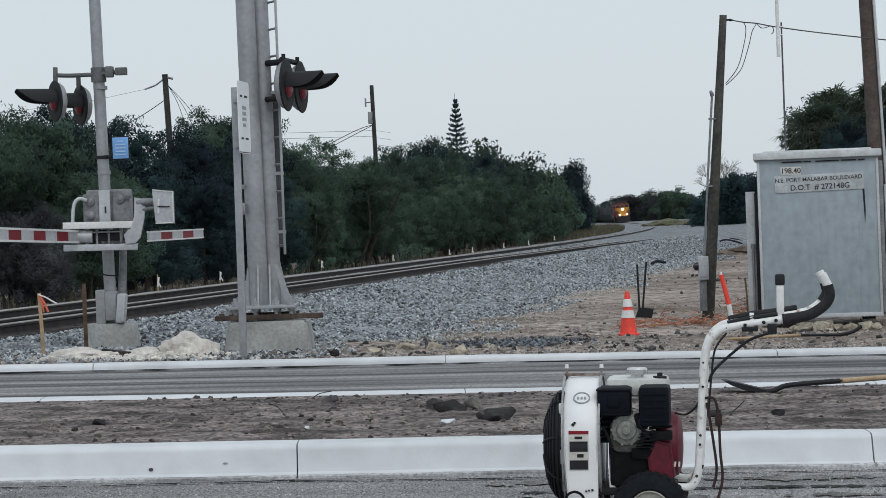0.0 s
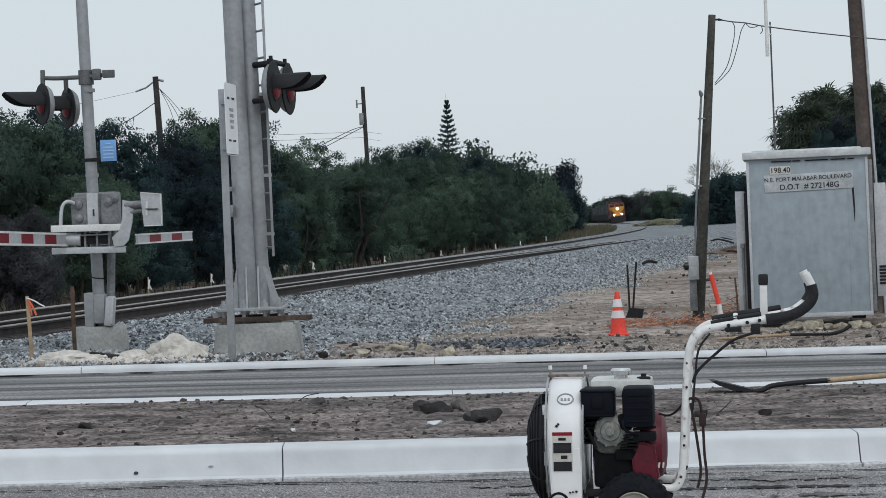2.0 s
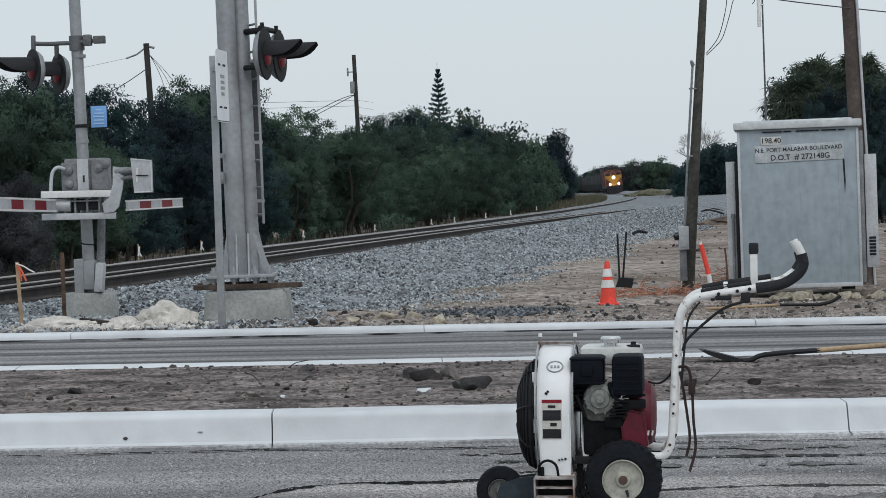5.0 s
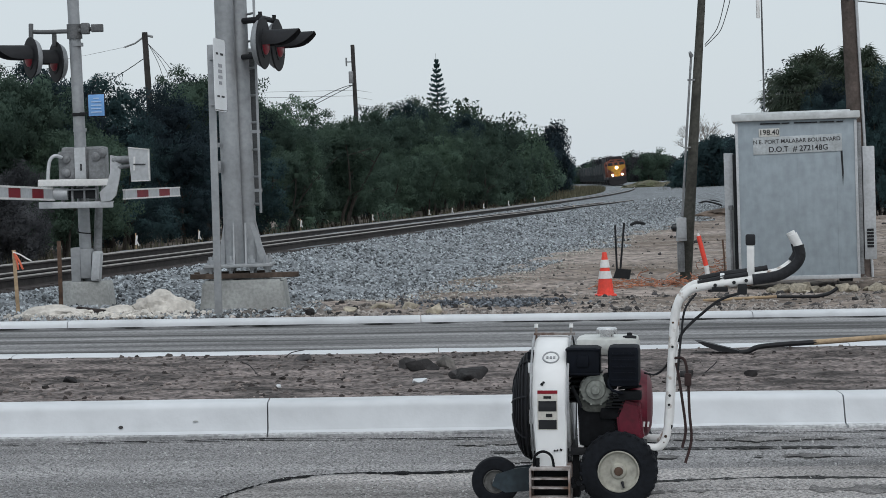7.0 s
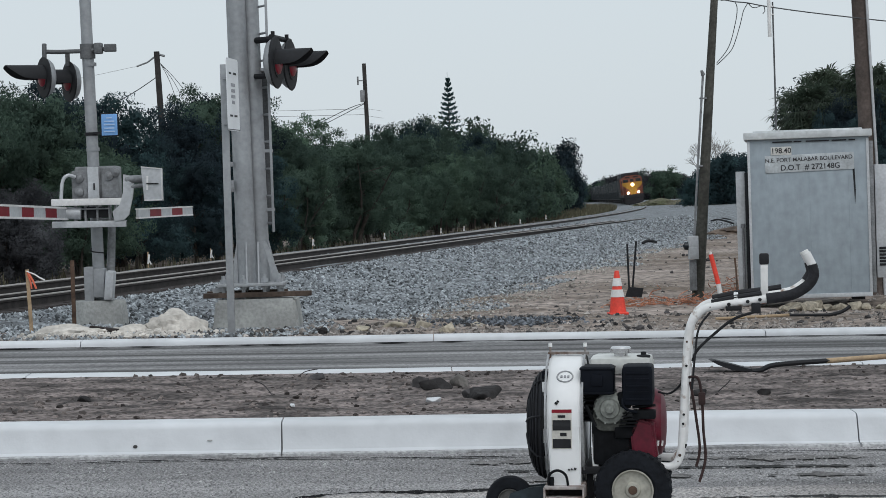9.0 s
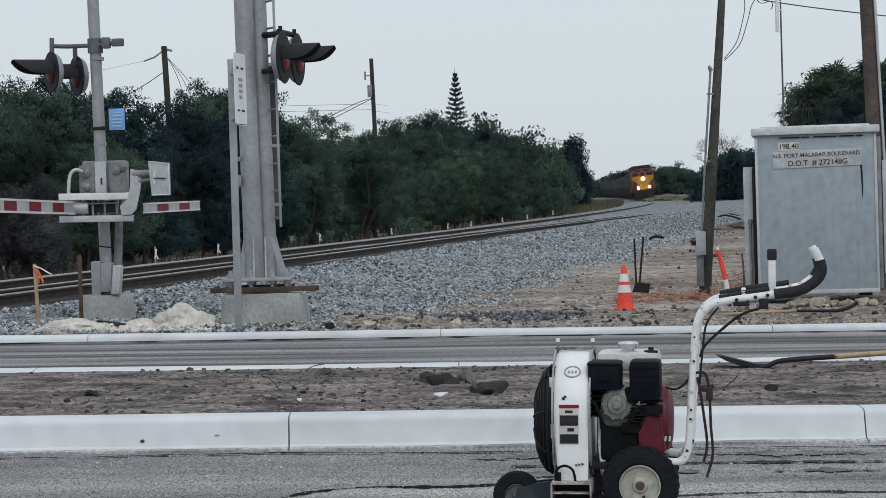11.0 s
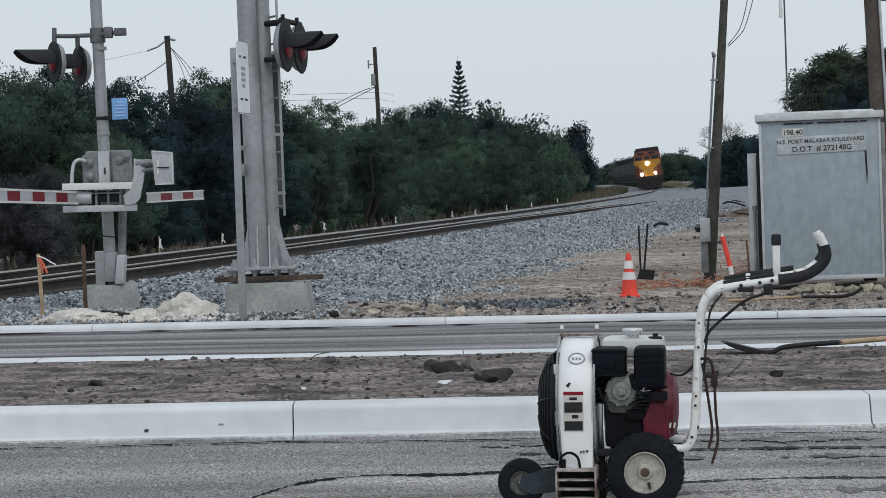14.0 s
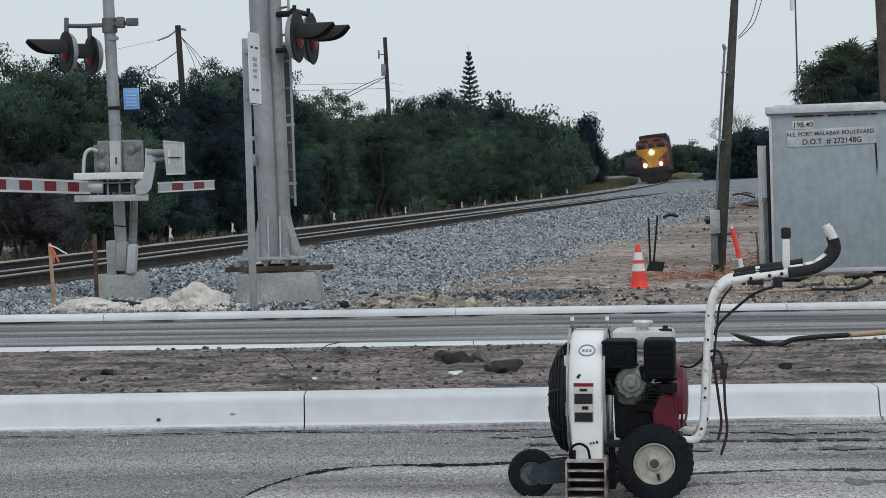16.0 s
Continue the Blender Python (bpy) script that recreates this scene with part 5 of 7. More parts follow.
def build_small():
    # traffic cone
    c = thing("traffic_cone", pose(2.85, 33.0, dirt_z(2.85, 33.0) + 0.005), "orange traffic cone with two white bands", "traffic cone")
    bm = B()
    box(bm, (0, 0, 0.015), (0.3, 0.3, 0.03), bev=0.01)
    part("base", bm, ORANGE, c)
    prof = [(0.125, 0.03), (0.105, 0.18), (0.098, 0.24), (0.074, 0.37), (0.068, 0.41), (0.048, 0.54), (0.034, 0.62), (0.03, 0.64), (0.0, 0.64)]
    bm = B()
    lathe(bm, prof, seg=20)
    part("body", bm, ORANGE, c)
    for (r0, z0), (r1, z1) in (((0.099, 0.255), (0.078, 0.365)), ((0.072, 0.415), (0.051, 0.53))):
        bm = B()
        lathe(bm, [(r0 + 0.003, z0), (r1 + 0.003, z1), (r1, z1)], seg=20)
        part("white_band", bm, WHITE, c, "white reflective band")
    # two shovels standing behind the cone
    for x, y, z1, x1, head in ((3.41, 37.2, 0.54, 3.40, True), (3.47, 37.3, 0.575, 3.56, False)):
        o = thing("shovel_standing", pose(x, y, dirt_z(x, y)), "black long-handled shovel stuck upright in the soil", "shovel")
        bm = B()
        rod(bm, (0, 0, 0.15), (x1 - x, 0, z1 - dirt_z(x, y)), 0.017)
        part("handle", bm, BLACK, o)
        if head:
            bm = B()
            slab(bm, [(-0.07, 0.07), (0.2, 0.05), (0.235, 0.205), (-0.01, 0.23)], Matrix(((1, 0, 0, 0), (0, 0, 1, -0.03), (0, 1, 0, 0), (0, 0, 0, 1))), 0.05)
            part("blade", bm, BLACK, o)
    # leaning delineator tube and iron stake
    o = thing("delineator_post", pose(4.42, 33.2, -0.42), "leaning orange and white delineator post", "delineator")
    bm = B()
    rod(bm, (-0.06, 0, 0.42), (-0.16, 0, 0.86), 0.036, 0.034, 14)
    part("tube", bm, ORANGE, o)
    bm = B()
    rod(bm, (-0.16, 0, 0.86), (-0.165, 0, 0.9), 0.022, 0.015, 10)
    part("cap", bm, WHITE, o, "white cap")
    bm = B()
    rod(bm, (-0.028, 0, 0.2), (-0.06, 0, 0.42), 0.037, 0.036, 14)
    part("white_sleeve", bm, WHITE, o, "white sleeve")
    bm = B()
    rod(bm, (0, 0, -0.05), (-0.03, 0, 0.21), 0.035, 0.025, 10)
    part("foot", bm, BLACK, o)
    o = thing("iron_stake", pose(4.66, 33.4, -0.45), "thin rusty iron stake in the soil", "stake")
    bm = B()
    tube(bm, bend([(0, 0, 0), (0.0, 0, 0.5), (-0.02, 0, 0.82)]), 0.014, 6)
    part("rod", bm, RUSTY, o)
    # surveyor's laths by the gate
    o = thing("wooden_lath", pose(-4.23, 24.5, 0.0), "pale wooden survey lath with orange ribbon", "stake")
    bm = B()
    box(bm, (-0.02, 0, 0.38), (0.04, 0.012, 0.82), ry=-2.0, bev=0.002)
    part("stake", bm, LATH, o)
    bm = B()
    tube(bm, bend([(-0.03, -0.01, 0.76), (0.02, -0.02, 0.68), (0.06, -0.02, 0.58)]), 0.012, 5)
    tube(bm, bend([(-0.03, -0.01, 0.74), (0.0, -0.02, 0.66), (0.01, -0.02, 0.58)]), 0.01, 5)
    part("ribbon", bm, mat("orange_ribbon", (0.7, 0.16, 0.09), 0.7, var=0.2), o, "pale orange ribbon")
    bm = B()
    tube(bm, bend([(-0.04, -0.01, 0.77), (0.04, -0.02, 0.74), (0.1, -0.02, 0.7), (0.155, -0.02, 0.67)]), 0.009, 5)
    part("ribbon", bm, WHITE, o, "white ribbon")
    o = thing("timber_offcut", pose(-3.37, 23.9, dirt_z(-3.37, 23.9) + 0.05, 0, 9, 0), "dark timber offcut lying beside the gate pad", "timber")
    bm = B()
    box(bm, (0, 0, 0), (0.3, 0.09, 0.045), bev=0.006)
    part("board", bm, TIE, o)
    o = thing("rusty_stake", pose(-3.93, 25.5, 0.0), "thin rusty stake beside the gate pad", "stake")
    bm = B()
    box(bm, (0, 0, 0.42), (0.045, 0.02, 0.86), bev=0.003)
    part("rod", bm, RUSTY, o)
    for x, y, z0, z1 in ((-6.81, 56.4, -0.3, 0.27), (-6.16, 66.2, -0.35, 0.1), (-3.83, 79.9, -0.4, 0.08), (-1.53, 94.3, -0.45, -0.06), (0.93, 105, -0.5, -0.08), (2.1, 110, -0.5, -0.1),
                         (3.9, 118, -0.5, -0.05), (5.6, 127, -0.55, -0.05), (7.95, 143, -0.6, -0.02), (4.9, 91.1, -0.45, -0.05), (7.12, 97.5, -0.45, 0.0)):
        o = thing("survey_stake", pose(x, y, z0 - 0.1), "short pale survey stake with ribbon beside the track", "stake", "survey stakes")
        bm = B()
        box(bm, (0, 0, (z1 - z0) / 2 + 0.05), (0.03, 0.02, z1 - z0 + 0.1), bev=0.004)
        part("stake", bm, LATH, o)
        bm = B()
        box(bm, (0.015, -0.02, (z1 - z0) * 0.75 + 0.06), (0.045, 0.02, 0.24), ry=8)
        box(bm, (0.05, -0.02, (z1 - z0) * 0.75 - 0.02), (0.03, 0.02, 0.12), ry=-25)
        part("ribbon", bm, WHITE, o, "pale ribbon")
    # tools lying on the ground
    o = thing("shovel", pose(2.62, 15.9, 0.13), "long-handled shovel with a dark blade lying on the median", "shovel")
    bm = B()
    slab(bm, [(-0.33, 0.085), (-0.3, 0.088), (-0.18, 0.055), (-0.03, 0.012), (-0.03, -0.004), (-0.18, 0.014), (-0.28, 0.055)], Matrix(((1, 0, 0, -0.27), (0, 0, 1, 0), (0, 1, 0, 0), (0, 0, 0, 1))), 0.2)
    part("blade", bm, BLACK, o)
    bm = B()
    tube(bm, bend([(-0.31, 0, 0.004), (-0.25, 0, 0.008), (-0.18, 0, 0.036), (-0.05, 0, 0.048), (0.24, 0.03, 0.056)]), 0.018)
    part("socket", bm, BLACK, o)
    bm = B()
    rod(bm, (0.22, 0.03, 0.055), (1.52, 0.12, 0.1), 0.019)
    part("handle", bm, LATH, o)
    o = thing("garden_rake", pose(3.24, 25.0, dirt_z(3.6, 25.0)), "long-handled rake lying on the rough ground", "rake")
    bm = B()
    rod(bm, (0, 0, 0.03), (0.82, 0, 0.045), 0.017)
    part("handle", bm, LATH, o)
    bm = B()
    rod(bm, (0.8, 0, 0.045), (1.3, 0, 0.03), 0.016)
    tube(bm, bend([(1.25, 0, 0.03), (1.4, 0, 0.06), (1.5, 0, 0.12)]), 0.02)
    part("head", bm, BLACK, o)
    # heaps, clods and boulders
    heap("sand_heap", -2.62, 24.0, 0.33, 0.23, SAND, "small heap of pale sand beside the footing", "sand heap", 0.5, 1)
    heap("sand_heap", -3.75, 23.7, 0.38, 0.12, SAND, "low heap of pale sand behind the kerb", "sand heap", 0.4, 4)
    heap("sand_heap", -3.1, 24.1, 0.3, 0.12, SAND, "low heap of pale sand behind the kerb", "sand heap", 0.5, 7)
    scrubby = mat("scrubby_earth", (0.125, 0.115, 0.085), 1.0, var=0.6, scale=0.8, fine=3, bump=1.0, bscale=4, tint=(0.09, 0.1, 0.05))
    brown = mat("brown_spoil", (0.19, 0.145, 0.115), 1.0, var=0.5, scale=1.2, fine=6, bump=1.0, bscale=9)
    heap("earth_mound", 32.6, 300, 4.2, 1.15, scrubby, "low mound of earth overgrown with dry scrub", "mound", 0.8, 21, 0.3)
    heap("earth_mound", 37.0, 306, 3.4, 1.1, scrubby, "low mound of earth overgrown with dry scrub", "mound", 0.8, 25, 0.3)
    heap("spoil_heap", 13.6, 92, 1.9, 0.36, brown, "heap of brown excavated soil behind the pole", "soil heap", 1.0, 29, 0.3)
    for k, (x, y, r, h) in enumerate(((0.06, 15.0, 0.1, 0.06), (-0.03, 15.2, 0.06, 0.05), (0.37, 14.3, 0.11, 0.06), (0.28, 14.35, 0.06, 0.035), (1.75, 14.4, 0.05, 0.035), (-2.2, 14.6, 0.05, 0.03), (-0.75, 15.9, 0.07, 0.03), (2.15, 14.3, 0.04, 0.03))):
        chunk("asphalt_lump", x, y, r * 1.25, h * 1.35, CLOD, "dark broken asphalt lump on the median", "asphalt lump", 10 + k)
    for k, (x, y, r, h, m) in enumerate(((0.055, 14.2, 0.07, 0.025, CONCRETE), (-0.83, 14.1, 0.022, 0.02, CONCRETE), (0.24, 15.2, 0.085, 0.07, GRAVEL), (0.24, 23.1, 0.1, 0.08, RUBBLE),
                                         (-0.02, 24.2, 0.12, 0.08, RUBBLE), (-1.05, 23.4, 0.07, 0.06, CLOD), (-1.25, 23.35, 0.06, 0.05, GRAVEL), (-1.5, 23.4, 0.08, 0.04, CLOD),
                                         (-0.93, 23.5, 0.06, 0.06, GRAVEL), (-1.7, 23.4, 0.07, 0.05, GRAVEL), (-0.3, 24.4, 0.14, 0.05, RUBBLE), (-0.65, 24.0, 0.12, 0.04, RUBBLE), (0.6, 24.6, 0.1, 0.04, RUBBLE))):
        chunk("rock", x, y, r * 1.15, h * 1.15, m, "loose angular pale rock on bare soil" if m is not CLOD else "loose dark rock on bare soil", "rock", 40 + k)
    rnd = random.Random(8)
    for k in range(28):
        r = rnd.uniform(0.07, 0.17)
        chunk("limestone_rock", 5.3 + 1.8 * rnd.random(), 33.6 - rnd.random() * 0.8, r, r * 0.75, RUBBLE, "pale yellowish limestone rock piled before the shed", "rock", 70 + k, "rocks before the shed")
    # crumpled orange safety netting
    o = thing("safety_netting", pose(4.2, 35.0, ground_z(4.2, 35) + 0.02), "crumpled faded orange safety netting on the ground", "netting")
    net = mat("orange_net", (0.52, 0.23, 0.14), 0.8, var=0.5, scale=6, fine=40)
    bm = B()
    for k in range(120):
        x = rnd.uniform(-1.3, 0.85)
        q = [Vector((x, rnd.uniform(-0.4, 0.4), rnd.uniform(0, 0.14) + (rnd.uniform(0, 0.3) if 0.4 < x < 0.85 else 0)))]
        for j in range(4):
            q.append(q[-1] + Vector((rnd.uniform(-0.12, 0.2), rnd.uniform(-0.1, 0.1), rnd.uniform(-0.06, 0.06))))
        tube(bm, [Vector((p.x, p.y, max(0.0, p.z))) for p in q], 0.007, 4)
    part("folds", bm, net, o)
    # debris on the far dirt
    for x, y, sx in ((7.9, 78, 0.5), (15.6, 118, 1.6), (17.2, 128, 1.2)):
        o = thing("bent_pipe", pose(x, y, ground_z(x, y) + 0.05), "dark bent pipe lying on the dirt", "pipe")
        bm = B()
        tube(bm, bend([(-sx / 2, 0, 0), (-sx * 0.1, 0.1, sx * 0.16), (sx * 0.2, 0.1, sx * 0.12), (sx / 2, 0, 0.02)]), 0.05, 8)
        part("pipe", bm, BLACK, o)
    for x0, y0, pts in ((-1.1, 14.6, [(0, 0, 0.1), (0.06, 0, 0.07), (0.12, -0.1, 0.01)]), (1.9, 14.4, [(-0.03, 0, 0), (0.02, 0, 0.04), (0.05, 0, 0.07)]), (-0.9, 16.2, [(0, 0, 0), (0.05, 0, 0.03), (0.14, 0, 0.045)])):
        o = thing("twig", pose(x0, y0, road_z(x0) + 0.17), "thin dark root twig sticking out of the soil", "twig")
        bm = B()
        tube(bm, bend(pts), 0.0035, 5)
        part("stem", bm, CLOD, o)


build_gate()
build_cantilever()
build_sign()
build_shed()
build_poles()
build_small()


# ---- the leaf blower ----
def wheel(root, name, c, r, w, rim, tread=26):
    """A wheel with its axle along y: tyre with tread blocks, dished rim, hub."""
    m = Matrix.Translation(c) @ Matrix.Rotation(radians(90), 4, "X")
    wh = thing(name, Matrix(), "", "")
    wh.parent = root
    h = w / 2
    bm = B()
    lathe(bm, [(rim * 1.0, -h * 0.8), (rim * 1.12, -h * 0.98), (r * 0.82, -h), (r * 0.94, -h * 0.85), (r * 0.985, -h * 0.5), (r * 0.985, h * 0.5), (r * 0.94, h * 0.85), (r * 0.82, h), (rim * 1.12, h * 0.98), (rim, h * 0.8), (rim, -h * 0.8)], m, 48)
    if tread:
        for k in range(tread):
            for s in (-1, 1):
                a = math.tau * (k + 0.25 * s) / tread
                box(bm, m @ Vector((math.cos(a) * r * 0.965, math.sin(a) * r * 0.965, s * h * 0.5)), (0.016, h * 0.75, r * 0.07), ry=-math.degrees(a) + 90, bev=0.003)
    part("tyre", bm, TYRE, wh)
    bm = B()
    lathe(bm, [(rim, -h * 0.2), (rim, h * 0.88), (rim * 0.95, h * 0.9), (rim * 0.86, h * 0.62), (rim * 0.4, h * 0.5), (rim * 0.32, h * 0.7), (rim * 0.22, h * 0.72), (0, h * 0.72)], m, 40)
    rm = part("rim", bm, RIM if tread else FRONT_RIM, wh, "off-white painted steel rim" if tread else "grey steel rim")
    bm = B()
    lathe(bm, [(rim * 0.22, h * 0.7), (rim * 0.2, h * 0.86), (rim * 0.1, h * 0.9), (0, h * 0.9)], m, 18)
    part("hub", bm, RUSTY if tread else MECH, wh)
    if tread:
        bm = B()
        rod(bm, m @ Vector((rim * 0.16, -rim * 0.5, h * 0.6)), m @ Vector((rim * 0.24, -rim * 0.78, h * 0.78)), 0.007, 0.0045, 8)
        part("valve", bm, BLACK, wh)
    return wh


FRONT_RIM = mat("dark_rim", (0.13, 0.13, 0.125), 0.6, metal=0.3, var=0.4, scale=14, fine=50)
RIM = mat("cream_rim", (0.42, 0.41, 0.355), 0.6, var=0.3, scale=8, fine=40)
BAR_WHITE = mat("rust_flecked_white", (0.74, 0.74, 0.73), 0.5, var=0.12, tint=(0.27, 0.18, 0.13), scale=18, fine=30, detail=4)
BAR_WHITE.node_tree.nodes["Color Ramp"].color_ramp.elements[0].position = 0.29
BAR_WHITE.node_tree.nodes["Color Ramp"].color_ramp.elements[1].position = 0.41
WORN_WHITE = mat("worn_white_enamel", (0.78, 0.79, 0.79), 0.4, var=0.12, scale=5, fine=6, patch=0.9)
OUTLET = mat("dirty_outlet", (0.4, 0.375, 0.365), 0.7, var=0.5, scale=14, fine=30, tint=(0.16, 0.1, 0.075))
RUST_GREY = mat("rusty_grey", (0.3, 0.29, 0.28), 0.7, var=0.5, scale=20, fine=50, tint=(0.12, 0.07, 0.05))
TANK = mat("cream_tank", (0.6, 0.61, 0.585), 0.4, var=0.15, scale=6, fine=30)
CAST = mat("cast_alloy", (0.01, 0.011, 0.013), 0.7, spec=0.12, var=0.35, scale=9, fine=50)
GRIP = mat("foam_grip", (0.02, 0.021, 0.025), 0.8, var=0.35, scale=12, fine=60, bump=0.3)
CHROME = mat("bright_cap", (0.7, 0.7, 0.7), 0.25, metal=0.9, var=0.1)
YELLOWING = mat("warning_label", (0.62, 0.6, 0.55), 0.6, var=0.15)
HOSE = mat("dark_hose", (0.04, 0.02, 0.019), 0.8, var=0.3)
GUARD_WIRE = mat("guard_wire", (0.012, 0.013, 0.017), 0.6, spec=0.3, var=0.3, scale=9, fine=40)
PLATE_DARK = mat("fork_plate", (0.03, 0.045, 0.055), 0.5, metal=0.2, var=0.3, scale=8, fine=40)


def build_blower():
    g = thing("leaf_blower", pose(0.915, 9.97, -0.018, 0, 1.03, -8), "white wheeled petrol leaf blower with black engine, parked on asphalt", "leaf blower")
    XZ = Matrix(((1, 0, 0, 0), (0, 0, 1, 0), (0, 1, 0, 0), (0, 0, 0, 1)))
    AX = Matrix.Rotation(radians(90), 4, "Y")
    wheel(g, "rear_wheel", (0.0, -0.22, 0.168), 0.168, 0.115, 0.09)
    wheel(g, "rear_wheel", (-0.02, 0.40, 0.168), 0.168, 0.115, 0.09)
    wheel(g, "front_wheel", (-0.545, -0.12, 0.107), 0.107, 0.07, 0.052, tread=0)
    # fan housing: a drum lying on its side, narrowing to the outlet
    bm = B()
    lathe(bm, [(0.0, -0.078), (0.25, -0.078), (0.272, -0.074), (0.28, -0.06), (0.281, 0.0), (0.28, 0.06), (0.272, 0.074), (0.25, 0.078), (0.0, 0.078)],
          Matrix.Translation((-0.292, 0.0, 0.455)) @ AX, 64)
    shell = part("fan_housing", bm, WORN_WHITE, g, "worn white fan housing")
    bm = B()
    slab(bm, [(-0.366, 0.455), (-0.218, 0.455), (-0.224, 0.175), (-0.348, 0.175)], Matrix.Translation((0, -0.283, 0)) @ XZ, 0.186)
    bmesh.ops.bevel(bm, geom=list(bm.edges), offset=0.007, segments=2, affect="EDGES")
    part("outlet_neck", bm, WORN_WHITE, g)
    bm = B()
    for x in (-0.373, -0.213):
        lathe(bm, [(0.279, -0.004), (0.289, -0.004), (0.289, 0.004), (0.279, 0.004)], Matrix.Translation((x, 0, 0.455)) @ AX, 64)
    part("seam_flange", bm, mat("grey_flange", (0.33, 0.34, 0.35), 0.5, var=0.3, scale=9), g, "grey seam flange")
    # intake guard, a domed black disc of rings
    bm = B()
    m = Matrix.Translation((-0.385, 0.0, 0.43)) @ Matrix.Rotation(radians(-90), 4, "Y")
    lathe(bm, [(0.236, 0.0), (0.236, 0.012), (0.222, 0.03), (0.19, 0.05), (0.14, 0.068), (0.07, 0.078), (0.0, 0.08)], m, 48)
    guard = part("intake_guard", bm, BLACK, g, "black domed intake guard")
    for r, z in ((0.24, 0.012), (0.226, 0.032), (0.208, 0.046), (0.188, 0.056), (0.165, 0.065), (0.14, 0.073), (0.11, 0.079), (0.08, 0.083)):
        bm = B()
        tube(bm, [m @ Vector((r * math.cos(math.tau * k / 40), r * math.sin(math.tau * k / 40), z)) for k in range(41)], 0.0045, 6)
        part("guard_ring", bm, GUARD_WIRE, guard)
    for k in range(8):
        a = math.tau * (k + 0.3) / 8
        bm = B()
        tube(bm, [m @ Vector((r * math.cos(a), r * math.sin(a), z + 0.004)) for r, z in ((0.242, 0.0), (0.226, 0.032), (0.188, 0.056), (0.14, 0.073), (0.07, 0.084))], 0.005, 6)
        part("guard_spoke", bm, GUARD_WIRE, guard)
    for y, z in ((-0.17, 0.6), (-0.22, 0.4), (-0.12, 0.27)):
        bm = B()
        box(bm, (-0.378, y, z), (0.03, 0.014, 0.06), bev=0.004)
        part("standoff", bm, WORN_WHITE, guard, "white standoff tab")
    for y, z in ((-0.2, 0.52), (-0.15, 0.42), (-0.1, 0.32), (-0.16, 0.66)):
        bm = B()
        box(bm, (-0.38, y, z), (0.03, 0.02, 0.035), bev=0.005)
        part("guard_clip", bm, ENGINE_BLACK, g)
    # outlet with louvres
    bm = B()
    for x in (-0.376, -0.208):
        box(bm, (x, -0.23, 0.105), (0.008, 0.22, 0.165), bev=0.002)
    for z in (0.025, 0.187):
        box(bm, (-0.292, -0.23, z), (0.17, 0.22, 0.012), bev=0.003)
    outlet = part("outlet", bm, OUTLET, g, "dirty white air outlet")
    # black plate across the throat, standing in for the shade inside the outlet
    bm = B()
    box(bm, (-0.292, -0.16, 0.105), (0.16, 0.02, 0.155))
    part("outlet_throat", bm, BLACK, outlet)
    for z in (0.065, 0.105, 0.145):
        bm = B()
        box(bm, (-0.292, -0.315, z), (0.158, 0.035, 0.005), rx=8, bev=0.0015)
        part("louvre", bm, OUTLET, outlet)
    # front fork
    bm = B()
    slab(bm, [(-0.56, 0.09), (-0.54, 0.14), (-0.46, 0.165), (-0.37, 0.175), (-0.37, 0.07), (-0.5, 0.06)], Matrix.Translation((0, -0.155, 0)) @ XZ, 0.012)
    slab(bm, [(-0.56, 0.09), (-0.54, 0.14), (-0.46, 0.165), (-0.37, 0.175), (-0.37, 0.07), (-0.5, 0.06)], Matrix.Translation((0, -0.075, 0)) @ XZ, 0.012)
    part("front_fork", bm, PLATE_DARK, g, "dark steel front fork")
    bm = B()
    tube(bm, bend([(-0.36, -0.29, 0.19), (-0.355, -0.31, 0.24), (-0.32, -0.31, 0.26), (-0.285, -0.31, 0.24), (-0.275, -0.3, 0.19)]), 0.006, 8)
    rod(bm, (-0.345, -0.3, 0.16), (-0.345, -0.3, 0.23), 0.009)
    part("flap_lever", bm, CAST, g, "bent wire lever")
    # top bracket and labels
    bm = B()
    box(bm, (-0.285, -0.03, 0.745), (0.18, 0.02, 0.012))
    for x in (-0.366, -0.212):
        rod(bm, (x, -0.03, 0.72), (x, -0.03, 0.775), 0.005)
    bracket = part("top_bracket", bm, RUST_GREY, g, "grey rusty top bracket")
    for x in (-0.366, -0.212):
        bm = B()
        rod(bm, (x, -0.03, 0.773), (x, -0.03, 0.79), 0.009, 0.008)
        part("bracket_cap", bm, WHITE, bracket, "white cap")

    def on_shell(x0, x1, z0, z1, material, name, parent, lift, label=""):
        bm = B()
        rows = []
        for k in range(7):
            z = z0 + (z1 - z0) * k / 6
            y = -(math.sqrt(max(0.0, 0.281**2 - (z - 0.455) ** 2)) if z > 0.455 else 0.2845) - lift
            rows.append([bm.verts.new((x, y, z)) for x in (x0, (x0 + x1) / 2, x1)] + [bm.verts.new((x, y + 0.008, z)) for x in (x1, (x0 + x1) / 2, x0)])
        for p, q in zip(rows, rows[1:]):
            for i in range(6):
                bm.faces.new((p[i], p[(i + 1) % 6], q[(i + 1) % 6], q[i]))
        bm.faces.new(rows[0])
        bm.faces.new(rows[-1][::-1])
        return part(name, bm, material, parent, label)

    lab = on_shell(-0.344, -0.258, 0.35, 0.518, YELLOWING, "warning_label", g, 0.001, "white, red and black warning label")
    on_shell(-0.344, -0.258, 0.505, 0.519, RED, "label_band", lab, 0.0025, "red band")
    on_shell(-0.34, -0.262, 0.43, 0.474, BLACK, "label_panel", lab, 0.0025, "black picture panel")
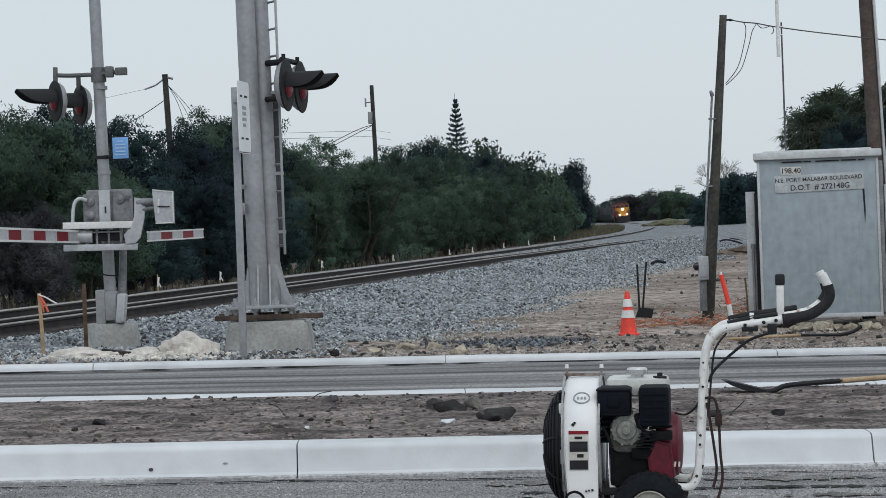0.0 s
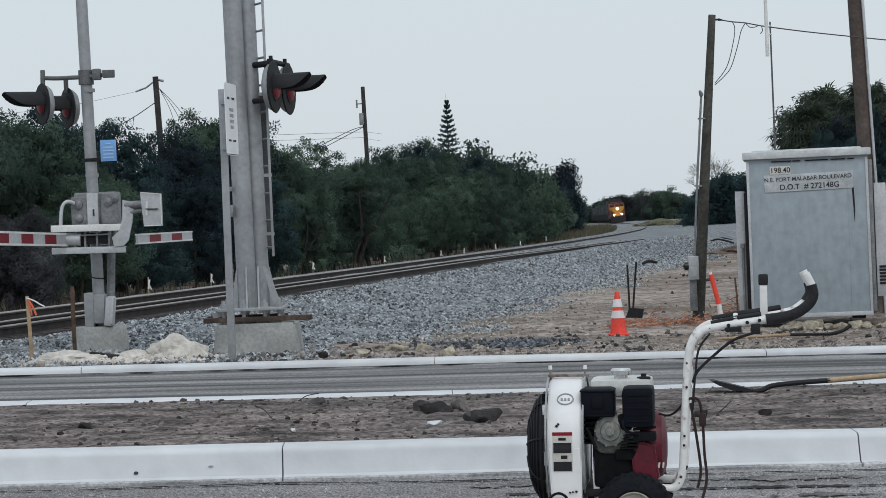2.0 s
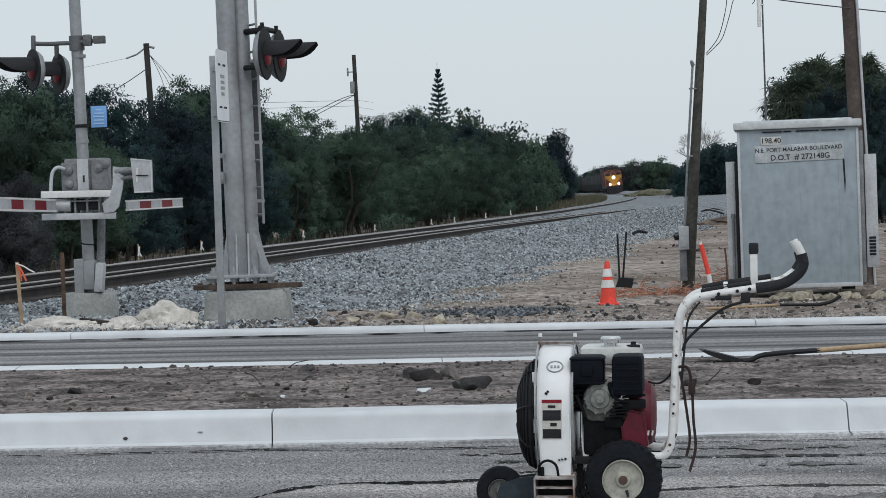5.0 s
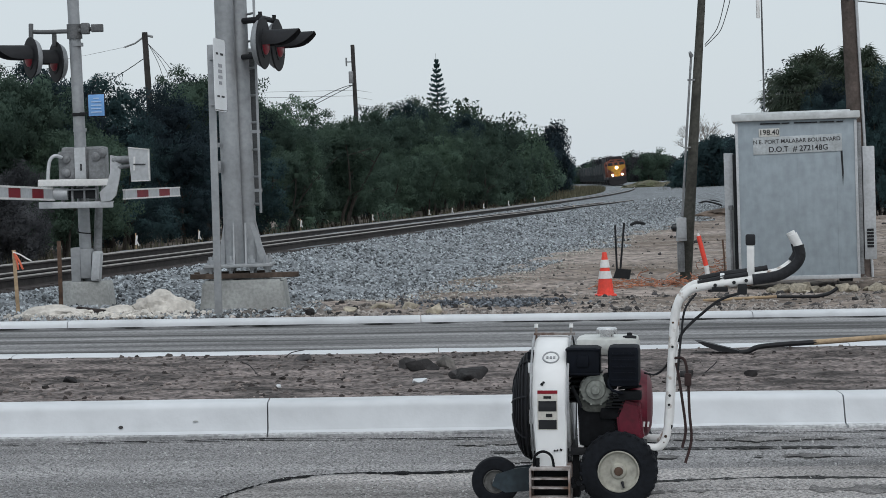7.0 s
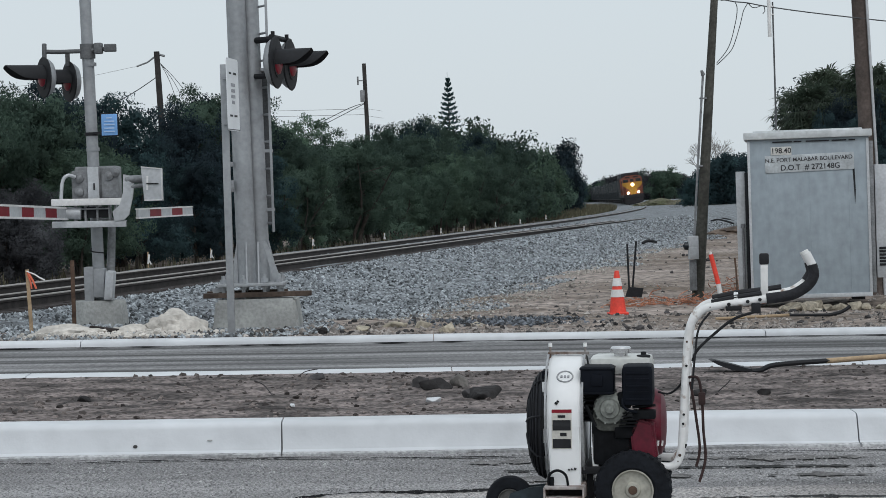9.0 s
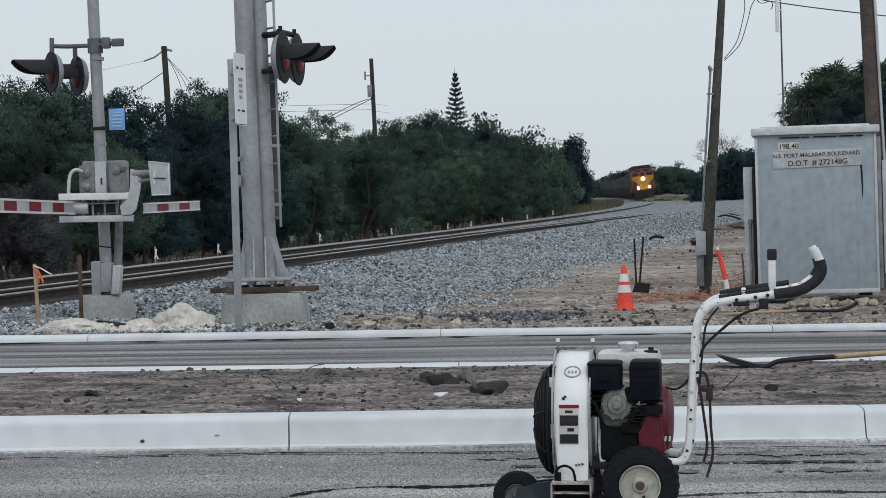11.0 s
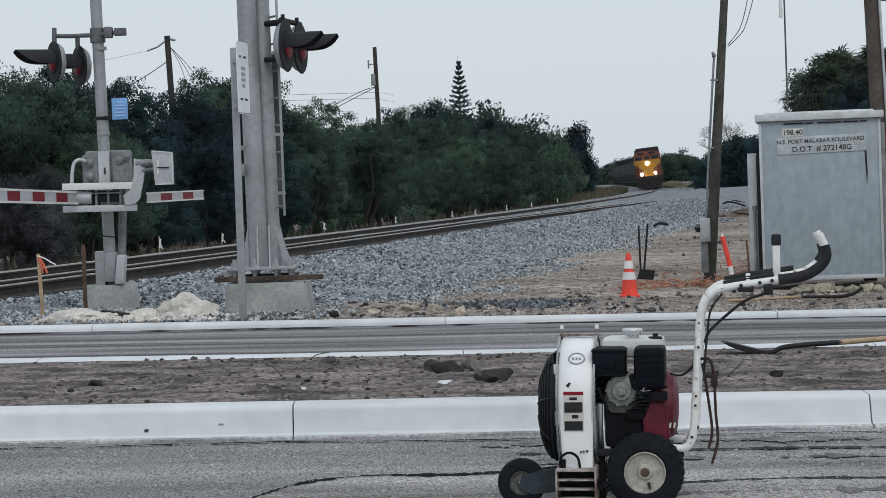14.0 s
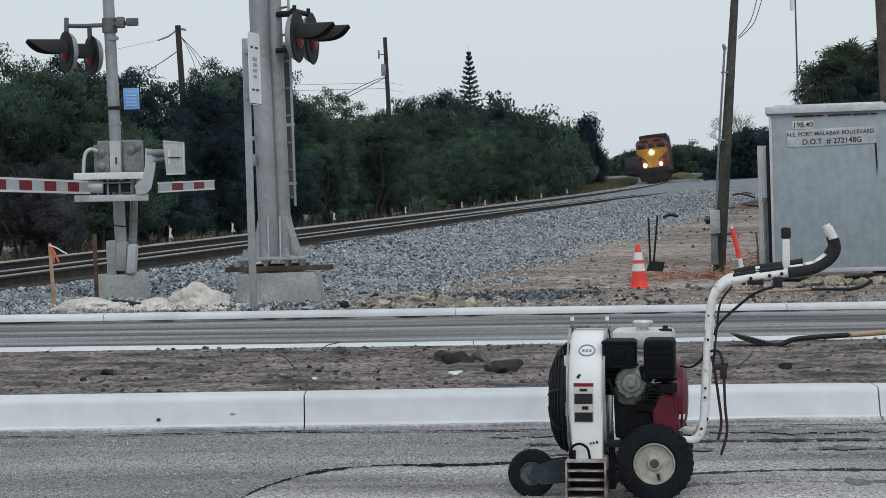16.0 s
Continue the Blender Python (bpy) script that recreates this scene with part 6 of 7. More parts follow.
    on_shell(-0.34, -0.262, 0.353, 0.393, BLACK, "label_panel", lab, 0.0025, "black picture panel")
    on_shell(-0.318, -0.285, 0.484, 0.495, BLACK, "label_mark", lab, 0.0025)
    on_shell(-0.308, -0.28, 0.405, 0.42, BLACK, "label_mark", lab, 0.0025)
    bm = B()
    pts = []
    for k in range(33):
        a = math.tau * k / 32
        z = 0.655 + 0.021 * math.sin(a)
        pts.append((-0.29 + 0.034 * math.cos(a), -math.sqrt(0.281**2 - (z - 0.455) ** 2) - 0.002, z))
    tube(bm, pts, 0.0035, 5)
    for dx in (-0.015, 0.0, 0.015):
        z = 0.655
        box(bm, (-0.29 + dx, -math.sqrt(0.281**2 - (z - 0.455) ** 2) - 0.003, z), (0.009, 0.004, 0.012), rx=-45)
    part("oval_emblem", bm, mat("grey_print", (0.3, 0.31, 0.32), 0.6, var=0.2), g, "grey oval emblem")
    bm = B()
    for x, z, s in ((-0.325, 0.545, 0.012), (-0.318, 0.553, 0.01), (-0.26, 0.262, 0.008), (-0.245, 0.264, 0.01), (-0.272, 0.26, 0.008)):
        box(bm, (x, -math.sqrt(max(0.06, 0.281**2 - (z - 0.455) ** 2)) - 0.002 if z > 0.46 else -0.286, z), (s, 0.006, s * 0.8), ry=30)
    part("paint_chip", bm, BLACK, g, "dark paint chips")
    # engine
    bm = B()
    box(bm, (-0.07, 0.0, 0.245), (0.36, 0.4, 0.03), bev=0.006)
    box(bm, (0.0, 0.02, 0.19), (0.05, 0.5, 0.05), bev=0.008)
    box(bm, (-0.19, -0.1, 0.14), (0.03, 0.1, 0.2), bev=0.005)
    rod(bm, (0.0, -0.26, 0.168), (-0.02, 0.44, 0.168), 0.012)
    part("deck", bm, BLACK, g, "dark steel engine deck")
    bm = B()
    box(bm, (-0.07, -0.02, 0.37), (0.22, 0.3, 0.22), bev=0.03)
    for k in range(6):
        box(bm, (-0.15, -0.05, 0.46 + 0.022 * k), (0.14, 0.24, 0.008))
    box(bm, (-0.03, -0.14, 0.41), (0.1, 0.1, 0.05), bev=0.01)
    eng = part("crankcase", bm, CAST, g, "dark cast engine block with fins")
    bm = B()
    m = Matrix.Translation((-0.097, -0.17, 0.515)) @ Matrix.Rotation(radians(90), 4, "X")
    lathe(bm, [(0.072, 0), (0.072, 0.02), (0.064, 0.035), (0.045, 0.04), (0.04, 0.05), (0.02, 0.052), (0.018, 0.06), (0.0, 0.06)], m, 28)
    for k in range(10):
        a = math.tau * k / 10
        box(bm, m @ Vector((0.066 * math.cos(a), 0.066 * math.sin(a), 0.03)), (0.008, 0.012, 0.008))
    part("round_cover", bm, mat("pale_alloy", (0.27, 0.285, 0.26), 0.55, metal=0.2, var=0.4, scale=12), g, "round pale alloy cover")
    bm = B()
    slab(bm, [(-0.175, 0.475), (-0.165, 0.51), (-0.03, 0.51), (-0.02, 0.475), (-0.035, 0.43), (-0.06, 0.415), (-0.135, 0.415), (-0.16, 0.43)], Matrix.Translation((0, -0.185, 0)) @ XZ, 0.05)
    bmesh.ops.bevel(bm, geom=list(bm.edges), offset=0.006, segments=2, affect="EDGES")
    part("lower_shroud", bm, mat("oily_alloy", (0.12, 0.125, 0.11), 0.6, metal=0.2, var=0.5, scale=14), g, "oily grey alloy shroud")
    for k in range(5):
        bm = B()
        box(bm, (-0.02 + 0.004 * k, -0.2, 0.44 + 0.014 * k), (0.075, 0.03, 0.005))
        part("cooling_fin", bm, CAST, g)
    bm = B()
    tube(bm, bend([(-0.01, -0.2, 0.58), (-0.04, -0.23, 0.56), (-0.03, -0.235, 0.52), (0.02, -0.22, 0.5)]), 0.006, 8)
    part("spark_lead", bm, ENGINE_BLACK, g, "black spark plug lead")
    bm = B()
    slab(bm, [(0.02, 0.47), (0.09, 0.45), (0.11, 0.3), (0.07, 0.27), (0.0, 0.3), (-0.01, 0.4)], Matrix.Translation((0, -0.2, 0)) @ XZ, 0.08)
    bmesh.ops.bevel(bm, geom=list(bm.edges), offset=0.01, segments=2, affect="EDGES")
    part("side_shroud", bm, ENGINE_RED, g, "dark red side shroud")
    bm = B()
    box(bm, (-0.15, -0.15, 0.638), (0.145, 0.16, 0.125), bev=0.018)
    for z in (0.585, 0.69):
        box(bm, (-0.15, -0.152, z), (0.15, 0.166, 0.008), bev=0.003)
    box(bm, (-0.15, -0.233, 0.64), (0.05, 0.01, 0.05), bev=0.004)
    part("air_cleaner", bm, ENGINE_BLACK, g, "black air cleaner box")
    bm = B()
    box(bm, (0.025, -0.15, 0.617), (0.135, 0.18, 0.175), bev=0.022)
    for k in range(5):
        box(bm, (0.025, -0.242, 0.56 + 0.028 * k), (0.1, 0.005, 0.008))
    part("muffler_guard", bm, ENGINE_BLACK, g, "black ribbed guard")
    bm = B()
    box(bm, (-0.055, 0.03, 0.69), (0.275, 0.26, 0.08), bev=0.03)
    tank = part("fuel_tank", bm, TANK, g, "cream fuel tank")
    bm = B()
    lathe(bm, [(0.03, 0.72), (0.03, 0.742), (0.046, 0.745), (0.046, 0.765), (0.04, 0.772), (0, 0.774)], Matrix.Translation((-0.055, -0.03, 0)), 24)
    part("filler_cap", bm, CHROME, tank, "bright metal filler cap")
    bm = B()
    lathe(bm, [(0.03, 0.725), (0.03, 0.736), (0.012, 0.738), (0.012, 0.75), (0.0, 0.752)], Matrix.Translation((0.045, -0.05, 0)), 18)
    part("vent_cap", bm, BLACK, tank, "small black vent cap")
    bm = B()
    lathe(bm, [(0.0, -0.06), (0.138, -0.06), (0.15, -0.045), (0.15, 0.01), (0.138, 0.035), (0.1, 0.05), (0.05, 0.055), (0, 0.055)], Matrix.Translation((0.085, 0.0, 0.435)) @ AX, 36)
    box(bm, (0.03, -0.12, 0.38), (0.14, 0.1, 0.16), bev=0.02)
    rc = part("recoil_cover", bm, ENGINE_RED, g, "dark red recoil starter cover")
    bm = B()
    for dx in (0, 0.018):
        box(bm, (0.108 + dx, -0.158, 0.36), (0.008, 0.006, 0.022), ry=8)
    part("print_mark", bm, WHITE, rc, "small white marks")
    bm = B()
    box(bm, (0.05, -0.19, 0.49), (0.1, 0.05, 0.04), bev=0.008)
    part("carburettor_bowl", bm, CAST, g)
    bm = B()
    rod(bm, (0.0, -0.2, 0.52), (0.1, -0.2, 0.53), 0.006)
    part("throttle_rod", bm, CAST, g)
    bm = B()
    box(bm, (-0.035, -0.18, 0.55), (0.06, 0.06, 0.07), bev=0.012)
    part("carburettor", bm, CAST, g, "dark carburettor")
    bm = B()
    rod(bm, (-0.2, -0.2, 0.53), (-0.16, -0.21, 0.44), 0.008)
    part("choke_rod", bm, CAST, g)
    bm = B()
    slab(bm, [(-0.175, 0.4), (-0.165, 0.4), (-0.15, 0.3), (-0.155, 0.24), (-0.175, 0.2), (-0.18, 0.3)], Matrix.Translation((0, -0.16, 0)) @ XZ, 0.01)
    part("mount_strut", bm, WORN_WHITE, g)
    bm = B()
    for x, z in ((-0.19, 0.11), (-0.17, 0.12), (-0.155, 0.10), (-0.2, 0.13)):
        rod(bm, (x, -0.3, z), (x, -0.24, z), 0.012, 0.012, 6)
    part("bolt", bm, CAST, g)
    # handlebars
    low = [(0.05, 0, 0.275), (0.13, 0, 0.262), (0.18, 0, 0.27), (0.208, 0, 0.33), (0.218, 0, 0.45), (0.236, 0, 0.72), (0.247, 0, 0.84), (0.268, 0, 0.90), (0.315, 0, 0.943), (0.38, 0, 0.96), (0.5, 0, 0.975), (0.61, 0, 0.99)]
    grip = [(0.58, 0, 0.985), (0.66, 0, 0.995), (0.71, 0, 1.01), (0.76, 0, 1.045), (0.782, 0, 1.085), (0.774, 0, 1.13)]
    tip = [(0.776, 0, 1.125), (0.764, 0, 1.15), (0.75, 0, 1.178)]
    for y in (-0.19, 0.16):
        sh = Vector((0, y, 0))
        bm = B()
        tube(bm, [p + sh for p in bend(low if y < 0 else low[:-1] + grip[1:-2], 5)], 0.0185, 12)
        bar = part("handlebar", bm, BAR_WHITE, g, "white tubular handlebar with rust spots")
        bm = B()
        tube(bm, [p + sh for p in bend(grip if y < 0 else grip[3:], 6)], 0.0235, 12)
        part("grip", bm, GRIP, bar, "black foam grip")
        bm = B()
        tube(bm, [p + sh for p in bend(tip, 4)], 0.02, 12)
        part("bar_end", bm, WHITE, bar, "white bar end")
        for q in ((0.5, 0.974), (0.552, 0.982), (0.235, 0.70), (0.221, 0.49), (0.218, 0.45), (0.42, 0.963)):
            bm = B()
            rod(bm, (q[0], y - 0.024, q[1]), (q[0], y - 0.014, q[1]), 0.0058 if q[0] < 0.4 else 0.008, 0.005 if q[0] < 0.4 else 0.008, 8)
            part("bar_bolt", bm, BLACK, bar)
        for k in range(4):
            bm = B()
            c = bend(low, 5)[12 + (k * 13 + k * k * 3) % 36]
            lathe(bm, [(0.003 + 0.002 * (k % 3), 0), (0.003, 0.0025), (0, 0.003)], Matrix.Translation((c.x + 0.004 * math.sin(k * 5), y - 0.0185, c.z)) @ Matrix.Rotation(radians(90), 4, "X"), 7)
            part("rust_spot", bm, RUSTY, bar)
    bm = B()
    box(bm, (0.45, -0.03, 0.99), (0.02, 0.34, 0.02), bev=0.004)
    rod(bm, (0.218, -0.19, 0.45), (0.218, 0.16, 0.45), 0.012)
    part("cross_bar", bm, WORN_WHITE, g)
    bm = B()
    tube(bm, [(0.345, -0.19, 0.972), (0.45, -0.19, 0.993), (0.56, -0.19, 1.008)], 0.011, 8)
    part("control_bail", bm, BLACK, g, "black control bail")
    bm = B()
    tube(bm, [(0.345, 0.16, 0.972), (0.45, 0.16, 0.993), (0.56, 0.16, 1.005), (0.65, 0.16, 1.018)], 0.014, 8)
    part("control_bail", bm, BLACK, g, "black control bail")
    bm = B()
    box(bm, (0.572, -0.17, 1.07), (0.032, 0.02, 0.15), bev=0.006)
    lv = part("throttle_lever", bm, WHITE, g, "white lever with a black knob")
    bm = B()
    box(bm, (0.572, -0.17, 1.155), (0.042, 0.03, 0.05), bev=0.01)
    part("knob", bm, BLACK, lv)
    for c, s in (((0.535, -0.2, 0.945), (0.04, 0.03, 0.045)), ((0.44, -0.2, 0.945), (0.07, 0.03, 0.02))):
        bm = B()
        box(bm, c, s, bev=0.006)
        part("cable_clamp", bm, BLACK, g)
    for pts, r in (([(0.53, -0.21, 0.93), (0.44, -0.21, 0.90), (0.36, -0.21, 0.84), (0.285, -0.21, 0.77), (0.262, -0.2, 0.72)], 0.0065),
                   ([(0.34, -0.2, 0.93), (0.29, -0.21, 0.86), (0.272, -0.21, 0.74), (0.258, -0.21, 0.6)], 0.005),
                   ([(0.235, -0.2, 0.7), (0.21, -0.17, 0.62), (0.16, -0.14, 0.575), (0.11, -0.12, 0.58)], 0.005),
                   ([(0.23, -0.2, 0.36), (0.2, -0.19, 0.3), (0.16, -0.2, 0.25), (0.11, -0.2, 0.27)], 0.005)):
        bm = B()
        tube(bm, bend(pts), r, 6)
        part("control_cable", bm, BLACK, g, "black control cable")
    for pts in ([(0.25, -0.2, 0.63), (0.262, -0.21, 0.56), (0.276, -0.21, 0.46), (0.288, -0.21, 0.34), (0.272, -0.21, 0.265)],
                [(0.245, -0.2, 0.65), (0.285, -0.22, 0.645), (0.3, -0.22, 0.56), (0.305, -0.22, 0.42), (0.312, -0.22, 0.3), (0.285, -0.22, 0.2)]):
        bm = B()
        tube(bm, bend(pts), 0.0062, 7)
        part("hanging_hose", bm, HOSE, g, "thin dark brown hanging hose")
    bm = B()
    box(bm, (0.3, -0.22, 0.56), (0.03, 0.03, 0.055), bev=0.006)
    part("connector", bm, HOSE, g)


build_blower()


# ---- palm, pine and bare tree ----
def build_special_trees():
    rnd = random.Random(3)
    for px, py, ph, n in ((15.3, 88, 5.4, 34), (16.6, 92, 6.1, 36), (17.9, 90, 6.2, 34), (17.2, 86, 5.0, 32), (15.9, 95, 5.4, 30), (19, 94, 6.2, 30), (15.6, 87, 4.2, 30), (16.8, 89, 4.6, 30)):
        o = thing("cabbage_palm", pose(px, py, ground_z(px, py)), "cabbage palm with a dense grey-green head of fans", "palm tree", "palm clump")
        bm = B()
        rod(bm, (0, 0, -0.1), (0.1, 0, ph - 0.6), 0.19, 0.15, 12)
        part("trunk", bm, BARK, o)
        V, F = [], []
        for k in range(n * 2):
            az, el = rnd.uniform(0, 6.28), rnd.uniform(-0.75, 1.35)
            d = Vector((math.cos(az) * math.cos(el), math.sin(az) * math.cos(el), math.sin(el)))
            base = Vector((0.1, 0, ph - 0.6))
            hub = base + d * rnd.uniform(0.55, 0.95)
            side = d.cross(Vector((0, 0, 1))).normalized()
            q = len(V)
            V += [base, hub + side * 0.02, hub - side * 0.02]
            F.append((q, q + 1, q + 2))
            nb = 15
            for j in range(nb):
                a = radians(-105 + 210 * j / (nb - 1))
                ln = rnd.uniform(0.55, 0.85) * (0.75 + 0.25 * math.cos(a))
                dirn = (d * math.cos(a) + side * math.sin(a)).normalized()
                end = hub + dirn * ln - Vector((0, 0, 0.18 + 0.12 * rnd.random()))
                mid = hub + dirn * ln * 0.55
                wv = dirn.cross(d.cross(side)).normalized() * 0.035
                q = len(V)
                V += [hub, mid + wv, end, mid - wv]
                F.append((q, q + 1, q + 2, q + 3))
        cloud_part("crown", V, F, LEAF_PALM, o)
    # tall tiered pine
    o = thing("norfolk_pine", pose(2.95, 200, ground_z(2.95, 200) - 0.1), "tall slender tiered pine rising above the trees", "pine tree")
    bm = B()
    rod(bm, (0, 0, 0), (-0.15, 0, 13.3), 0.14, 0.012, 8)
    part("trunk", bm, BARK, o)
    V, F = [], []
    z = 7.4
    while z < 12.7:
        reach = 0.235 * (12.9 - z) + 0.05
        for k in range(7):
            a = math.tau * k / 7 + z
            for j in range(56):
                t = rnd.uniform(0.1, 1)
                p = Vector((-0.1 + math.cos(a) * reach * t, math.sin(a) * reach * t, z + 0.22 * t * t + rnd.uniform(-0.07, 0.11)))
                e = p + Vector((rnd.uniform(-0.13, 0.13), rnd.uniform(-0.13, 0.13), rnd.uniform(0.02, 0.14)))
                s = Vector((rnd.uniform(-0.06, 0.06), rnd.uniform(-0.06, 0.06), 0.045))
                q = len(V)
                V += [p - s, p + s, e]
                F.append((q, q + 1, q + 2))
        z += rnd.uniform(0.38, 0.46)
    cloud_part("crown", V, F, LEAF_B, o)
    # bare tree beside the pole
    o = thing("bare_tree", pose(33.6, 262, ground_z(33.6, 262)), "leafless pale grey tree among dark trees", "tree")
    bm = B()

    def limb(p, d, ln, r, depth):
        e = p + d * ln
        rod(bm, p, e, r, r * 0.65, 5, False)
        if depth:
            for _ in range(3):
                limb(e, (d + Vector((rnd.uniform(-0.8, 0.8), rnd.uniform(-0.8, 0.8), rnd.uniform(-0.25, 0.5)))).normalized(), ln * rnd.uniform(0.6, 0.82), r * 0.62, depth - 1)

    limb(Vector((0, 0, 0)), Vector((0, 0, 1)), 2.7, 0.15, 6)
    part("branches", bm, mat("pale_bark", (0.22, 0.2, 0.18), 0.95, var=0.3), o)
    # rough grass by the bend and at the foot of the trees
    rng = np.random.default_rng(2)
    V, F = [], []
    for k in range(6600):
        if k < 4500:
            y = rng.uniform(170, 420)
            x = main_x(y) - rng.uniform(3, 9)
            sz = 0.5
        elif k < 5600:
            y = 42 + 120 * rng.random() ** 1.4
            x = main_x(y) - rng.uniform(4.0, 6.5)
            sz = 0.24
        else:
            y = rng.uniform(215, 300)
            x = y * rng.uniform(0.11, 0.16)
            sz = 0.4
        z = max(rail_z(y) - 0.75, ground_z(x, y))
        a = rng.uniform(0, 6.28)
        h = sz * rng.uniform(0.5, 1.6)
        q = len(V)
        V += [(x - 0.06 * math.cos(a) * sz * 2, y, z - 0.05), (x + 0.06 * math.cos(a) * sz * 2, y + 0.03, z - 0.05), (x + rng.uniform(-0.3, 0.3) * h, y, z + h)]
        F.append((q, q + 1, q + 2))
    me = bpy.data.meshes.new("rough_grass")
    me.from_pydata(V, [], F)
    me.materials.append(GRASS)
    tagged(new("rough_grass", me), "dry yellow-green rough grass along the track", "grass", kind="stuff")


build_special_trees()


# ---- the train ----
SPEED, HEAD0, TRAIN = 17.25, 498.0, []
ARC = [(y, main_x(y)) for y in np.arange(100.0, 1100.0, 1.0)]
LEN = [0.0]
for (ya, xa), (yb, xb) in zip(ARC, ARC[1:]):
    LEN.append(LEN[-1] + math.hypot(yb - ya, xb - xa))


def rail_pose(back):
    """The pose of a vehicle's front on the main track, that many metres of rail beyond depth 100."""
    y = float(np.interp(back, LEN, [a[0] for a in ARC]))
    s = main_slope(y)
    return Matrix.Translation((main_x(y), y, rail_z(y))) @ pose(0, 0, 0, 0, 0, -math.degrees(math.atan(s))) @ pose(0, 0, 0, 0, -5.5, 0)


def bogie(root, y):
    bm = B()
    for s in (-1, 1):
        box(bm, (s * 1.05, y, 0.62), (0.16, 3.6, 0.35), bev=0.05)
    t = part("truck", bm, LOCO_DARK, root, "dark wheel truck")
    for dy in (-1.3, 0, 1.3):
        for s in (-1, 1):
            bm = B()
            rod(bm, (s * 0.68, y + dy, 0.5), (s * 0.82, y + dy, 0.5), 0.5, 0.5, 20)
            part("wheel", bm, RUST, t)


def locomotive(lit):
    o = thing("locomotive", Matrix(), "yellow and red diesel locomotive with lit headlights" if lit else "dark grey trailing diesel locomotive with a high hood", "locomotive", "train")
    XZ = Matrix(((1, 0, 0, 0), (0, 0, 1, 0), (0, 1, 0, 0), (0, 0, 0, 1)))
    bm = B()
    box(bm, (0, 11.2, 1.35), (3.0, 21.6, 0.4), bev=0.04)
    box(bm, (0, 11, 0.85), (2.4, 6.5, 0.8), bev=0.15)
    part("underframe", bm, LOCO_DARK, o)
    bm = B()
    slab(bm, [(-1.45, 0.95), (1.45, 0.95), (1.35, 0.3), (0.6, 0.12), (-0.6, 0.12), (-1.35, 0.3)], Matrix.Translation((0, 0.0, 0)) @ XZ, 0.3)
    box(bm, (0, 0.25, 1.25), (2.9, 0.5, 0.6), bev=0.05)
    for x in (-1.2, 1.2):
        for k in range(3):
            box(bm, (x, 0.4 + 0.1 * k, 0.55 + 0.28 * k), (0.5, 0.2, 0.04))
    rod(bm, (0, -0.3, 0.95), (0, 0.2, 0.95), 0.12)
    part("pilot", bm, LOCO_DARK, o, "dark snowplough pilot")
    for x in (-1, 1):
        bm = B()
        tube(bm, [(x * 1.42, 0.15, 1.5), (x * 1.42, 0.15, 2.55), (x * 1.42, 1.2, 2.6)], 0.02, 6)
        tube(bm, [(x * 1.42, 0.15, 2.5), (x * 0.75, 0.12, 2.45), (x * 0.75, 0.12, 1.5)], 0.025, 6)
        part("handrail", bm, LOCO_DARK, o)
    bm = B()
    slab(bm, [(-0.95, 1.5), (0.95, 1.5), (1.0, 2.95), (0.75, 3.2), (-0.75, 3.2), (-1.0, 2.95)], Matrix.Translation((0, 0.45, 0)) @ XZ, 1.3)
    nose = part("nose", bm, LOCO_YELLOW if lit else LOCO_RED, o, "yellow short nose" if lit else "")
    if lit:
        for s in (-1, 1):
            bm = B()
            slab(bm, [(s * 1.0, 1.5), (s * 0.35, 1.5), (s * 0.62, 2.35), (s * 1.02, 2.6)], Matrix.Translation((0, 0.42, 0)) @ XZ, 0.06)
            part("nose_flash", bm, LOCO_RED, nose, "dark red corner flash")
    bm = B()
    slab(bm, [(-1.52, 1.5), (1.52, 1.5), (1.52, 3.95), (1.35, 4.25), (0.7, 4.45), (-0.7, 4.45), (-1.35, 4.25), (-1.52, 3.95)], Matrix.Translation((0, 1.6, 0)) @ XZ, 2.6)
    cab = part("cab", bm, LOCO_RED, o, "dark red wide cab")
    if lit:
        bm = B()
        slab(bm, [(-1.5, 3.42), (1.5, 3.42), (1.5, 3.0), (0.95, 2.55), (-0.95, 2.55), (-1.5, 3.0)], Matrix.Translation((0, 1.55, 0)) @ XZ, 0.06)
        part("yellow_wing", bm, LOCO_YELLOW, cab, "yellow painted wing")
    for x, w in ((-0.95, 0.75), (0.0, 0.5), (0.95, 0.75)):
        bm = B()
        box(bm, (x, 1.57, 3.68), (w, 0.05, 0.42), bev=0.03)
        part("windscreen", bm, GLASS_DARK, cab, "dark windscreen")
    for x in (-0.62, 0.62):
        bm = B()
        box(bm, (x, 1.55, 4.2), (0.7, 0.1, 0.2), bev=0.02)
        part("indicator_box", bm, LOCO_DARK, cab)
    bm = B()
    slab(bm, [(-1.2, 1.5), (1.2, 1.5), (1.2, 4.2), (0.8, 4.5), (-0.8, 4.5), (-1.2, 4.2)], Matrix.Translation((0, 4.2, 0)) @ XZ, 17.3)
    part("long_hood", bm, LOCO_RED if lit else WAGON, o)
    if not lit:
        bm = B()
        box(bm, (0, 11.2, 3.3), (3.06, 19.0, 3.3), bev=0.1)
        part("high_hood", bm, WAGON, o, "high dark grey hood")
        for k in range(7):
            for sd in (-1, 1):
                bm = B()
                box(bm, (sd * 1.54, 3.4 + 2.6 * k, 3.2), (0.05, 1.9, 2.4), bev=0.02)
                part("hood_door", bm, LOCO_DARK, o)
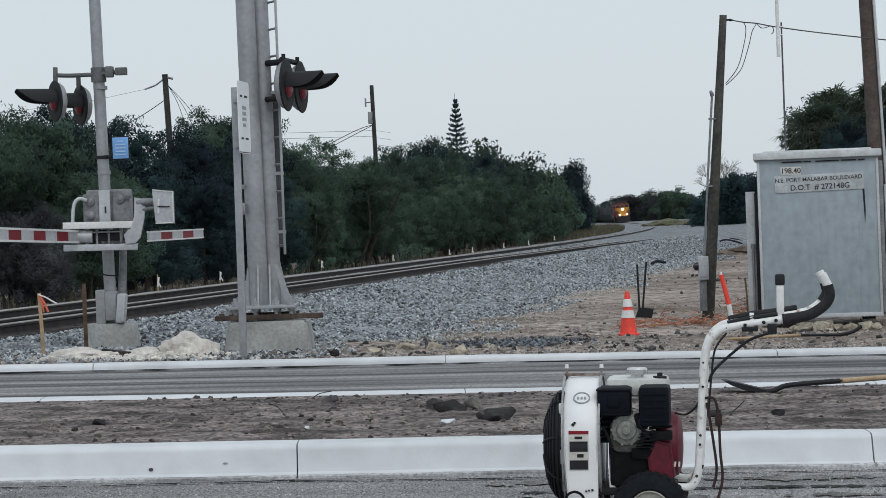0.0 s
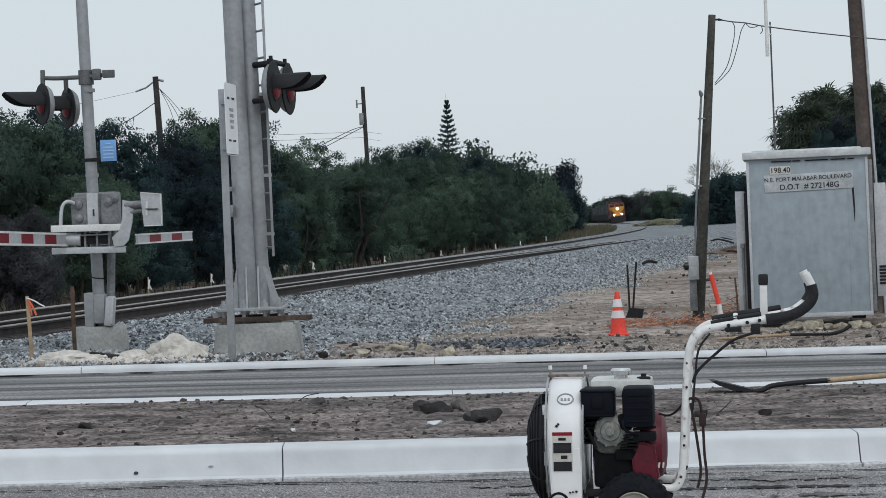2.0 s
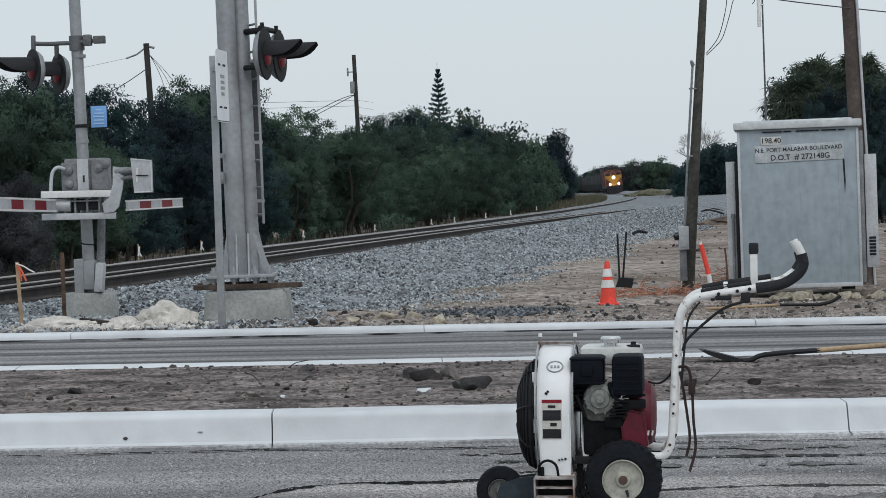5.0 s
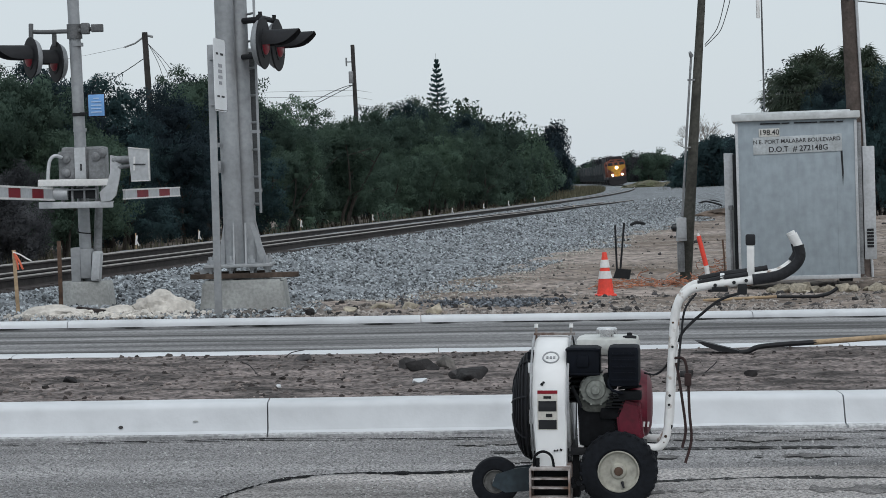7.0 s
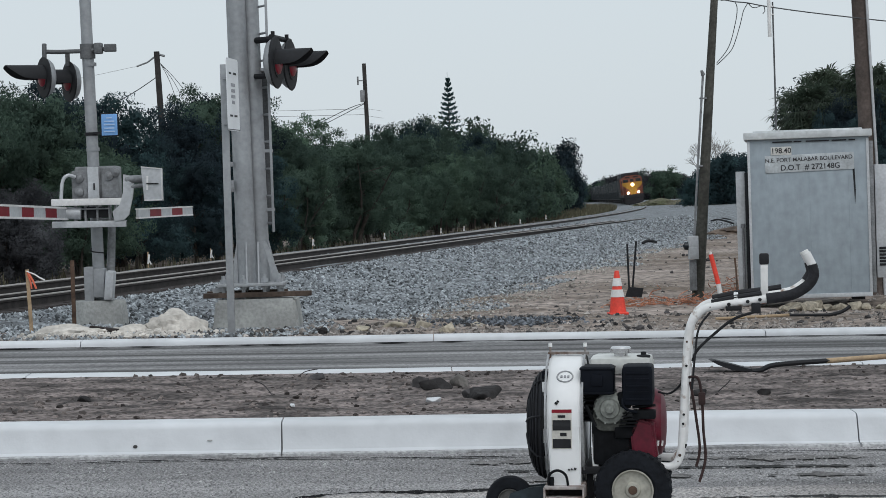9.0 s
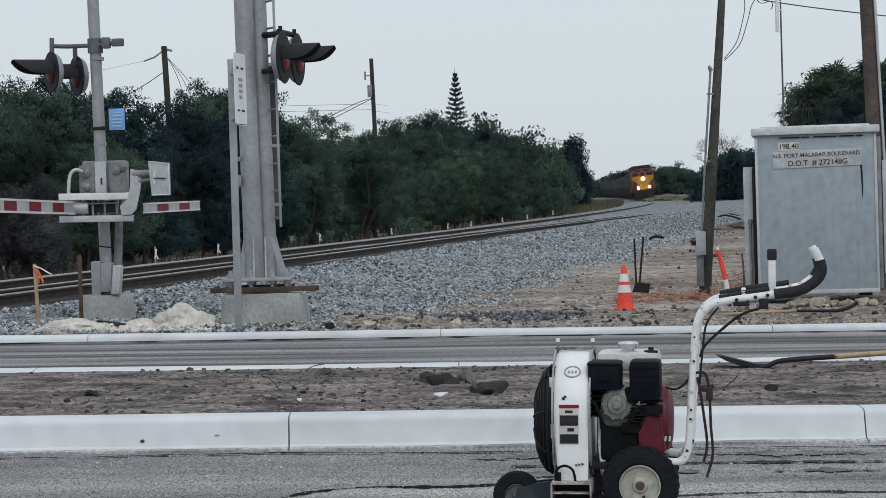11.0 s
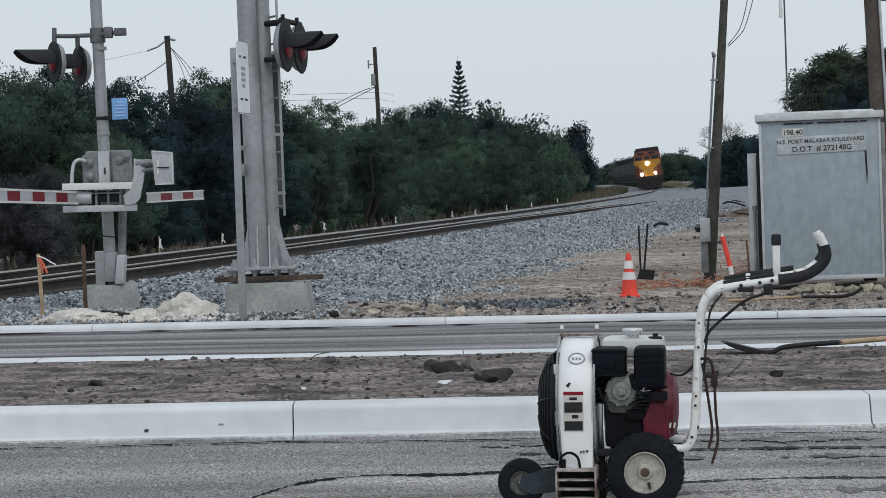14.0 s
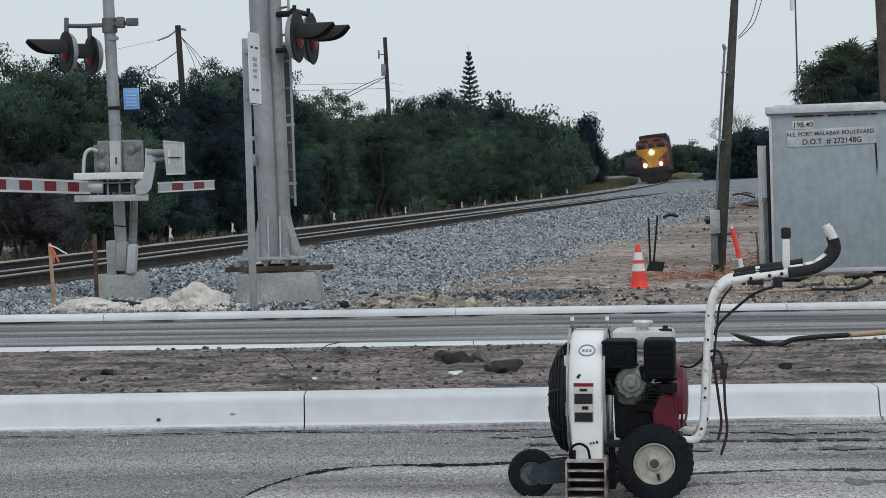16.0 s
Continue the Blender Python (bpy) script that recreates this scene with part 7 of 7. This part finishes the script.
    for nm, c, s in (("brake_box", (0, 6.5, 4.55), (2.4, 2.2, 0.5)), ("radiator", (0, 18.4, 4.62), (2.7, 5.2, 0.7)), ("air_conditioner", (0.3, 3.0, 4.62), (1.7, 0.8, 0.35))):
        bm = B()
        box(bm, c, s, bev=0.07)
        part(nm, bm, LOCO_DARK, o, "dark roof box")
    bogie(o, 4.2)
    bogie(o, 18.2)
    if lit:
        # glowing discs larger than the lamps, their size standing in for the glare
        for nm, x, z, y, r in (("headlight", 0.0, 3.05, 0.38, 0.24), ("ditch_light", -0.78, 1.83, 0.08, 0.18), ("ditch_light", 0.78, 1.83, 0.08, 0.17)):
            bm = B()
            lathe(bm, [(r, 0), (r, 0.05), (r * 0.8, 0.09), (0, 0.11)], Matrix.Translation((x, y, z)) @ Matrix.Rotation(radians(90), 4, "X"), 20)
            part(nm, bm, HEADLIGHT, o, "bright warm lamp")
    return o


def wagon(kind):
    o = thing("container_wagon", Matrix(), "dark grey freight wagon carrying containers" if kind else "low grey freight wagon with ribbed sides", "freight wagon", "train")
    bm = B()
    box(bm, (0, 9.6, 1.0), (2.7, 19.0, 0.5), bev=0.05)
    for k in range(16):
        for s in (-1, 1):
            box(bm, (s * 1.36, 1 + 1.15 * k, 1.5), (0.08, 0.1, 1.3))
    part("well", bm, WAGON, o)
    for k, (y, ln) in enumerate(((9.6, 16.2),) if kind else ((5.2, 6.1), (13.4, 6.1))):
        bm = B()
        h = 2.9 if kind else 2.5
        box(bm, (0, y, 1.35 + h / 2), (2.44, ln, h), bev=0.03)
        for j in range(int(ln / 0.45)):
            for s in (-1, 1):
                box(bm, (s * 1.23, y - ln / 2 + 0.3 + 0.45 * j, 1.35 + h / 2), (0.04, 0.2, h * 0.92))
        part("container", bm, mat("container_paint", ((0.036, 0.047, 0.053) if kind else (0.055, 0.064, 0.07)), 0.75, var=0.3, scale=0.6, fine=5), o, "dull grey-green container")
    for y in (2.0, 17.2):
        bm = B()
        for dy in (-0.85, 0.85):
            for s in (-1, 1):
                rod(bm, (s * 0.68, y + dy, 0.42), (s * 0.82, y + dy, 0.42), 0.42, 0.42, 16)
        box(bm, (0, y, 0.5), (2.2, 2.2, 0.25), bev=0.04)
        part("truck", bm, LOCO_DARK, o)
    return o


def build_train():
    TRAIN.append((locomotive(True), 0.0))
    TRAIN.append((locomotive(False), 23.0))
    a, b = wagon(1), wagon(0)
    TRAIN.append((b, 46.0))
    TRAIN.append((a, 66.0))
    for k in range(12):
        TRAIN.append((copy_thing(a if k % 3 else b, Matrix()), 86.0 + 20.0 * k))


build_train()


def motions():
    head0 = float(np.interp(HEAD0, [a[0] for a in ARC], LEN))
    for ob, behind in TRAIN:
        walk(ob, [(t, rail_pose(head0 - SPEED * t * 1.006 + behind)) for t in range(0, 17)])


motions()
